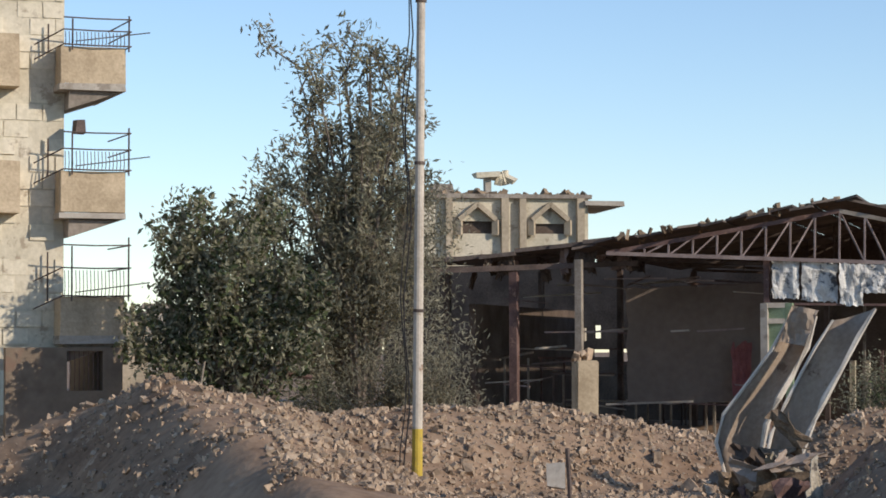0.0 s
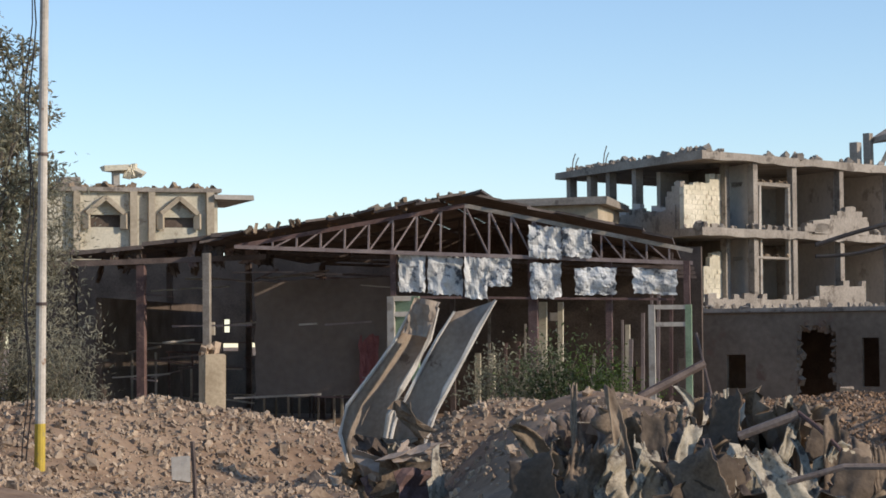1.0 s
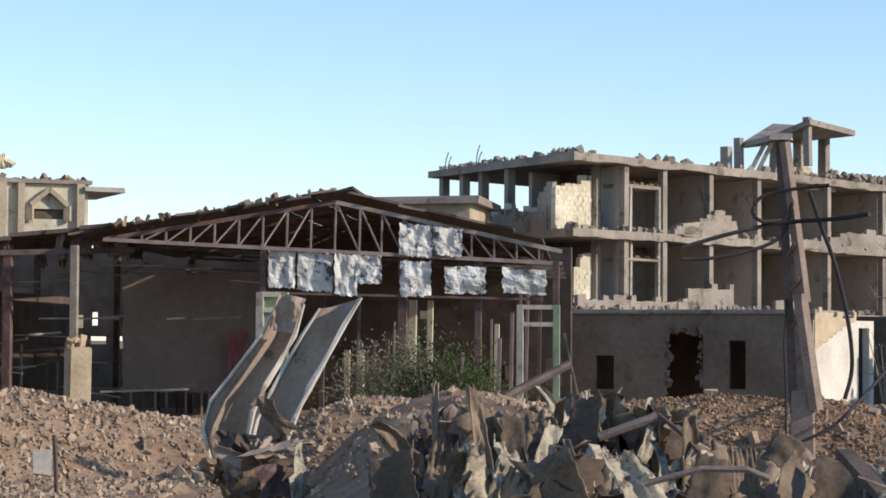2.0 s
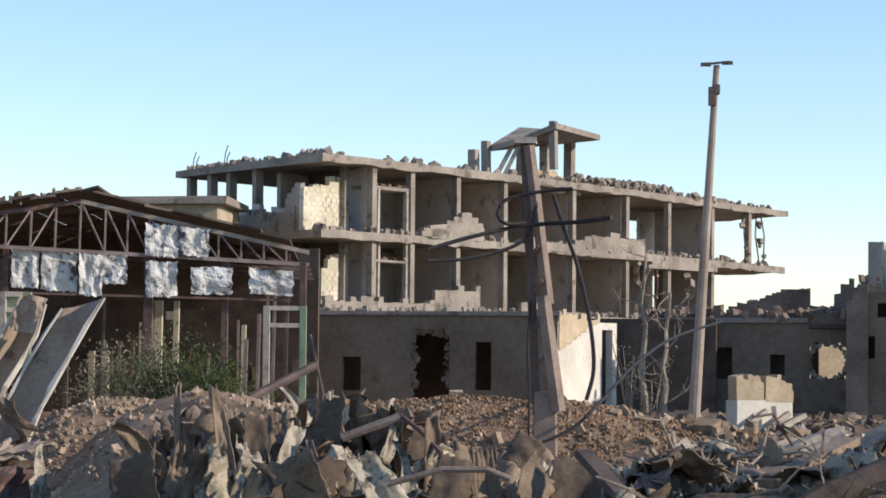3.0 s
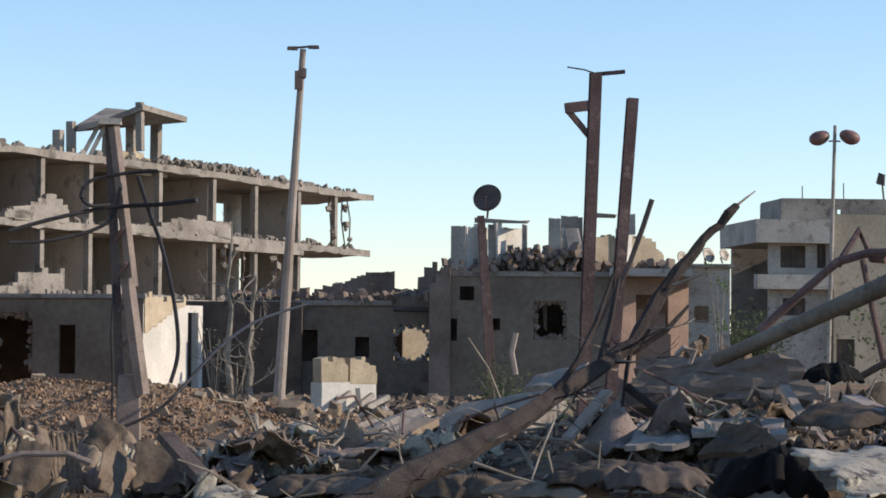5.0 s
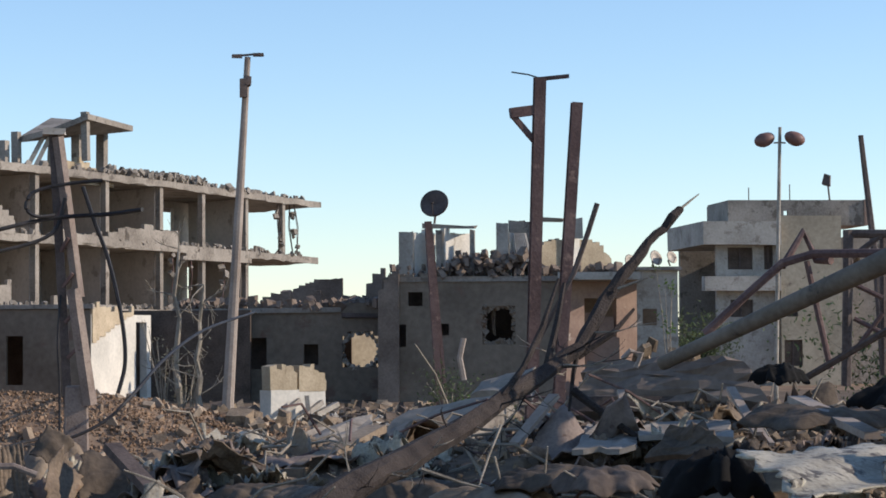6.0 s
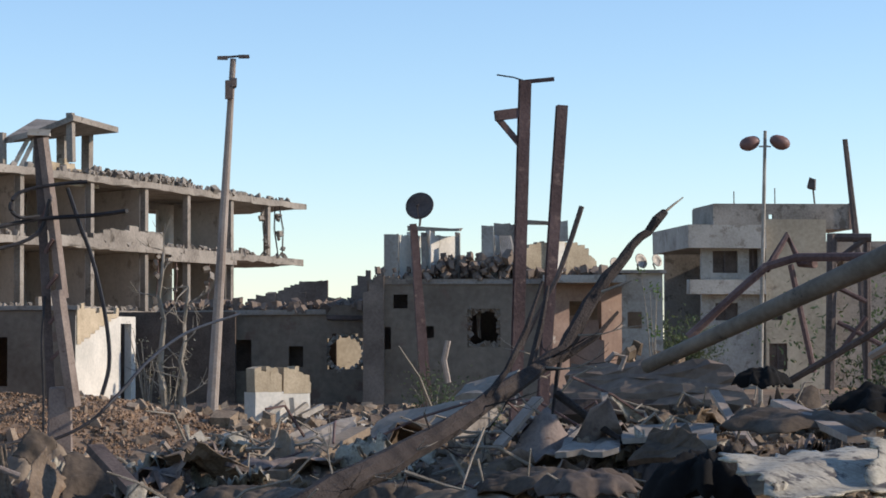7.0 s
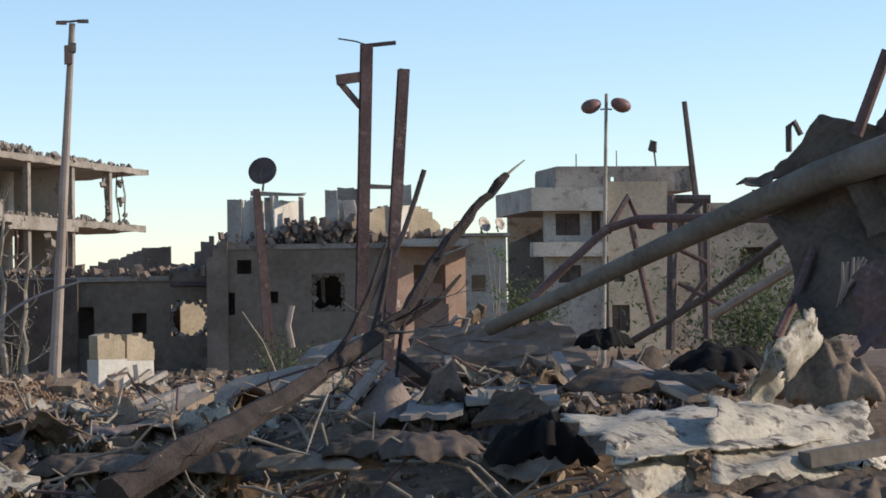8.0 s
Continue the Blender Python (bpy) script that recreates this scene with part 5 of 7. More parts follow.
for xa, xb, lean, w in ((-55, -10, 26, 0.14), (0, 40, 22, 0.14), (8, 6, 34, 0.12), (25, 75, 18, 0.14)):
    bm = bmesh.new()
    beam(bm, m @ Vector((xa * k, 0.3, zb - 44 * k)), m @ Vector((xb * k, 0.25, zb - (44 - lean) * k)), w)
    part("leaning_bar", bm, GREY_STEEL, stub)


def plain_house(name, lo, hi, d, az, wall, label, wins=()):
    """A small far house: front and rear wall, sides, flat roof with an edge, real window openings."""
    lo, hi = Vector(lo), Vector(hi)
    o = Vector((lo.x, lo.y, 0))
    w = math.hypot(hi.x - lo.x, hi.y - lo.y)
    house = thing(name, o, label, "building")
    m = wall_frame(o, az)
    holes = [(w * a, w * bb, hi.z * cc, hi.z * dd) for a, bb, cc, dd in wins]
    bm = bmesh.new()
    pierced(bm, m, 0, w, -0.1, hi.z, 0.25, holes)
    part("front_wall", bm, wall, house)
    bm = bmesh.new()
    box(bm, (0, -6, -0.1), (w, -5.75, hi.z), m)
    part("rear_wall", bm, wall, house)
    for xs in ((0, 0.25), (w - 0.25, w)):
        bm = bmesh.new()
        box(bm, (xs[0], -5.74, -0.1), (xs[1], -0.26, hi.z), m)
        part("side_wall", bm, wall, house)
    bm = bmesh.new()
    box(bm, (-0.4, -6.3, hi.z), (w + 0.4, 0.4, hi.z + 0.28), m, 0.05)
    part("roof", bm, CONCRETE, house)


plain_house("rear_house", (-17.97, 90.24, 3.66), (-13.71, 90.98, 7.98), 92, 180, PLASTER_WARM, "brown rendered house close behind the shed", ((0.3, 0.45, 0.62, 0.8), (0.7, 0.85, 0.62, 0.8)))
plain_house("far_house", (-68.9, 121.97, 3.43), (-67.19, 122.92, 4.77), 140, 150, PLASTER_WARM, "low far house beyond the tower", ((0.2, 0.4, 0.4, 0.75), (0.6, 0.8, 0.4, 0.75)))
plain_house("far_house", (-76.75, 140.49, 3.54), (-74.46, 141.71, 5.65), 160, 150, CONCRETE_LIGHT, "pale far house beyond the trees", ((0.2, 0.35, 0.6, 0.85), (0.6, 0.75, 0.6, 0.85)))


# ---- poles and lamps ----
def grounded(p, sink=0.3):
    return Vector((p[0], p[1], ground_height(p[0], p[1]) - sink))


base, top = Vector((-15.6, 37.98, 0.16)), Vector((-15.5, 38.02, 9.44))
pole = thing("utility_pole", grounded(base), "tall pale utility pole with a yellow painted foot", "pole")
foot = grounded(base)
axis = (top - base)
bm = bmesh.new()
tube(bm, [foot, base, base + axis * 0.12], [0.1, 0.097, 0.094], 12)
part("yellow_foot", bm, YELLOW, pole, "yellow painted foot")
bm = bmesh.new()
tube(bm, [base + axis * (0.12 + 0.88 * i / 6) for i in range(7)], [0.092 - 0.003 * i for i in range(7)], 12)
shaft = part("shaft", bm, POLE_CREAM, pole)
for f in (0.34, 0.62, 0.93):
    bm = bmesh.new()
    tube(bm, [base + axis * f, base + axis * (f + 0.006)], 0.1, 12)
    part("band", bm, DARK_STEEL, shaft)
for dx, r in ((-0.16, 0.014), (-0.22, 0.012)):
    bm = bmesh.new()
    tube(bm, [base + axis * (i / 14) + Vector((dx + 0.07 * math.sin(i * 1.3 + dx * 9), -0.14, 0.1)) for i in range(15)], r, 5)
    part("cable", bm, WIRE, pole)
for dx in (-0.3, 0.3, 0.42):
    bm = bmesh.new()
    g = grounded(base + Vector((dx, 0.1, 0)), 0.1)
    rock(bm, g + Vector((0, 0, 0.2)), 0.3)
    solo("boulder", bm, STONE, "pale boulder at the pole foot", "boulder", "boulders")


def street_lamp():
    b, t = Vector((3.1, 56.94, 1.04)), Vector((3.6, 56.91, 9.44))
    lamp = thing("street_lamp", grounded(b), "tall slightly leaning grey concrete street lamp", "street lamp")
    bm = bmesh.new()
    tube(bm, [grounded(b)] + [b.lerp(t, i / 8) for i in range(9)], [0.15] + [0.145 - 0.009 * i for i in range(9)], 10)
    part("mast", bm, PALE_POLE, lamp)
    bm = bmesh.new()
    beam(bm, Vector((3.27, 56.93, 9.46)), Vector((3.9, 56.89, 9.52)), 0.05)
    part("cross_arm", bm, DARK_STEEL, lamp)
    for p in ((3.34, 56.92, 9.46), (3.86, 56.89, 9.5)):
        bm = bmesh.new()
        box(bm, (-0.13, -0.07, -0.05), (0.13, 0.07, 0.04), Matrix.Translation(p), 0.01)
        part("lamp_head", bm, DARK_STEEL, lamp)
    bm = bmesh.new()
    box(bm, (-0.1, -0.1, -0.22), (0.08, 0.08, 0.22), Matrix.Translation((3.5, 56.81, 8.68)), 0.02)
    box(bm, (-0.06, -0.1, -0.12), (0.05, 0.08, 0.1), Matrix.Translation((3.62, 56.8, 8.85)), 0.02)
    part("junction_box", bm, DARK_STEEL, lamp)


street_lamp()


def twin_lamp():
    b, t = Vector((21.54, 72.9, 1.11)), Vector((21.75, 72.84, 9.27))
    lamp = thing("twin_street_lamp", grounded(b), "slim grey twin-headed street lamp with reddish shells", "street lamp")
    bm = bmesh.new()
    tube(bm, [grounded(b), b, t], [0.085, 0.08, 0.055], 10)
    part("mast", bm, GREY_STEEL, lamp)
    for s, p, q in ((-1, (21.55, 72.9, 8.76), (21.27, 72.98, 8.86)), (1, (21.92, 72.79, 8.75), (22.2, 72.71, 8.88))):
        bm = bmesh.new()
        beam(bm, t - Z_UP * 0.5, p, 0.05)
        arm = part("arm", bm, GREY_STEEL, lamp)
        bm = bmesh.new()
        bmesh.ops.create_uvsphere(bm, u_segments=14, v_segments=8, radius=1)
        for v in bm.verts:
            v.co = Vector(q) + Vector((v.co.x * 0.34, v.co.y * 0.26, v.co.z * 0.24 + abs(v.co.x) * 0.02 - s * v.co.x * 0.06))
        part("lamp_head", bm, LAMP_RED, arm, smooth=True)


twin_lamp()


def dish_post():
    b, t = Vector((10.41, 71.26, 0.7)), Vector((10.03, 71.31, 6.13))
    post = thing("dish_post", grounded(b), "rusty twin steel post that carries a dish", "post")
    for dx, w in ((0.0, 0.2), (0.22, 0.1)):
        bm = bmesh.new()
        beam(bm, grounded(b) + Vector((dx, 0, 0)), t + Vector((dx * 0.4, 0, -0.2 if dx else 0)), w)
        part("steel_bar", bm, RUST, post)
    dish("satellite_dish", (10.25, 71.28, 6.64), 0.44, 200, 25, "dark mesh satellite dish on a rusty post")


dish_post()


def twin_leg_post():
    b = Vector((-0.37, 40.06, 0.55))
    post = thing("leaning_post", grounded(b), "leaning rusty twin-leg electricity post in a concrete foot", "post")
    bm = bmesh.new()
    beam(bm, Vector((-0.48, 40.05, 1.22)), Vector((-0.74, 40.05, 6.06)), 0.15, 0.17)
    part("leg", bm, DARK_STEEL, post, "dark rusty leg")
    bm = bmesh.new()
    beam(bm, Vector((-0.31, 39.96, 3.29)), Vector((-0.66, 39.95, 6.01)), 0.14, 0.14, roll=0.7)
    part("leg", bm, POST_BROWN, post, "paler upper leg")
    bm = bmesh.new()
    beam(bm, Vector((-0.12, 39.86, 1.47)), Vector((-0.4, 39.85, 3.43)), 0.17, 0.17, roll=0.7)
    part("leg", bm, POST_BROWN, post, "paler lower leg")
    bm = bmesh.new()
    box(bm, (-0.19, -0.12, -0.06), (0.19, 0.12, 0.05), Matrix.Translation((-0.72, 39.95, 6.09)), 0.02)
    part("cap", bm, CONCRETE_LIGHT, post)
    bm = bmesh.new()
    f = Vector((-0.35, 40.06, 1.8))
    beam(bm, grounded(b), f, 0.5, 0.4, end=0.75)
    bmesh.ops.bevel(bm, geom=bm.edges[:], offset=0.03, segments=1, affect="EDGES")
    part("foot", bm, POST_BROWN, post, "chipped concrete foot")
    for i in range(5):
        bm = bmesh.new()
        t = 0.1 + i * 0.16
        beam(bm, Vector((-0.48, 39.95, 1.89)).lerp(Vector((-0.71, 39.95, 5.64)), t), Vector((-0.2, 39.86, 1.9)).lerp(Vector((-0.64, 39.85, 5.64)), t + 0.06), 0.05)
        part("rung", bm, RUST, post)


twin_leg_post()


def cable(pts, r, material=WIRE, label="slack black cable hanging from the post", cat="cable", name="cable"):
    """A sagging line through points, smoothed."""
    ps = [Vector(p) for p in pts]
    out = []
    for i in range(len(ps) - 1):
        p0, p1, p2, p3 = ps[max(i - 1, 0)], ps[i], ps[i + 1], ps[min(i + 2, len(ps) - 1)]
        for k in range(6):
            t = k / 6
            out.append(0.5 * (2 * p1 + (p2 - p0) * t + (2 * p0 - 5 * p1 + 4 * p2 - p3) * t * t + (3 * p1 - p0 - 3 * p2 + p3) * t ** 3))
    out.append(ps[-1])
    bm = bmesh.new()
    tube(bm, out, r, 6)
    return solo(name, bm, material, label, cat)


cable(((0.09, 39.76, 5.26), (-0.48, 39.75, 5.2), (-1.03, 39.64, 5.06), (-1.18, 39.54, 4.8), (-1.02, 39.54, 4.64), (-0.71, 39.75, 4.67)), 0.035)
cable(((-2.34, 38.99, 4.17), (-1.6, 39.32, 4.41), (-0.72, 39.75, 4.62), (0.19, 39.56, 4.68), (0.74, 39.05, 4.73)), 0.04)
cable(((-2.34, 38.99, 3.98), (-1.6, 39.32, 4.05), (-0.76, 39.75, 4.36), (-0.53, 39.75, 4.96)), 0.035)
cable(((-0.24, 39.76, 5.15), (-0.05, 39.66, 4.57), (0.19, 39.66, 3.9), (0.4, 39.46, 2.95), (0.46, 39.35, 2.2), (0.34, 39.26, 1.68)), 0.035)
cable(((-1.39, 39.03, 0.81), (-0.55, 39.45, 0.91), (0.1, 39.66, 1.19), (0.58, 40.05, 1.62), (1.2, 42.04, 2.23), (2.08, 46.01, 2.75), (3.44, 51.94, 3.15)), 0.03)
cable(((-0.63, 39.65, 0.85), (-0.63, 39.75, 1.8), (-0.66, 39.75, 2.56), (-0.61, 39.85, 3.33)), 0.02)


def steel_posts():
    b, t = Vector((6.38, 34.43, 1.94)), Vector((6.6, 34.39, 6.46))
    post = thing("steel_post", grounded(b), "tall rusty red steel post with a broken bracket", "post", "rusty steel posts")

    def section(bm, p, q, w):
        d = (q - p).normalized()
        s = d.cross(Vector((0, 1, 0))).normalized()
        n = s.cross(d)
        beam(bm, p + n * w * 0.45, q + n * w * 0.45, w, 0.02, roll=0)
        beam(bm, p - n * w * 0.45, q - n * w * 0.45, w, 0.02, roll=0)
        beam(bm, p, q, w * 0.5, w * 0.86)
    bm = bmesh.new()
    section(bm, grounded(b), t, 0.17)
    part("column", bm, RUST, post)
    bm = bmesh.new()
    beam(bm, t + Vector((-0.1, 0, -0.02)), Vector((7.03, 34.3, 6.49)), 0.09, 0.055)
    part("top_arm", bm, RUST, post)
    bm = bmesh.new()
    beam(bm, Vector((6.58, 34.39, 5.99)), Vector((6.14, 34.37, 5.93)), 0.14, 0.15)
    part("bracket", bm, RUST, post)
    bm = bmesh.new()
    beam(bm, Vector((6.19, 34.36, 5.88)), Vector((6.56, 34.4, 5.46)), 0.08)
    part("brace", bm, RUST, post)
    bm = bmesh.new()
    tube(bm, [Vector((6.61, 34.39, 6.46)), Vector((6.43, 34.42, 6.52)), Vector((6.18, 34.46, 6.56))], 0.012, 5)
    part("wire", bm, WIRE, post)
    b, t = Vector((6.51, 33.39, 2.24)), Vector((6.94, 33.3, 5.99))
    post = thing("steel_post", grounded(b), "leaning rusty red steel post", "post", "rusty steel posts")
    bm = bmesh.new()
    section(bm, grounded(b), t, 0.155)
    part("column", bm, RUST, post)


steel_posts()


def bar(name, pts, r, material, label, cat="bar", n=6, rough=0.0):
    bm = bmesh.new()
    tube(bm, pts, r, n, rough)
    return solo(name, bm, material, label, cat)


bar("bent_bar", ((5.31, 29.54, 1.96), (5.63, 29.48, 2.54), (6.08, 29.39, 3.4), (6.26, 29.36, 3.91), (6.38, 29.33, 4.29)), 0.035, DARK_STEEL, "thin bent rusty bar sticking up from the rubble")
bar("bent_bar", ((6.21, 39.53, 1.84), (6.14, 39.54, 2.22), (6.21, 39.53, 2.56)), 0.05, PALE_POLE, "short curved pale bar standing in rubble")
bar("steel_stake", ((9.85, 28.37, 2.07), (9.78, 28.39, 3.37), (9.61, 28.45, 5.11)), [0.05, 0.048, 0.035], DARK_STEEL, "dark leaning steel stake")


# ---- trees ----
def leaves(me_name, centres, count, size, material, parent, seed, up=0.3, thin=0.38):
    """Many small pointed leaves, strewn round the given clump centres (place, radius)."""
    rr = random.Random(seed)
    verts, faces = [], []
    org = Vector(root_of(parent).location)
    weights = [c[1] ** 2 for c in centres]
    for c, r in rr.choices(centres, weights, k=count):
        d = Vector((rr.gauss(0, 0.45), rr.gauss(0, 0.45), rr.gauss(0, 0.5))) * r
        p = Vector(c) + d - org
        a = Vector((rr.gauss(0, 1), rr.gauss(0, 1), rr.gauss(0, 1) + up)).normalized()
        s = a.cross(Vector((rr.gauss(0, 1), rr.gauss(0, 1), rr.gauss(0, 1)))).normalized()
        n = a.cross(s)
        ln = size * rr.uniform(0.6, 1.3)
        i = len(verts)
        verts += [p, p + a * ln * 0.5 + s * ln * thin * 0.5 + n * ln * 0.08, p + a * ln, p + a * ln * 0.5 - s * ln * thin * 0.5 + n * ln * 0.08]
        faces += [(i, i + 1, i + 2, i + 3)]
    me = bpy.data.meshes.new(me_name)
    me.from_pydata(verts, [], faces)
    me.materials.append(material)
    ob = new(me_name, me)
    ob.parent = parent
    return ob


def limb(bm, p, d, length, r, rr, depth, tips, droop_=0.0):
    """A branch that bends and forks; its ends are kept for the leaves."""
    pts, q = [Vector(p)], Vector(p)
    d = Vector(d).normalized()
    for i in range(4):
        d = (d + Vector((rr.gauss(0, 0.13), rr.gauss(0, 0.13), rr.gauss(0.02, 0.1) - droop_))).normalized()
        q = q + d * length / 4
        pts.append(q.copy())
    tube(bm, pts, [r * (1 - 0.17 * i) for i in range(5)], 5)
    tips.append((pts[-1], length * 0.42))
    tips.append((pts[2], length * 0.33))
    if depth:
        for k in range(3):
            i = rr.choice((2, 3, 4))
            nd = (d + Vector((rr.gauss(0, 0.55), rr.gauss(0, 0.55), rr.gauss(0.2, 0.35)))).normalized()
            limb(bm, pts[i], nd, length * rr.uniform(0.5, 0.75), r * 0.5, rr, depth - 1, tips, droop_)


def tall_tree():
    b = Vector((-22.84, 52.3, 1.56))
    b.z = -0.1
    tree = thing("tree", b, "tall half-bare dusty grey-green tree behind the bank", "tree")
    rr = random.Random(31)
    tips = []
    bm = bmesh.new()
    goals = [((-22.63, 52.39, 9.93), 0.16), ((-23.4, 52.6, 9.57), 0.14), ((-21.86, 52.71, 9.58), 0.12), ((-23.5, 51.46, 8.56), 0.12), ((-24.27, 51.65, 9.58), 0.09), ((-21.45, 52.88, 8.05), 0.1), ((-24.15, 51.71, 7.22), 0.11), ((-21.31, 51.86, 5.91), 0.1), ((-23.42, 50.94, 5.92), 0.12), ((-21.8, 51.65, 7.69), 0.12), ((-22.23, 50.93, 6.56), 0.12), ((-24.59, 51.51, 5.7), 0.1), ((-22.73, 50.71, 4.68), 0.1), ((-21.62, 51.19, 4.54), 0.1)]
    goals += [((-24.09, 51.74, 6.25), 0.1), ((-24.71, 51.45, 5.42), 0.1), ((-25.21, 51.21, 4.74), 0.09), ((-25.58, 51.03, 5.01), 0.08), ((-26.19, 50.72, 4.74), 0.07), ((-24.34, 51.62, 4.6), 0.1), ((-23.33, 52.08, 6.81), 0.1), ((-23.84, 51.86, 7.5), 0.1), ((-24.15, 51.71, 8.61), 0.06), ((-23.33, 52.08, 9.03), 0.08), ((-25.94, 50.84, 5.15), 0.06), ((-25.02, 51.3, 5.42), 0.08), ((-26.67, 50.47, 4.6), 0.05), ((-25.94, 50.84, 3.91), 0.08), ((-23.08, 52.19, 8.33), 0.09), ((-22.19, 52.58, 9.17), 0.09), ((-22.7, 52.36, 6.67), 0.1), ((-22.19, 52.57, 7.64), 0.09)]
    for g, r in goals:
        g = Vector(g)
        mid = b.lerp(g, 0.5) + Vector((rr.gauss(0, 0.25), rr.gauss(0, 0.3), 0.3))
        mid.x = b.x + (mid.x - b.x) * 0.7
        pts = [b + Vector((rr.gauss(0, 0.1), rr.gauss(0, 0.1), 0)), b.lerp(mid, 0.5), mid, mid.lerp(g, 0.5) + Vector((rr.gauss(0, 0.1), 0, 0.1)), g]
        tube(bm, pts, [r, r * 0.85, r * 0.65, r * 0.4, r * 0.15], 6)
        tips += [(pts[4], 0.35), (pts[3], 0.6), (pts[2], 0.8)]
        for k in range(6):
            t = rr.uniform(0.35, 1.0)
            s = mid.lerp(g, (t - 0.35) / 0.6)
            limb(bm, s, (g - b).normalized() + Vector((rr.gauss(0, 0.5), rr.gauss(0, 0.4), rr.gauss(0.2, 0.3))), rr.uniform(0.5, 1.05), 0.03, rr, 1, tips)
    part("trunk", bm, TREE_BARK, tree)
    leaves("crown", tips, 15000, 0.19, LEAF, tree, 5, thin=0.3)
    leaves("dry_crown", tips, 13000, 0.17, LEAF_DRY, tree, 6)
    low = [(Vector((-22.44, 51.38, 3.47)) + Vector((rr.gauss(0, 1.2), rr.gauss(0, 0.5), rr.gauss(0, 1.2))), 0.8) for _ in range(22)] + [(Vector((-21.38, 51.83, 3.74)) + Vector((rr.gauss(0, 0.5), rr.gauss(0, 0.4), rr.gauss(0, 1.1))), 0.6) for _ in range(12)]
    leaves("lower_crown", low + tips[:30], 10000, 0.17, LEAF_DRY, tree, 7, thin=0.22)
    return tree


tall_tree()


def round_tree():
    near = lambda q: Vector((-0.2, 0, 2.6)) + (Vector(q) - Vector((-0.2, 0, 2.6))) * 0.87
    b = near((-26.91, 53.71, 1.52))
    b.z = -0.1
    tree = thing("tree", b, "dense dark green spreading tree by the shed", "tree")
    rr = random.Random(13)
    bm, tips = bmesh.new(), []
    for g in ((-27.43, 53.46, 5.86), (-28.26, 53.03, 5.43), (-26.65, 53.84, 5.86), (-28.07, 53.13, 4.41), (-26.56, 55.0, 5.92), (-29.14, 52.55, 2.97), (-28.7, 52.79, 2.4), (-25.19, 53.44, 4.38), (-24.46, 53.22, 3.8), (-28.45, 52.92, 4.85), (-26.47, 52.82, 4.95), (-28.82, 52.72, 3.4), (-25.44, 53.31, 4.67), (-26.97, 52.56, 3.53), (-25.96, 53.07, 2.96), (-24.93, 53.55, 3.24), (-28.19, 53.06, 2.83), (-27.75, 53.29, 5.43)):
        g = near(g)
        mid = b.lerp(g, 0.55) + Vector((0, rr.gauss(0, 0.3), 0.35))
        tube(bm, [b, mid, g], [0.13, 0.08, 0.02], 6)
        tips += [(g, 0.4), (mid, 0.75), (mid.lerp(g, 0.6), 0.7)]
        for k in range(4):
            limb(bm, mid.lerp(g, rr.uniform(0.3, 1)), (g - b).normalized() + Vector((rr.gauss(0, 0.5), rr.gauss(0, 0.4), rr.gauss(0.1, 0.3))), rr.uniform(0.4, 0.8), 0.025, rr, 1, tips)
    part("trunk", bm, TREE_BARK, tree)
    leaves("crown", tips, 3800, 0.19, LEAF_DARK, tree, 8, thin=0.5)
    leaves("outer_crown", tips, 11000, 0.17, LEAF, tree, 9, thin=0.45)


round_tree()


def bush(at, w, h, n, material, label, seed, size=0.13, stems=14, thin=0.4):
    at = Vector(at)
    at.z = ground_height(at.x, at.y) - 0.05
    ob = thing("bush", at, label, "bush")
    rr = random.Random(seed)
    bm, tips = bmesh.new(), []
    for _ in range(stems):
        g = at + Vector((rr.gauss(0, w * 0.3), rr.gauss(0, w * 0.2), h * rr.uniform(0.5, 1.0)))
        mid = at.lerp(g, 0.5) + Vector((0, 0, h * 0.12))
        tube(bm, [at + Vector((rr.gauss(0, w * 0.12), 0, 0)), mid, g], [0.025, 0.017, 0.006], 4)
        tips += [(g, 0.28 * w), (mid, 0.3 * w)]
    part("branchwork", bm, TWIG, ob)
    leaves("foliage", tips, n, size, material, ob, seed + 1, thin=thin)


bush((-19.59, 49.31, 2.27), 1.9, 2.6, 2600, LEAF_DRY, "dry grey bush beside the pale pole", 41, 0.15, 24, 0.2)
bush((-20.54, 48.93, 2.27), 2.2, 3.0, 4200, LEAF_DRY, "dry dusty bush behind the bank", 42, 0.15, 26, 0.22)
bush((-22.48, 49.18, 2.27), 1.8, 2.2, 2400, LEAF, "dusty olive bush behind the bank", 43, 0.15, 18, 0.22)
bush((-11.99, 62.88, 1.32), 2.2, 2.3, 2800, LEAF, "thin dusty shrub before the shed", 44, 0.13, 22)
bush((-10.44, 61.12, 1.35), 2.3, 2.6, 3600, LEAF_DARK, "green shrub before the shed", 45, 0.13, 22)
bush((-9.26, 61.31, 1.34), 2.0, 2.2, 5000, LEAF_BRIGHT, "fresh green shrub before the shed", 46, 0.085)
bush((9.73, 59.22, 1.03), 1.3, 0.9, 900, LEAF_BRIGHT, "low green weeds among rubble", 47, 0.1)
bush((10.35, 69.24, 0.76), 2.2, 1.6, 800, LEAF_DARK, "dark weeds before the ruined house", 48, 0.12)
bush((2.4, 65.98, 1.04), 1.3, 2.4, 160, LEAF_DRY, "bare pale sapling before the block", 49, 0.1, 12)
bush((1.77, 66.0, 1.03), 0.8, 3.2, 90, LEAF_DRY, "bare pale sapling before the block", 50, 0.1, 8)


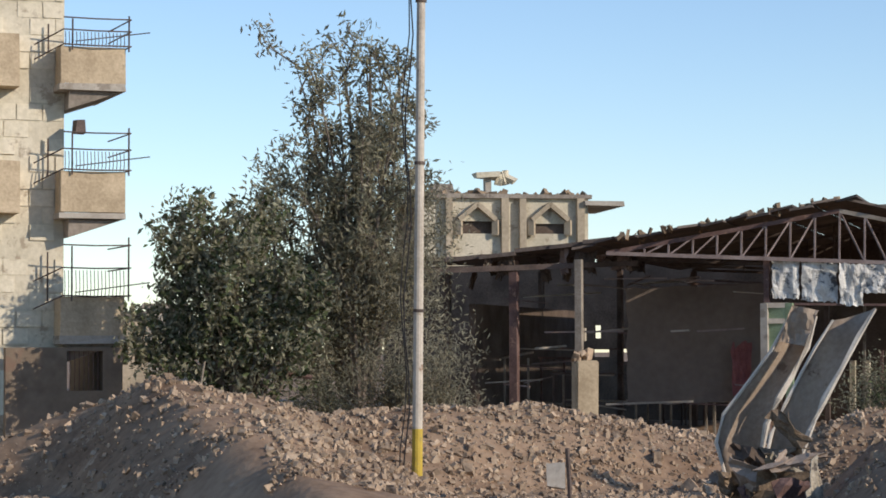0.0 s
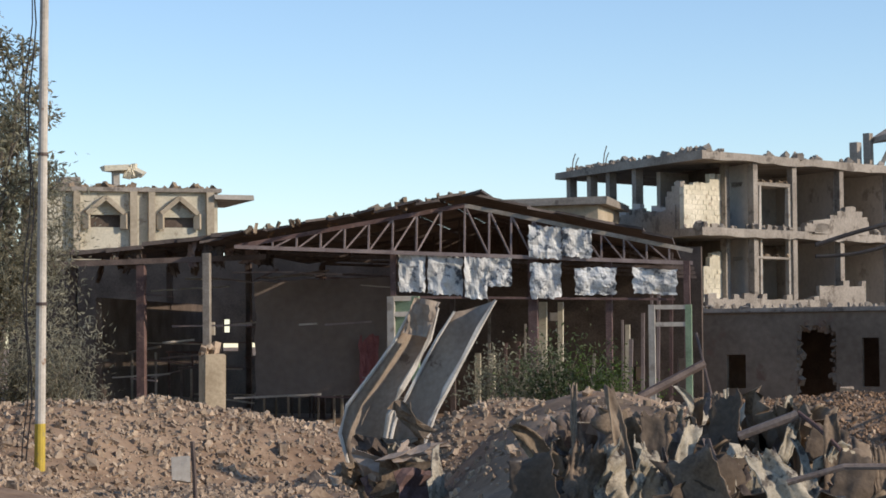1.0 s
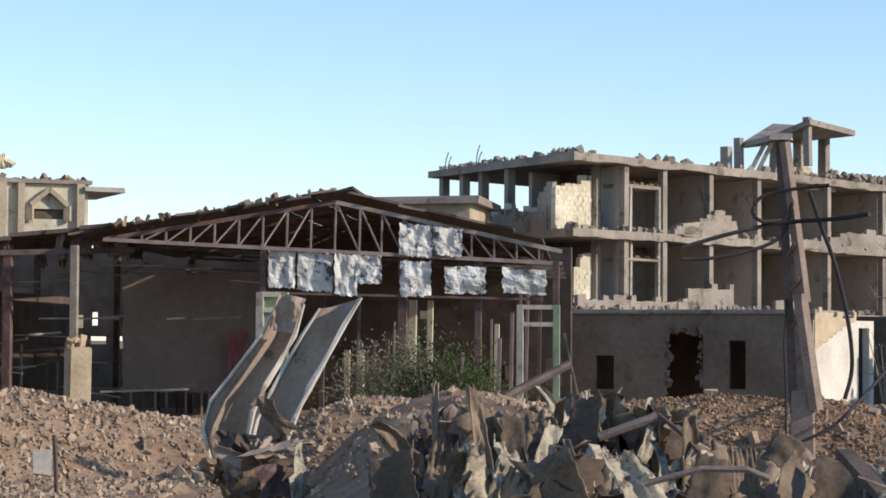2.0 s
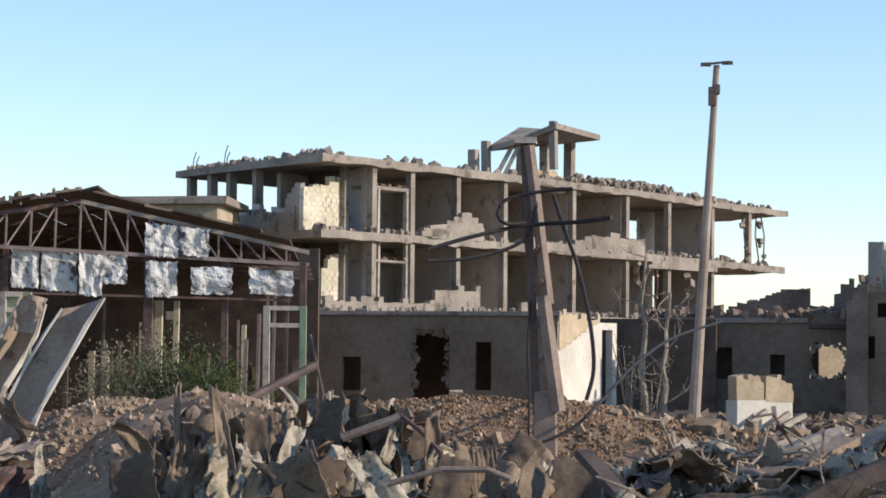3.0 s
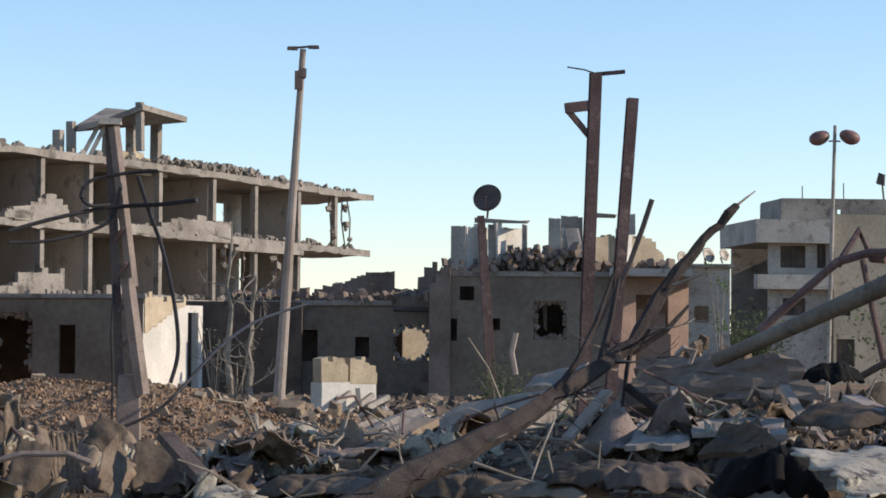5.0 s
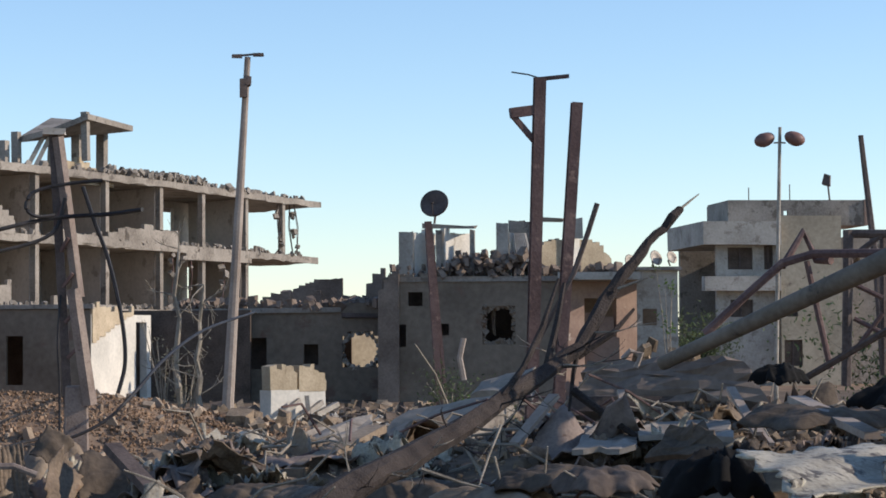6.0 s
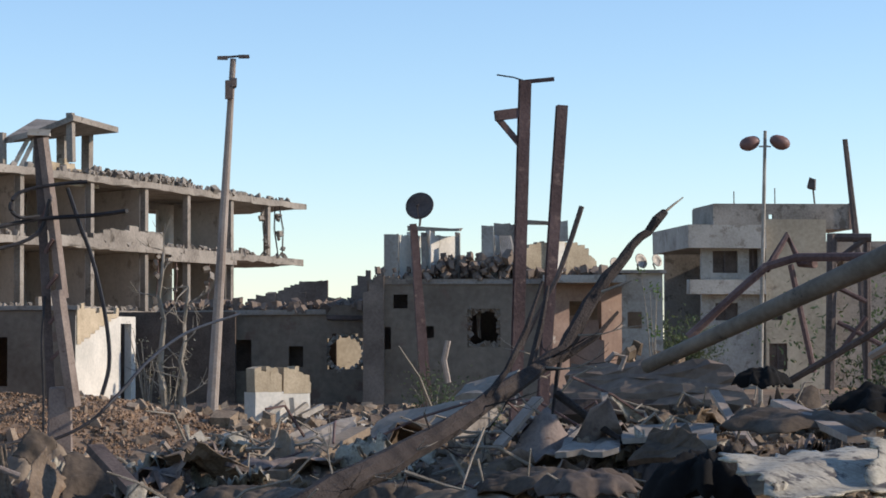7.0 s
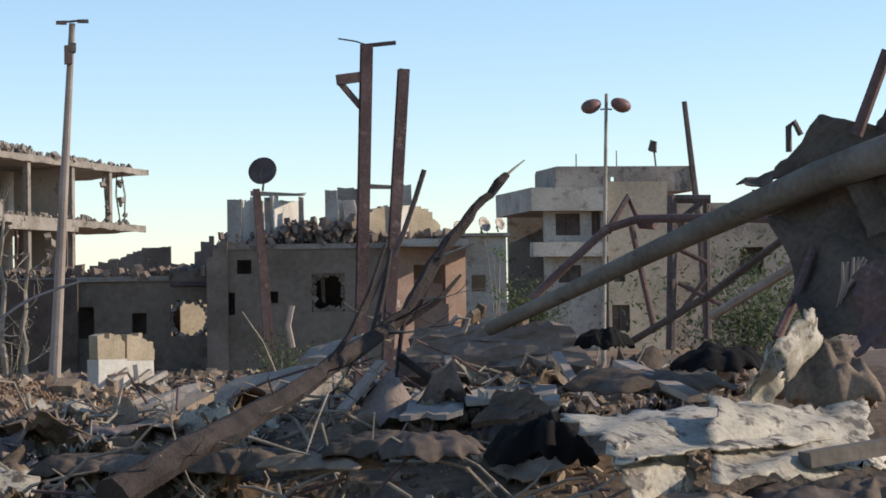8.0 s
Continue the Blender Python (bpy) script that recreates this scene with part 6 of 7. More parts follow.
def dead_tree(foot, top, label, seed):
    """A stripped trunk with ragged bark and a few broken limbs."""
    rr = random.Random(seed)
    foot, top = Vector(foot), Vector(top)
    foot.z = ground_height(foot.x, foot.y) - 0.1
    tree = thing("dead_tree", foot, label, "tree")
    pts = [foot.lerp(top, i / 8) + Vector((rr.gauss(0, 0.06), rr.gauss(0, 0.06), 0)) for i in range(9)]
    bm = bmesh.new()
    tube(bm, pts, [0.11 - 0.009 * i for i in range(9)], 7, 0.25)
    part("trunk", bm, TWIG, tree)
    for k in range(9):
        a = pts[rr.randint(2, 8)]
        bm, tips = bmesh.new(), []
        limb(bm, a, Vector((rr.gauss(0, 0.7), rr.gauss(0, 0.4), rr.gauss(0.1, 0.6))), rr.uniform(0.4, 1.0), 0.028, rr, 1, tips)
        part("branch", bm, TWIG, tree)


dead_tree((2.06, 66.0, 0.96), (2.19, 66.0, 5.1), "stripped pale dead tree before the block", 71)
dead_tree((2.74, 65.98, 0.97), (2.88, 65.97, 4.07), "slim stripped dead tree before the block", 72)
bush((27.99, 108.46, 2.9), 3.0, 3.6, 2200, LEAF_DARK, "dark evergreen by the villa", 51, 0.22)
bush((20.36, 56.47, 2.39), 4.6, 3.4, 5200, LEAF_DARK, "green weeds behind the wreckage", 52, 0.16)
bush((4.95, 14.72, 1.32), 0.5, 0.35, 240, LEAF_BRIGHT, "small fresh green weed under the sheet", 53, 0.06)
bush((21.59, 87.39, 4.6), 0.9, 5.6, 60, LEAF_BRIGHT, "slim young tree behind the branch", 54, 0.2, 4)


# ---- wreckage near the camera ----
def ribbon(bm, lefts, rights, cup, thick=0.03, seed=0):
    """A dented plate between two edges, cupped away from the viewer, with real thickness."""
    rr = random.Random(seed)
    n = 5
    rows = []
    for l, r in zip(lefts, rights):
        l, r = Vector(l), Vector(r)
        rows.append([l.lerp(r, i / n) + Vector((rr.uniform(-1, 1) * 0.012, cup * math.sin(math.pi * i / n) + rr.uniform(-1, 1) * 0.02, rr.uniform(-1, 1) * 0.012)) for i in range(n + 1)])
    t = [[bm.verts.new(p) for p in row] for row in rows]
    o = [[bm.verts.new(p + Vector((0, thick, 0))) for p in row] for row in rows]
    for j in range(len(rows) - 1):
        for i in range(n):
            bm.faces.new((t[j][i], t[j][i + 1], t[j + 1][i + 1], t[j + 1][i]))
            bm.faces.new((o[j][i], o[j + 1][i], o[j + 1][i + 1], o[j][i + 1]))
        bm.faces.new((t[j][0], t[j + 1][0], o[j + 1][0], o[j][0]))
        bm.faces.new((t[j][n], o[j][n], o[j + 1][n], t[j + 1][n]))
    for j in (0, -1):
        for i in range(n):
            bm.faces.new((t[j][i], o[j][i], o[j][i + 1], t[j][i + 1]))


def girder(lefts, rights, cup, label, seed):
    foot = Vector(lefts[-1])
    ob = thing("bent_girder", (foot.x, foot.y, ground_height(foot.x, foot.y)), label, "girder", "bent girders")
    bm = bmesh.new()
    ribbon(bm, lefts, rights, cup, 0.03, seed)
    part("web", bm, GIRDER_PALE, ob, smooth=True)
    for edge, r in ((lefts, 0.026), (rights, 0.042)):
        bm = bmesh.new()
        tube(bm, [Vector(p) - Vector((0, 0.03, 0)) for p in edge[:-1]], [r * q for q in (0.6, 1.1, 0.9, 1.2, 1.0, 0.8)][:len(edge) - 1], 6, 0.3)
        # both rims take the lighter colour that stands for sunlit edges
        part("flange", bm, LIT_EDGE, ob, "torn flange coloured as if sunlit")


girder(((-7.54, 32.14, 3.22), (-7.84, 32.07, 2.63), (-8.19, 31.99, 2.15), (-8.5, 31.91, 1.73), (-8.6, 31.88, 1.34), (-8.48, 31.91, 0.88), (-8.28, 31.96, 0.29)), ((-7.29, 32.4, 3.1), (-7.41, 32.38, 2.66), (-7.6, 32.23, 2.27), (-7.75, 32.09, 1.95), (-7.92, 32.05, 1.59), (-8.0, 32.03, 1.16), (-7.86, 32.07, 0.28)), 0.22, "bent brown sheet-steel girder standing in wreckage", 2)
girder(((-6.93, 31.87, 3.04), (-7.17, 31.82, 2.66), (-7.38, 31.77, 2.27), (-7.56, 31.62, 1.88), (-7.71, 31.49, 1.49), (-7.78, 31.37, 1.11), (-7.77, 31.37, 0.33)), ((-6.33, 31.79, 3.19), (-6.55, 31.74, 2.81), (-6.76, 31.6, 2.38), (-6.99, 31.55, 1.96), (-7.17, 31.41, 1.53), (-7.32, 31.37, 1.11), (-7.4, 31.35, 0.33)), 0.2, "bent brown sheet-steel girder with a torn edge in sunlit colour", 3)
bm = bmesh.new()
crumpled(bm, (-7.54, 32.04, 3.25), Vector((-7.18, 32.02, 3.18)) - Vector((-7.54, 32.04, 3.25)), Vector((-7.72, 32.0, 2.75)) - Vector((-7.54, 32.04, 3.25)), amp=0.07, seed=6)
solo("curled_plate", bm, GIRDER_PALE, "pale curled steel plate on the girder", "steel plate")
for sx, sy, r, k in ((665, 790, 0.3, 1), (640, 830, 0.24, 2), (700, 830, 0.26, 3)):
    bm = bmesh.new()
    crumpled(bm, Vector((-7.88, 31.03, 1.2)) + Vector(((sx - 665) * 0.008 - r, -0.1 * k, (790 - sy) * 0.008 + r * 0.5)), Vector((r * 1.8, 0.2, -0.1)), Vector((0.05, 0.1, -r * 1.6)), 7, 6, 0.16, k + 60, 0.8, 0.1)
    solo("metal_scrap", bm, (SOOT_AND_SHADE, GIRDER, TIN_DARK)[k - 1], "dark crushed metal at the foot of the girders", "scrap metal", "scrap by the girders")
rr = random.Random(77)
for i in range(14):
    p = Vector((-7.57, 30.59, 0.92)) + Vector((rr.gauss(0, 0.45), rr.gauss(0, 0.3), rr.gauss(0.05, 0.3)))
    bm = bmesh.new()
    a = Vector((rr.gauss(0, 0.4), rr.gauss(0, 0.3), rr.gauss(0, 0.3)))
    crumpled(bm, p, a, Vector((rr.gauss(0, 0.15), rr.gauss(0, 0.2), rr.gauss(-0.15, 0.25))), 5, 4, 0.08, i, fold=0.6, tear=0.1)
    solo("metal_scrap", bm, rr.choice((TIN_DARK, TIN_DARK, RUST, TIN, PALE_POLE)), "torn crumpled steel scrap in the wreckage", "scrap metal", "scrap by the girders")


def polar(az, d):
    return Vector((math.sin(radians(az)) * d, math.cos(radians(az)) * d, 0))


def on_ground(p, lift=0.0):
    return Vector((p.x, p.y, ground_height(p.x, p.y) + lift))


def shell(bm, grid, thick):
    """A sheet through a grid of points, with real thickness along its own normals."""
    ny, nx = len(grid), len(grid[0])
    back = []
    for j in range(ny):
        row = []
        for i in range(nx):
            du = grid[j][min(i + 1, nx - 1)] - grid[j][max(i - 1, 0)]
            dv = grid[min(j + 1, ny - 1)][i] - grid[max(j - 1, 0)][i]
            row.append(grid[j][i] - du.cross(dv).normalized() * thick)
        back.append(row)
    t = [[bm.verts.new(p) for p in r] for r in grid]
    b = [[bm.verts.new(p) for p in r] for r in back]
    for j in range(ny - 1):
        for i in range(nx - 1):
            bm.faces.new((t[j][i], t[j][i + 1], t[j + 1][i + 1], t[j + 1][i]))
            bm.faces.new((b[j][i], b[j + 1][i], b[j + 1][i + 1], b[j][i + 1]))
    for i in range(nx - 1):
        bm.faces.new((t[0][i], b[0][i], b[0][i + 1], t[0][i + 1]))
        bm.faces.new((t[-1][i], t[-1][i + 1], b[-1][i + 1], b[-1][i]))
    for j in range(ny - 1):
        bm.faces.new((t[j][0], t[j + 1][0], b[j + 1][0], b[j][0]))
        bm.faces.new((t[j][-1], b[j][-1], b[j + 1][-1], t[j + 1][-1]))
    return bm


def curled_sheet(foot, top, width, bend, material, label, seed, ribs=0, fan=1.0, twist=0.0, dent=0.03, tear=0.06, az=180):
    """A torn roofing sheet from foot to top, rolled about its length, ribbed or smooth, fanning towards the top."""
    rr = random.Random(seed)
    foot, top = Vector(foot), Vector(top)
    d = (top - foot)
    face = Vector((math.sin(radians(az)), math.cos(radians(az)), 0))
    nx, ny = (ribs * 4 if ribs else 14), 12
    off = rr.uniform(0, 50)
    rows = []
    for j in range(ny + 1):
        v = j / ny
        f = (Matrix.Rotation(twist * v, 3, d.normalized()) @ face)
        side = f.cross(d).normalized()
        out = d.cross(side).normalized()
        w = width * (1 + (fan - 1) * v)
        row = []
        for i in range(nx + 1):
            u = i / nx - 0.5
            vv = v
            if i in (0, nx):
                u += rr.uniform(-tear, tear)
            if j in (0, ny):
                vv += rr.uniform(-tear, tear) * (1 + 1.5 * noise.noise((u * 4 + off, 0, 1)))
            ang = u * bend
            x = math.sin(ang) / bend * w if abs(bend) > 0.01 else u * w
            y = (1 - math.cos(ang)) / bend * w if abs(bend) > 0.01 else 0.0
            y += dent * (noise.noise((u * 3 + off, vv * 3, off)) * 1.5 + 0.6 * noise.noise((u * 8 + off, vv * 8, off)))
            if ribs:
                y += 0.016 * math.cos((u + 0.05 * noise.noise((u * 5 + off, vv * 2, 8))) * ribs * math.tau) * (0.6 + noise.noise((u * 2 + off, vv * 2, 3)))
            y += 0.35 * width * noise.noise((off, vv * 1.6, 4.4)) * vv
            row.append(foot + d * vv + side * x + out * y)
        rows.append(row)
    bm = bmesh.new()
    shell(bm, rows, 0.01)
    return solo("roofing_sheet", bm, material, label, "metal sheet", "torn roofing sheets", smooth=True)


def drape(name, at, rx, ry, h, material, label, seed, turn=0.0, fold=0.05, lean=0.0):
    """Sheeting slumped over a lump: a dome with folds that run down and a ragged hem."""
    rr = random.Random(seed)
    off, n = rr.uniform(0, 60), 26
    m = Matrix.Translation(at) @ Euler((lean, 0, turn)).to_matrix().to_4x4()
    rows = []
    for j in range(n + 1):
        row = []
        for i in range(n + 1):
            a, b = 2 * i / n - 1, 2 * j / n - 1
            x, y = a * math.sqrt(1 - b * b / 2), b * math.sqrt(1 - a * a / 2)
            r = min(1.0, math.hypot(x, y))
            th = math.atan2(y, x)
            hem = 1 + 0.5 * noise.noise((math.cos(th) * 2 + off, math.sin(th) * 2, 1.0))
            z = (1 - r ** 3.6) + fold * r * (noise.noise((math.cos(th) * 3.2 + off, math.sin(th) * 3.2, r)) * 2.2) + 0.26 * noise.noise((x * 1.7 + off, y * 1.7, 5)) + 0.2 * noise.noise((x * 5 + off, y * 5, 2)) - 0.5 * abs(noise.noise((x * 2.6 + off, y * 2.6, 9)))
            row.append(m @ Vector((x * rx * hem, y * ry * hem, h * (z - 1))))
        rows.append(row)
    bm = bmesh.new()
    shell(bm, rows, 0.012)
    return solo(name, bm, material, label, "sheeting", smooth=True)


def scrap_field():
    """Torn sheets, bars and lumps all over the rubble mound."""
    rr = random.Random(101)
    for i in range(330):
        az = rr.uniform(-10.6, 4.0) if i < 210 else rr.uniform(2, 20)
        d = rr.uniform(17, 27) if az < 5 else rr.uniform(20.5, 28)
        p = on_ground(polar(az, d), rr.uniform(-0.05, 0.1))
        big = rr.random() < (0.42 if az < -3.5 else 0.15)
        w, h = (rr.uniform(0.6, 1.4), rr.uniform(0.5, 1.1)) if big else (rr.uniform(0.15, 0.55), rr.uniform(0.2, 0.6))
        turn = rr.uniform(0, math.tau)
        tilt = rr.uniform(0.3, 1.4) if az < -3.5 else rr.uniform(0.02, 0.4)
        a = Vector((math.cos(turn), math.sin(turn), rr.gauss(0, 0.3))) * w
        b = Vector((-math.sin(turn) * math.cos(tilt), math.cos(turn) * math.cos(tilt), math.sin(tilt))) * h
        bm = bmesh.new()
        ribs = rr.random() < 0.3
        crumpled(bm, p - a * 0.5 - b * 0.3, a, b, 16 if ribs else 13, 11, rr.uniform(0.06, 0.2) * (1.3 if big else 0.8), i + 300, fold=rr.uniform(0.1, 1.0), tear=0.08, ribs=ribs * 0.5)
        mt = rr.choices((TIN_DARK, TIN, RUST, GIRDER, SOOT_AND_SHADE, POST_BROWN, WRECK), (4, 5.5, 0.5, 3.0, 1.4, 2.2, 3))[0]
        solo("metal_scrap", bm, mt, {TIN_DARK: "scorched crumpled metal sheet on the rubble", TIN: "bright crumpled tin sheet on the rubble", RUST: "rusty torn metal sheet on the rubble", GIRDER: "brown bent metal plate on the rubble", POST_BROWN: "pale brown bent metal sheet on the rubble", SOOT_AND_SHADE: "soot-black metal scrap on the rubble", WRECK: "dark torn roofing scrap on the rubble"}[mt], "scrap metal", "scrap on the mound", smooth=rr.random() < 0.8)
    for i in range(300):
        az = rr.uniform(-10.5, 4) if i < 80 else rr.uniform(2, 19)
        d = rr.uniform(17, 26)
        p = on_ground(polar(az, d), rr.uniform(0.02, 0.14))
        ln = rr.uniform(0.3, 1.2)
        turn, rise = rr.uniform(0, math.tau), rr.gauss(0.12, 0.28)
        q = Vector((math.cos(turn), math.sin(turn) * 0.6, rise)) * ln
        bm = bmesh.new()
        kind = rr.random()
        if kind < 0.66:
            tube(bm, [p, p + q * 0.35 + Vector((0, 0, rr.gauss(0.04, 0.06))), p + q * 0.7 + Vector((rr.gauss(0, 0.06), 0, rr.gauss(0.03, 0.06))), p + q], [0.018, 0.016, 0.012, 0.008], 5)
            solo("twig", bm, TWIG, "dry broken twig on the rubble", "branch", "dry twigs")
        elif kind < 0.88:
            tube(bm, [p, p + q * 0.5 + Vector((0, 0, rr.gauss(0.05, 0.1))), p + q], 0.014, 5)
            solo("rebar", bm, RUST, "bent rusty reinforcing bar in the rubble", "rebar", "bent bars")
        else:
            beam(bm, p, p + q * 0.6, rr.uniform(0.04, 0.07), rr.uniform(0.02, 0.04))
            solo("batten", bm, rr.choice((PALE_POLE, TWIG, DARK_STEEL)), "splintered batten lying on the rubble", "batten", "battens")

    # upright curled strips
    for i in range(110):
        az = rr.uniform(-10.2, -1.0) if i < 90 else rr.uniform(-1, 19)
        p = on_ground(polar(az, rr.uniform(20, 27)), -0.05)
        ln, w = (rr.uniform(0.35, 1.0), rr.uniform(0.06, 0.2)) if az < -3 else (rr.uniform(0.2, 0.5), rr.uniform(0.03, 0.09))
        d0 = Vector((rr.gauss(0, 0.45), rr.gauss(0, 0.3), 1)).normalized()
        bend = Vector((rr.gauss(0, 0.35), rr.gauss(0, 0.2), rr.gauss(-0.1, 0.15)))
        ls, rs, q = [], [], p.copy()
        s = d0.cross(Vector((rr.gauss(0, 0.4), -1, 0))).normalized()
        for k in range(8):
            t = k / 7
            wk = w * (1 - 0.55 * t) * rr.uniform(0.8, 1.2)
            sk = (s + Vector((0, 0.9 * math.sin(t * 3 + i), 0))).normalized()
            ls.append(q - sk * wk)
            rs.append(q + sk * wk)
            q = q + (d0 + bend * t * 1.5).normalized() * ln / 7
        bm = bmesh.new()
        ribbon(bm, ls, rs, w * 0.5, 0.012, i)
        mt = rr.choices((TIN, GIRDER, TIN_DARK, POST_BROWN), (4, 3, 3, 2))[0]
        solo("curled_strip", bm, mt, "curled torn metal strip standing in the scrap" if mt is not TIN else "pale curled tin strip standing in the scrap", "scrap metal", "curled strips", smooth=True)


scrap_field()


def strew(name, label, material, spots, count, lo, hi, seed, category="rubble"):
    """Loose lumps strewn over the ground as one object."""
    rr = random.Random(seed)
    verts, faces = [], []
    quads = ((0, 1, 3, 2), (4, 6, 7, 5), (0, 4, 5, 1), (2, 3, 7, 6), (0, 2, 6, 4), (1, 5, 7, 3))
    for _ in range(count):
        az0, az1, d0, d1 = rr.choice(spots)
        p = polar(rr.uniform(az0, az1), rr.uniform(d0, d1))
        r = lo * (hi / lo) ** (rr.random() ** 2.2)
        p = on_ground(p, r * 0.2)
        m = Matrix.Translation(p) @ Euler((rr.uniform(0, 6), rr.uniform(0, 6), rr.uniform(0, 6))).to_matrix().to_4x4()
        a, b, c = r * rr.uniform(0.7, 1.2), r * rr.uniform(0.5, 1.0), r * rr.uniform(0.4, 0.8)
        i = len(verts)
        verts += [m @ Vector((x * a * rr.uniform(0.5, 1), y * b * rr.uniform(0.5, 1), z * c * rr.uniform(0.5, 1))) for z in (-1, 1) for y in (-1, 1) for x in (-1, 1)]
        faces += [tuple(i + k for k in q) for q in quads]
    me = bpy.data.meshes.new(name)
    me.from_pydata(verts, [], faces)
    me.materials.append(material)
    tagged(new(name, me), label, category, kind="stuff")


strew("bank_stones", "pale angular stones on the earth bank", STONE, [(-34, -20, 37, 46), (-26, -17, 38, 47), (-26, -17, 34, 42), (-20, -12, 41, 51)], 22000, 0.014, 0.1, 1)
strew("bank_boulders", "larger pale stones on the earth bank", STONE, [(-30, -13, 38, 48)], 45, 0.1, 0.22, 2)
strew("brown_clods", "brown earth clods on the far bank", EARTH_RED, [(-6.5, 5, 45, 52)], 17000, 0.016, 0.07, 3)
strew("far_bank_stones", "pale stones along the far bank", STONE, [(-9, 6, 46, 54)], 500, 0.05, 0.18, 4)
strew("yard_gravel", "small gravel over the bare yard", STONE, [(-20, -7, 26, 62), (-13, -6, 40, 50)], 14000, 0.012, 0.09, 8)
strew("mound_rubble", "grey broken concrete over the rubble mound", RUBBLE, [(-11, 4, 16, 29), (3, 20, 19.3, 30)], 9000, 0.012, 0.1, 5)
strew("yard_rubble", "mixed rubble before the ruined houses", RUBBLE, [(3, 20, 32, 72), (3, 20, 32, 72), (-10, 4, 60, 80)], 9000, 0.03, 0.26, 6)


strew("yard_blocks", "broken wall blocks heaped before the ruined houses", RUBBLE, [(2.5, 12, 56, 84), (3, 16, 48, 80)], 3400, 0.06, 0.34, 11)
strew("yard_blocks", "pale broken masonry heaped by the block stub", CONCRETE_LIGHT, [(3.5, 9, 56, 70)], 500, 0.06, 0.3, 12)
strew("yard_blocks", "charred debris before the ruined houses", SOOT_AND_SHADE, [(2.5, 14, 52, 80)], 1100, 0.08, 0.36, 13)


# the fallen tree, the fallen lamp mast, slabs and sheets
def fallen_tree():
    pts = [Vector(p) for p in ((1.4, 16.95, 1.22), (2.0, 17.9, 1.45), (2.72, 19.32, 1.66), (3.58, 20.71, 1.97), (4.21, 21.61, 2.24), (4.62, 22.04, 2.47), (4.97, 22.47, 2.94), (5.33, 22.7, 3.34), (5.59, 22.84, 3.59), (5.88, 22.98, 3.87))]
    b = pts[0].copy()
    tree = thing("fallen_tree", (b.x, b.y, ground_height(b.x, b.y)), "fallen bare charred tree lying across the rubble", "tree")
    bm = bmesh.new()
    fine = []
    wob = random.Random(4)
    for p, q in zip(pts, pts[1:]):
        fine += [p.lerp(q, t / 3) + Vector((wob.gauss(0, 0.01), wob.gauss(0, 0.01), wob.gauss(0, 0.014))) for t in range(3)]
    fine.append(pts[-1])
    n = len(fine) - 1
    tube(bm, fine, [0.122 - 0.085 * (i / n) ** 0.8 + wob.uniform(0, 0.014) for i in range(n + 1)], 9, 0.14)
    part("trunk", bm, BARK, tree)
    for p, r in ((((5.88, 22.98, 3.87), (5.99, 23.05, 3.95), (6.11, 23.12, 4.03)), 0.012), (((4.62, 22.04, 2.47), (4.53, 21.85, 2.23), (4.43, 21.57, 1.89)), 0.025), (((4.62, 22.04, 2.39), (4.96, 22.07, 2.61), (5.21, 22.21, 2.85)), 0.03), (((4.21, 21.61, 2.24), (4.38, 21.88, 2.71), (4.51, 22.16, 3.1)), 0.035), (((3.58, 20.71, 1.97), (3.88, 20.96, 2.3), (4.11, 21.22, 2.66), (4.34, 21.58, 3.13)), 0.03), (((4.47, 21.56, 2.08), (4.83, 21.27, 1.77), (5.16, 20.89, 1.51)), 0.035), (((5.1, 22.44, 3.05), (5.26, 22.41, 3.11), (5.39, 22.38, 3.16)), 0.015), (((3.46, 19.71, 1.83), (3.33, 19.53, 1.6), (3.19, 19.25, 1.34)), 0.012), (((2.65, 18.83, 1.52), (2.97, 18.78, 1.41), (3.29, 18.73, 1.33)), 0.016), (((3.24, 18.74, 1.62), (3.29, 18.73, 1.41), (3.11, 18.76, 1.23)), 0.01)):
        bm = bmesh.new()
        tube(bm, p, [r * 1.2] + [r] * (len(p) - 2) + [r * 0.5], 6, 0.1)
        part("branch", bm, BARK if r > 0.02 else TWIG, tree)
    for k in range(30):
        a = fine[wob.randint(3, int(n * 0.6))]
        bm, tips = bmesh.new(), []
        limb(bm, a, Vector((wob.gauss(0.2, 0.7), wob.gauss(-0.1, 0.4), wob.gauss(0.0, 0.35))), wob.uniform(0.2, 0.55), wob.uniform(0.008, 0.016), wob, 1, tips)
        part("twig", bm, TWIG if k % 3 else BARK, tree)


fallen_tree()
bm = bmesh.new()
fp = [Vector(p) for p in ((5.99, 24.29, 2.29), (6.6, 23.41, 2.66), (7.2, 22.39, 3.05), (7.77, 21.46, 3.4), (8.24, 20.43, 3.7), (9.01, 19.01, 4.06))]
tube(bm, fp, [0.075, 0.085, 0.1, 0.125, 0.155, 0.19], 14)
solo("fallen_mast", bm, MAST, "thick grey fallen concrete mast propped on wreckage", "pole", smooth=True)


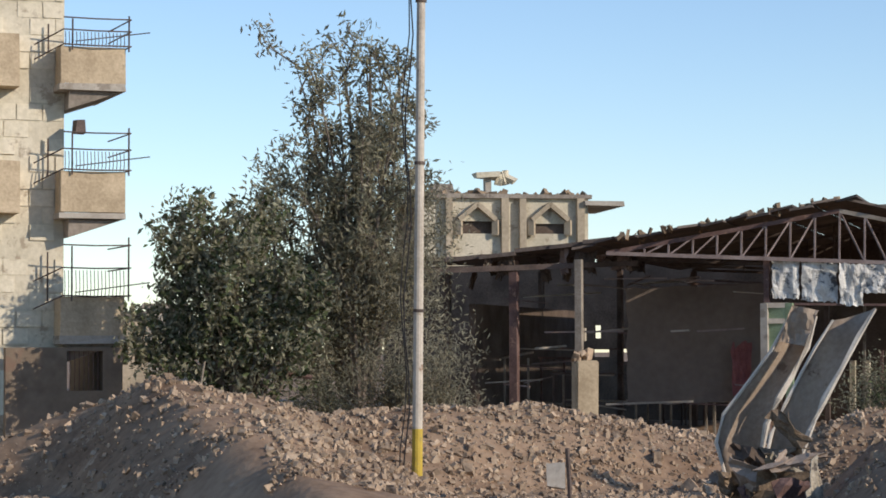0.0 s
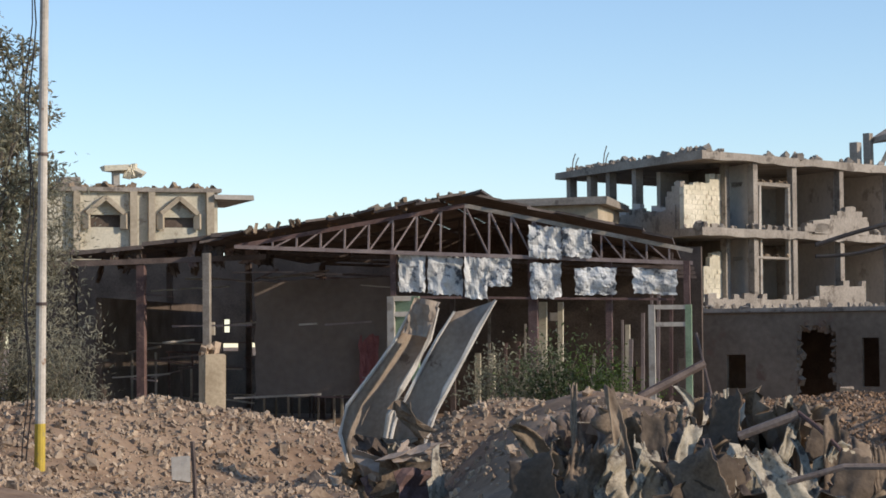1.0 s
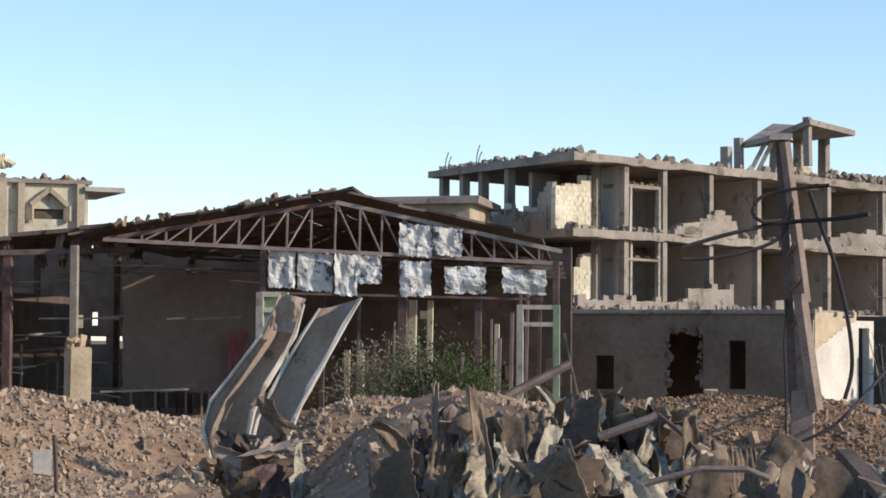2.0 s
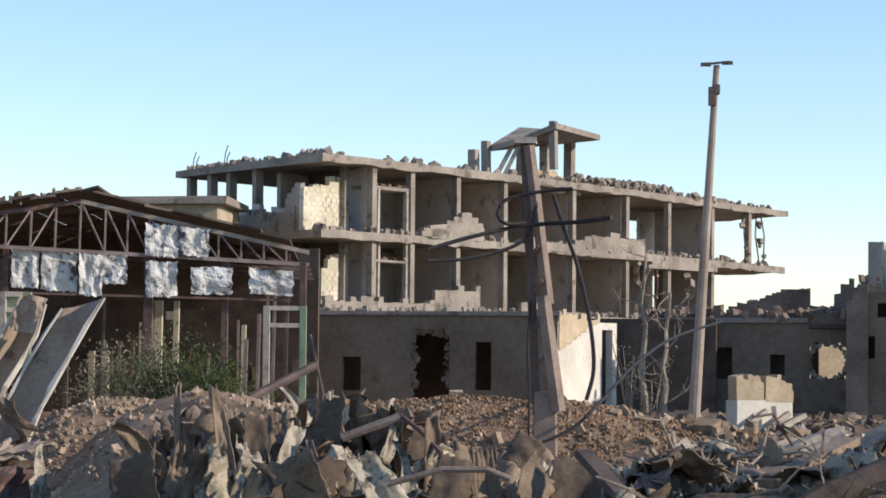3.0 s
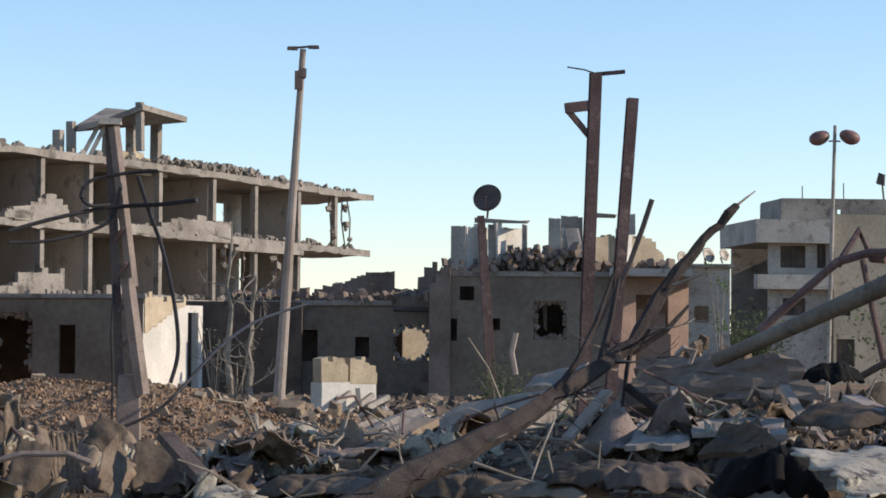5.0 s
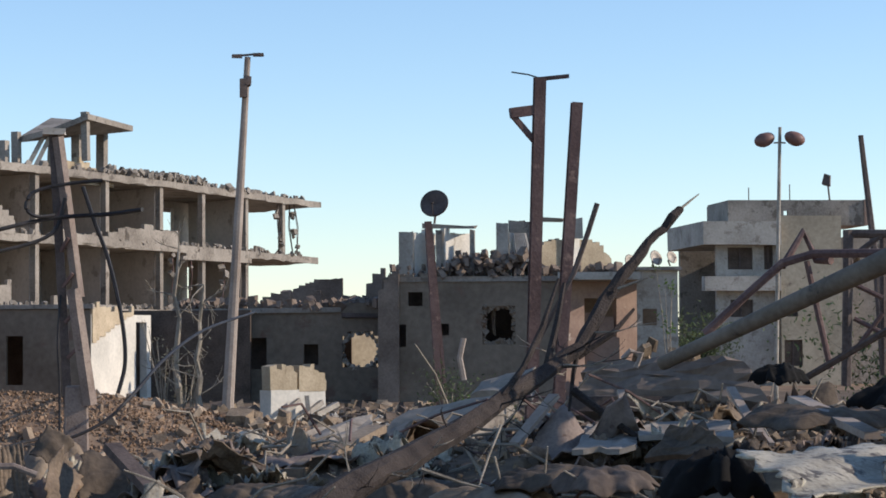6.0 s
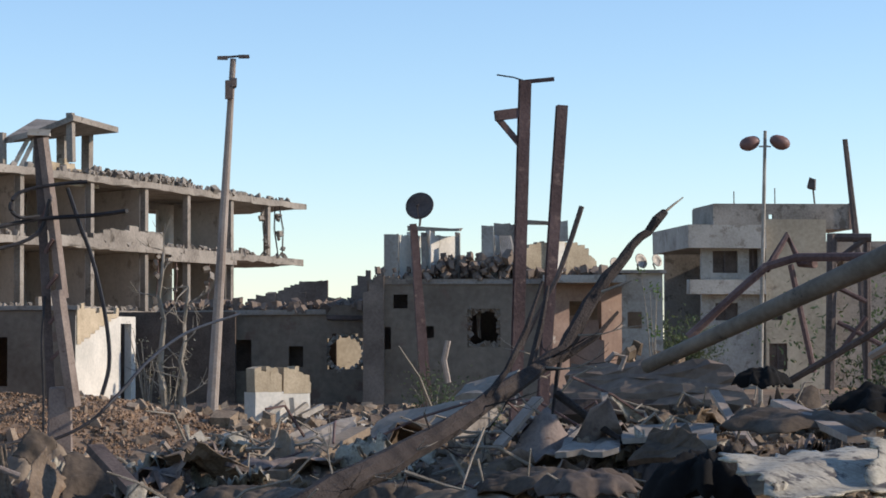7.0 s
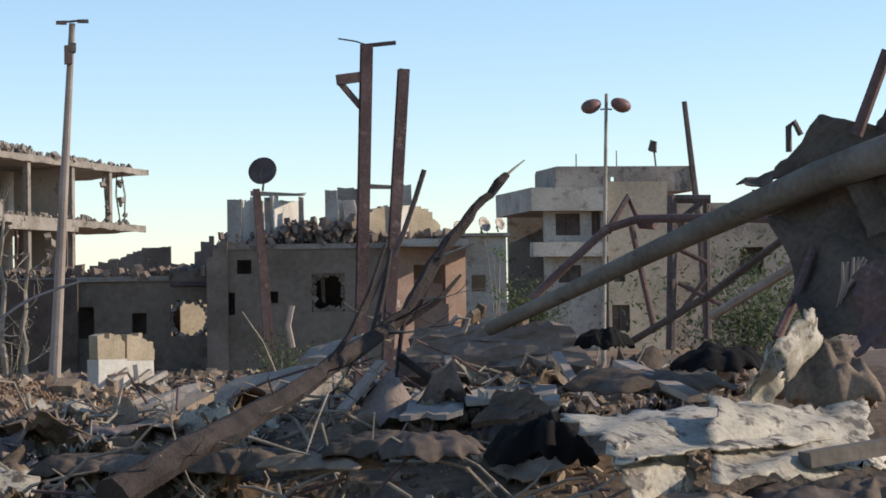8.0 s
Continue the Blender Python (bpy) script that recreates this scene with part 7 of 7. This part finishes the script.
def slab_piece(name, corners, thick, material, label, cat="slab", jag=0.03, sub=5, seed=0):
    """A broken plate through four corners, uneven, with real thickness."""
    a, b, c, d = [Vector(p) for p in corners]
    rr = random.Random(seed)
    bm = bmesh.new()
    grid = []
    n = (b - a).cross(d - a).normalized()
    if n.z < 0:
        n = -n
    for j in range(sub + 1):
        row = []
        for i in range(sub + 1):
            u, v = i / sub, j / sub
            p = a.lerp(b, u).lerp(d.lerp(c, u), v) + Vector((rr.uniform(-1, 1), rr.uniform(-1, 1), rr.uniform(-1, 1))) * jag
            row.append(p)
        grid.append(row)
    t = [[bm.verts.new(p) for p in r] for r in grid]
    o = [[bm.verts.new(p - n * thick) for p in r] for r in grid]
    for j in range(sub):
        for i in range(sub):
            bm.faces.new((t[j][i], t[j][i + 1], t[j + 1][i + 1], t[j + 1][i]))
            bm.faces.new((o[j][i], o[j + 1][i], o[j + 1][i + 1], o[j][i + 1]))
    for i in range(sub):
        bm.faces.new((t[0][i], o[0][i], o[0][i + 1], t[0][i + 1]))
        bm.faces.new((t[sub][i], t[sub][i + 1], o[sub][i + 1], o[sub][i]))
        bm.faces.new((t[i][0], t[i + 1][0], o[i + 1][0], o[i][0]))
        bm.faces.new((t[i][sub], o[i][sub], o[i + 1][sub], t[i + 1][sub]))
    return solo(name, bm, material, label, cat)


slab_piece("fallen_slab", ((2.65, 24.35, 1.31), (3.8, 23.69, 1.56), (4.32, 24.22, 2.0), (3.33, 24.97, 1.79)), 0.22, CONCRETE, "large smooth grey fallen concrete slab on edge", seed=1, jag=0.02)
slab_piece("fallen_slab", ((4.27, 26.66, 1.94), (4.85, 26.05, 2.01), (5.01, 26.53, 2.23), (4.61, 27.11, 2.11)), 0.16, CONCRETE, "grey fallen concrete slab leaning on another", seed=2, jag=0.025)
slab_piece("fallen_slab", ((2.16, 24.92, 1.33), (3.03, 25.84, 1.56), (3.17, 26.83, 1.69), (2.25, 25.91, 1.53)), 0.15, CONCRETE, "broken concrete slab in the rubble", seed=3)
slab_piece("fallen_slab", ((4.22, 20.37, 1.59), (4.74, 20.26, 1.61), (5.31, 22.38, 1.75), (4.8, 22.5, 1.74)), 0.05, CONCRETE, "pale flat broken slab", seed=4)
slab_piece("fallen_slab", ((4.88, 20.64, 1.67), (5.64, 20.24, 1.7), (6.16, 22.38, 1.76), (5.39, 22.57, 1.75)), 0.05, CONCRETE, "pale flat broken slab", seed=5)
bm = bmesh.new()
beam(bm, (5.01, 24.5, 1.87), (7.2, 24.48, 1.85), 0.25, 0.16)
solo("fallen_beam", bm, DARK_STEEL, "long dark fallen steel beam", "beam")
slab_piece("fallen_slab", ((5.12, 24.78, 1.88), (7.03, 23.79, 1.88), (6.89, 24.25, 2.34), (5.35, 25.14, 2.31)), 0.5, BROWN_WALL, "broad dark broken masonry slab on edge", "slab", 0.04, 9, 6)
slab_piece("fallen_slab", ((4.56, 19.07, 1.59), (5.17, 18.6, 1.64), (5.04, 18.95, 1.87), (4.84, 19.21, 1.84)), 0.06, WRECK, "dark torn board with a ragged top", "slab", 0.03, 6, 9)
slab_piece("fallen_slab", ((1.82, 22.92, 1.35), (2.09, 22.59, 1.36), (2.05, 22.8, 1.69), (1.9, 23.11, 1.72)), 0.05, GIRDER, "small brown upright plate in the rubble", "slab", 0.02, 4, 10)
for p, q, w in (((3.92, 21.65, 1.58), (4.39, 22.08, 2.02), 0.12), ((6.16, 22.18, 2.07), (6.14, 21.15, 1.67), 0.09), ((6.23, 21.75, 1.82), (6.26, 21.11, 1.57), 0.05), ((5.12, 22.44, 2.05), (5.11, 22.03, 1.71), 0.07)):
    bm = bmesh.new()
    beam(bm, p, q, w, 0.04)
    solo("batten", bm, PALE_POLE, "pale splintered batten leaning in the rubble", "batten", "leaning battens")

# sheets and torn metal at the near end
def big_sheet(name, corners, material, label, nx=14, ny=10, amp=0.12, seed=1, fold=0.3, tear=0.05, ribs=0):
    a, b, d = [Vector(p) for p in corners]
    bm = bmesh.new()
    crumpled(bm, a, b - a, d - a, nx, ny, amp, seed, fold, tear, 0.015, ribs)
    return solo(name, bm, material, label, "metal sheet", smooth=material is TIN)


big_sheet("crumpled_sheet", ((4.19, 14.94, 1.83), (6.02, 16.25, 1.83), (4.28, 13.67, 1.63)), TIN, "large bright crumpled tin sheet draped over rubble", 34, 20, 0.05, 21, 0.4, 0.03)
big_sheet("crumpled_sheet", ((5.26, 15.03, 1.88), (6.78, 15.95, 1.83), (4.9, 13.78, 1.46)), TIN, "crumpled tin sheet hanging in folds", 24, 18, 0.06, 22, 0.5, 0.04)
big_sheet("crumpled_sheet", ((4.27, 13.98, 1.68), (4.89, 14.52, 1.65), (4.34, 13.65, 1.38)), TIN, "pale tin sheet that hangs to the ground", 20, 16, 0.05, 33, 0.5, 0.06)
curled_sheet((6.23, 16.81, 1.8), (6.48, 16.93, 2.16), 0.4, 0.9, TIN, "bright curled tin sheet standing on edge", 23, fan=0.8, dent=0.035, az=140)
curled_sheet((6.42, 16.64, 2.06), (6.84, 16.9, 2.37), 0.36, -1.1, TIN, "bright curled tin sheet bent over", 24, fan=0.9, dent=0.035, az=140)
drape("arched_sheet", (7.04, 17.47, 2.23), 0.44, 0.55, 0.42, TIN_DARK, "grey domed metal sheet", 35, 0.2, 0.05)
drape("charred_sheeting", (4.28, 15.63, 1.83), 0.36, 0.36, 0.3, CHAR, "soot-black sheeting slumped over rubble", 25, 0.2, 0.06)
drape("charred_sheeting", (6.55, 18.5, 2.2), 0.4, 0.34, 0.17, CHAR, "soot-black bundle of sheeting", 26, 0.5, 0.06)
drape("charred_sheeting", (6.61, 22.05, 2.31), 0.26, 0.24, 0.15, CHAR, "small soot-black bundle of sheeting", 27, 0.3, 0.06)
big_sheet("roof_wreck", ((8.03, 21.05, 3.76), (8.44, 20.89, 4.31), (8.34, 20.39, 3.61)), WRECK, "dark peaked piece of torn roofing", 10, 8, 0.06, 28, 0.1, 0.02)
big_sheet("roof_wreck", ((8.39, 20.37, 3.82), (8.8, 20.2, 4.34), (8.47, 19.8, 3.12)), WRECK, "dark torn roofing standing on end", 10, 8, 0.1, 29, 0.3, 0.03)
big_sheet("roof_wreck", ((8.03, 21.37, 3.5), (9.15, 20.05, 3.8), (7.76, 19.55, 2.22)), WRECK, "large dark wall of torn roofing", 16, 14, 0.14, 30, 0.4, 0.04)
big_sheet("roof_wreck", ((8.06, 19.21, 2.76), (8.56, 18.78, 3.09), (7.94, 18.83, 2.03)), RUST, "dark rusty sheet at the wreck", 10, 10, 0.1, 31, 0.3)
big_sheet("roof_wreck", ((7.87, 21.64, 3.72), (8.36, 21.46, 3.85), (7.82, 21.02, 3.65)), WRECK, "thin torn strip of roofing", 8, 4, 0.05, 32, 0.3, 0.05)
for pts, r, mt in ((((8.51, 25.65, 3.78), (8.5, 25.65, 3.04), (8.47, 25.66, 2.0)), 0.06, DARK_STEEL), (((6.68, 25.14, 2.6), (7.11, 25.03, 3.01), (7.51, 24.91, 3.38), (7.84, 24.81, 3.48), (8.45, 24.09, 3.46), (8.9, 23.39, 3.42)), 0.05, RUST), (((7.51, 24.91, 3.34), (7.79, 25.04, 3.73), (7.93, 24.99, 3.41), (8.02, 24.76, 3.4)), 0.045, RUST), (((7.77, 24.84, 3.4), (7.89, 24.8, 2.77), (8.0, 24.76, 2.21)), 0.035, RUST)) + (
                   (((8.51, 25.65, 3.74), (8.93, 25.51, 3.73)), 0.05, DARK_STEEL), (((8.54, 25.64, 3.46), (8.88, 25.52, 3.73)), 0.035, DARK_STEEL), (((8.98, 25.81, 3.76), (8.97, 25.81, 2.12)), 0.045, DARK_STEEL), (((7.41, 23.9, 2.11), (8.14, 23.24, 2.64), (8.66, 22.42, 3.2)), 0.04, DARK_STEEL), (((8.57, 25.63, 3.16), (8.87, 25.53, 3.0)), 0.03, RUST), (((8.55, 25.63, 2.38), (8.87, 25.53, 2.83)), 0.03, RUST), (((8.56, 25.63, 2.77), (9.02, 25.48, 2.51)), 0.03, RUST)) + (
                   (((7.78, 22.2, 2.41), (8.04, 21.58, 2.68), (8.42, 20.9, 3.02)), 0.05, PALE_POLE), (((8.04, 20.94, 3.27), (8.25, 20.43, 2.72)), 0.03, RUST), (((8.19, 20.45, 3.04), (7.89, 20.14, 2.62), (7.61, 19.93, 2.21)), 0.05, RUST), (((8.49, 20.12, 4.07), (8.63, 20.05, 4.48), (8.76, 20.0, 4.84)), 0.06, RUST), (((8.2, 21.09, 3.98), (8.2, 21.09, 4.22), (8.25, 21.07, 4.27), (8.31, 21.05, 4.14)), 0.03, DARK_STEEL), (((6.25, 15.84, 1.4), (6.55, 15.72, 1.46), (6.92, 15.57, 1.52)), 0.06, DARK_STEEL), (((5.72, 24.35, 2.25), (5.78, 24.34, 2.4), (5.66, 24.36, 2.43), (5.58, 24.38, 2.34)), 0.03, PALE_POLE)):
    bar("bent_bar", pts, r, mt, "bent rusty steel bar in the wreckage" if mt is RUST else ("pale bent steel bar in the wreckage" if mt is PALE_POLE else "dark bent steel bar in the wreckage"), "steel bar", 7, 0.06)
rr = random.Random(64)
for i in range(9):
    p = Vector((8.13, 19.61, 2.89)) + Vector((0.028 * i + rr.gauss(0, 0.01), rr.uniform(-0.1, 0.1), rr.gauss(0, 0.03)))
    bm = bmesh.new()
    q = Vector((-0.06 - 0.012 * i, 0, -rr.uniform(0.2, 0.42)))
    tube(bm, [p, p + q * 0.5 + Vector((0.03, 0, 0)), p + q], [0.012, 0.014, 0.006], 5)
    solo("torn_strip", bm, PALE_POLE, "thin pale torn metal strip", "scrap metal", "torn strips")
# large torn roofing sheets over the mound
curled_sheet((-3.03, 22.11, 0.98), (-3.03, 22.36, 1.56), 0.3, 1.2, TIN, "pale ribbed roofing sheet torn into a fan", 201, ribs=6, fan=1.7, az=150, twist=0.7, dent=0.1, tear=0.12)
curled_sheet((-3.68, 22.31, 1.03), (-3.62, 22.58, 1.56), 0.34, -1.0, TIN_DARK, "grey ribbed roofing sheet bent upwards", 202, ribs=6, fan=1.3, az=140, twist=-0.6, dent=0.1, tear=0.12)
curled_sheet((-3.9, 23.49, 1.43), (-3.95, 23.74, 2.16), 0.07, 1.5, GIRDER, "narrow brown steel strap standing upright", 203, az=200)
curled_sheet((-3.37, 23.37, 1.27), (-3.6, 23.59, 2.13), 0.24, 2.4, GIRDER, "broad twisted brown steel strap standing upright", 204, twist=1.3, fan=0.75)
curled_sheet((-2.47, 24.09, 1.33), (-2.44, 24.34, 2.04), 0.36, 0.7, WRECK, "dark bent roofing sheet standing on edge", 205, az=200)
curled_sheet((-3.06, 23.01, 1.31), (-3.06, 23.27, 1.84), 0.3, 0.9, WRECK, "dark curled roofing sheet in the scrap", 206, az=170)
curled_sheet((-1.56, 21.36, 1.02), (-1.89, 21.58, 1.55), 0.42, 1.0, TIN, "pale dented roofing sheet lying on the scrap", 207, fan=0.8, az=150, dent=0.07)
curled_sheet((-2.34, 21.89, 0.97), (-2.54, 22.12, 1.5), 0.5, 1.4, TIN_DARK, "scorched rolled roofing sheet", 208, az=190)
curled_sheet((-1.11, 21.49, 1.07), (-0.97, 21.75, 1.54), 0.4, -1.2, WRECK, "dark curled roofing sheet in the scrap", 209, az=170)
curled_sheet((-0.71, 21.81, 1.08), (-0.8, 22.05, 1.58), 0.3, 1.3, TIN_DARK, "scorched rolled roofing sheet", 210, ribs=6, az=160)
curled_sheet((-4.01, 22.05, 0.99), (-4.12, 22.29, 1.47), 0.5, 1.2, WRECK, "dark curled roofing sheet in the scrap", 211, az=190)
curled_sheet((-2.88, 23.64, 1.35), (-2.75, 23.91, 1.74), 0.22, 1.8, TIN, "pale curled tin strip in the scrap", 212, az=150)
curled_sheet((-1.87, 24.15, 1.37), (-1.75, 24.4, 1.81), 0.16, 1.4, TIN, "pale bent tin strip standing in the scrap", 213, az=150)
curled_sheet((-1.47, 23.77, 1.36), (-1.37, 24.03, 1.7), 0.4, 1.2, WRECK, "dark domed sheet in the scrap", 214)
curled_sheet((-0.38, 21.52, 1.08), (-0.19, 22.12, 1.45), 0.4, 0.8, TIN_DARK, "scorched roofing sheet lying in the scrap", 215, az=150)
curled_sheet((-0.48, 23.51, 1.39), (-0.32, 23.77, 1.65), 0.34, -1.2, WRECK, "dark curled roofing sheet in the scrap", 216)
curled_sheet((0.08, 22.02, 1.05), (0.13, 22.52, 1.51), 0.5, 1.1, WRECK, "dark curled roofing sheet in the scrap", 217)
curled_sheet((-3.42, 22.55, 0.97), (-3.47, 22.79, 1.52), 0.4, 1.2, TIN, "pale ribbed roofing sheet torn into a fan", 218, ribs=5, fan=1.6, az=140, twist=0.8, dent=0.1, tear=0.12)
curled_sheet((-4.01, 22.15, 0.99), (-3.96, 22.66, 1.25), 0.5, 0.9, WRECK, "dark flat roofing sheet with a torn rim", 219)
curled_sheet((-3.77, 22.69, 1.01), (-3.72, 22.96, 1.51), 0.3, 1.0, TIN_DARK, "grey ribbed roofing sheet bent upwards", 220, ribs=6, az=150)
drape("slumped_sheet", (2.75, 20.11, 1.37), 0.55, 0.7, 0.154, WRECK, "dark slumped roofing sheet in the rubble", 221, 0.3, 0.08)
drape("slumped_sheet", (2.09, 20.48, 1.3), 0.5, 0.6, 0.126, TIN_DARK, "scorched slumped roofing sheet in the rubble", 222, 1.1, 0.08)
drape("slumped_sheet", (3.79, 18.82, 1.53), 0.5, 0.6, 0.14, WRECK, "dark slumped roofing sheet in the rubble", 223, 0.8, 0.08)
drape("slumped_sheet", (3.9, 17.58, 1.59), 0.4, 0.5, 0.14, SOOT_AND_SHADE, "soot-dark slumped sheet in the rubble", 224, 0.2, 0.08)
drape("slumped_sheet", (3.29, 18.91, 1.37), 0.45, 0.5, 0.098, GIRDER, "brown slumped metal sheet in the rubble", 225, 0.5, 0.08)
drape("slumped_sheet", (6.26, 19.64, 1.97), 0.7, 0.7, 0.14, WRECK, "dark slumped roofing sheet in the rubble", 226, 0.4, 0.08)
drape("slumped_sheet", (1.48, 20.94, 1.29), 0.45, 0.5, 0.126, WRECK, "dark slumped roofing sheet in the rubble", 227, 0.9, 0.08)
bm = bmesh.new()
beam(bm, (1.86, 21.91, 1.32), (2.88, 23.82, 1.65), 0.2, 0.09)
solo("fallen_beam", bm, GIRDER, "long grey-brown plank lying in the rubble", "beam")
bm = bmesh.new()
beam(bm, (6.19, 20.09, 2.02), (6.35, 18.46, 1.76), 0.17, 0.06)
solo("fallen_beam", bm, PALE_POLE, "long pale plank sloping down the rubble", "beam")
drape("slumped_sheet", (5.53, 13.98, 1.39), 0.5, 0.45, 0.14, SOOT_AND_SHADE, "soot-dark slumped sheet under the tin", 231, 0.3, 0.1)
drape("slumped_sheet", (6.01, 14.11, 1.44), 0.45, 0.4, 0.14, WRECK, "dark slumped roofing sheet under the tin", 232, 0.9, 0.1)
drape("slumped_sheet", (4.83, 13.91, 1.38), 0.4, 0.35, 0.112, GIRDER, "brown slumped metal sheet under the tin", 233, 0.2, 0.1)
bm = bmesh.new()
beam(bm, (5.69, 14.34, 1.53), (6.51, 14.54, 1.61), 0.14, 0.1)
solo("fallen_beam", bm, MAST, "grey steel beam lying in front of the tin sheets", "beam")
bush((4.63, 13.87, 1.34), 0.7, 0.4, 500, LEAF_BRIGHT, "small fresh green weeds under the sheet", 57, 0.07)
# flat dark board by the bank, stump and pegs
slab_piece("leaning_board", ((-13.15, 37.83, 0.33), (-12.85, 37.93, 0.28), (-12.91, 38.12, 0.72), (-13.23, 38.02, 0.7)), 0.05, CONCRETE_LIGHT, "small pale board leaning on the bank", "board", 0.01, 2)
bar("stake", ((-12.61, 37.48, -0.02), (-12.63, 37.48, 0.45), (-12.66, 37.47, 0.99)), 0.04, DARK_STEEL, "dark stake before the earth bank")
bar("pipe", ((-23.07, 46.69, 2.23), (-22.45, 46.99, 2.14), (-21.86, 47.26, 2.06)), 0.06, RUST, "faded reddish pipe rail behind the bank", "pipe")
bar("stake", ((-19.94, 38.19, 2.05), (-19.88, 38.22, 2.46)), 0.02, TWIG, "thin stake on the earth bank")

for pts, r, mt, lab in ((((-2.29, 23.95, 1.62), (-1.69, 24.0, 1.84)), 0.05, POST_BROWN, "weathered brown pole end in the scrap"), (((-1.69, 24.0, 1.86), (-1.47, 23.81, 1.71), (-1.24, 23.52, 1.5)), 0.025, RUST, "thin rusty rod in the scrap"), (((-1.6, 21.0, 1.33), (-1.1, 21.03, 1.47), (-0.69, 21.05, 1.47), (-0.49, 21.05, 1.39)), 0.03, POST_BROWN, "curved weathered pipe in the scrap"),
                        (((-6.06, 44.59, 1.52), (-4.93, 45.73, 2.15)), 0.09, DARK_STEEL, "dark plank leaning by the gate frame"), (((-6.46, 58.64, 2.8), (-5.96, 57.69, 1.06)), 0.04, DARK_STEEL, "thin dark bar leaning by the gate frame"), (((-0.85, 40.01, 0.94), (-1.99, 37.97, 0.74), (-3.09, 35.88, 0.91)), 0.03, WIRE, "slack black cable on the bank")):
    bar("bent_bar", pts, r, mt, lab, "bar", 7, 0.05)
bm = bmesh.new()
beam(bm, (0.17, 22.02, 1.59), (0.66, 21.01, 1.09), 0.16, 0.08)
solo("steel_beam", bm, DARK_STEEL, "dark painted steel beam lying in the scrap", "beam")
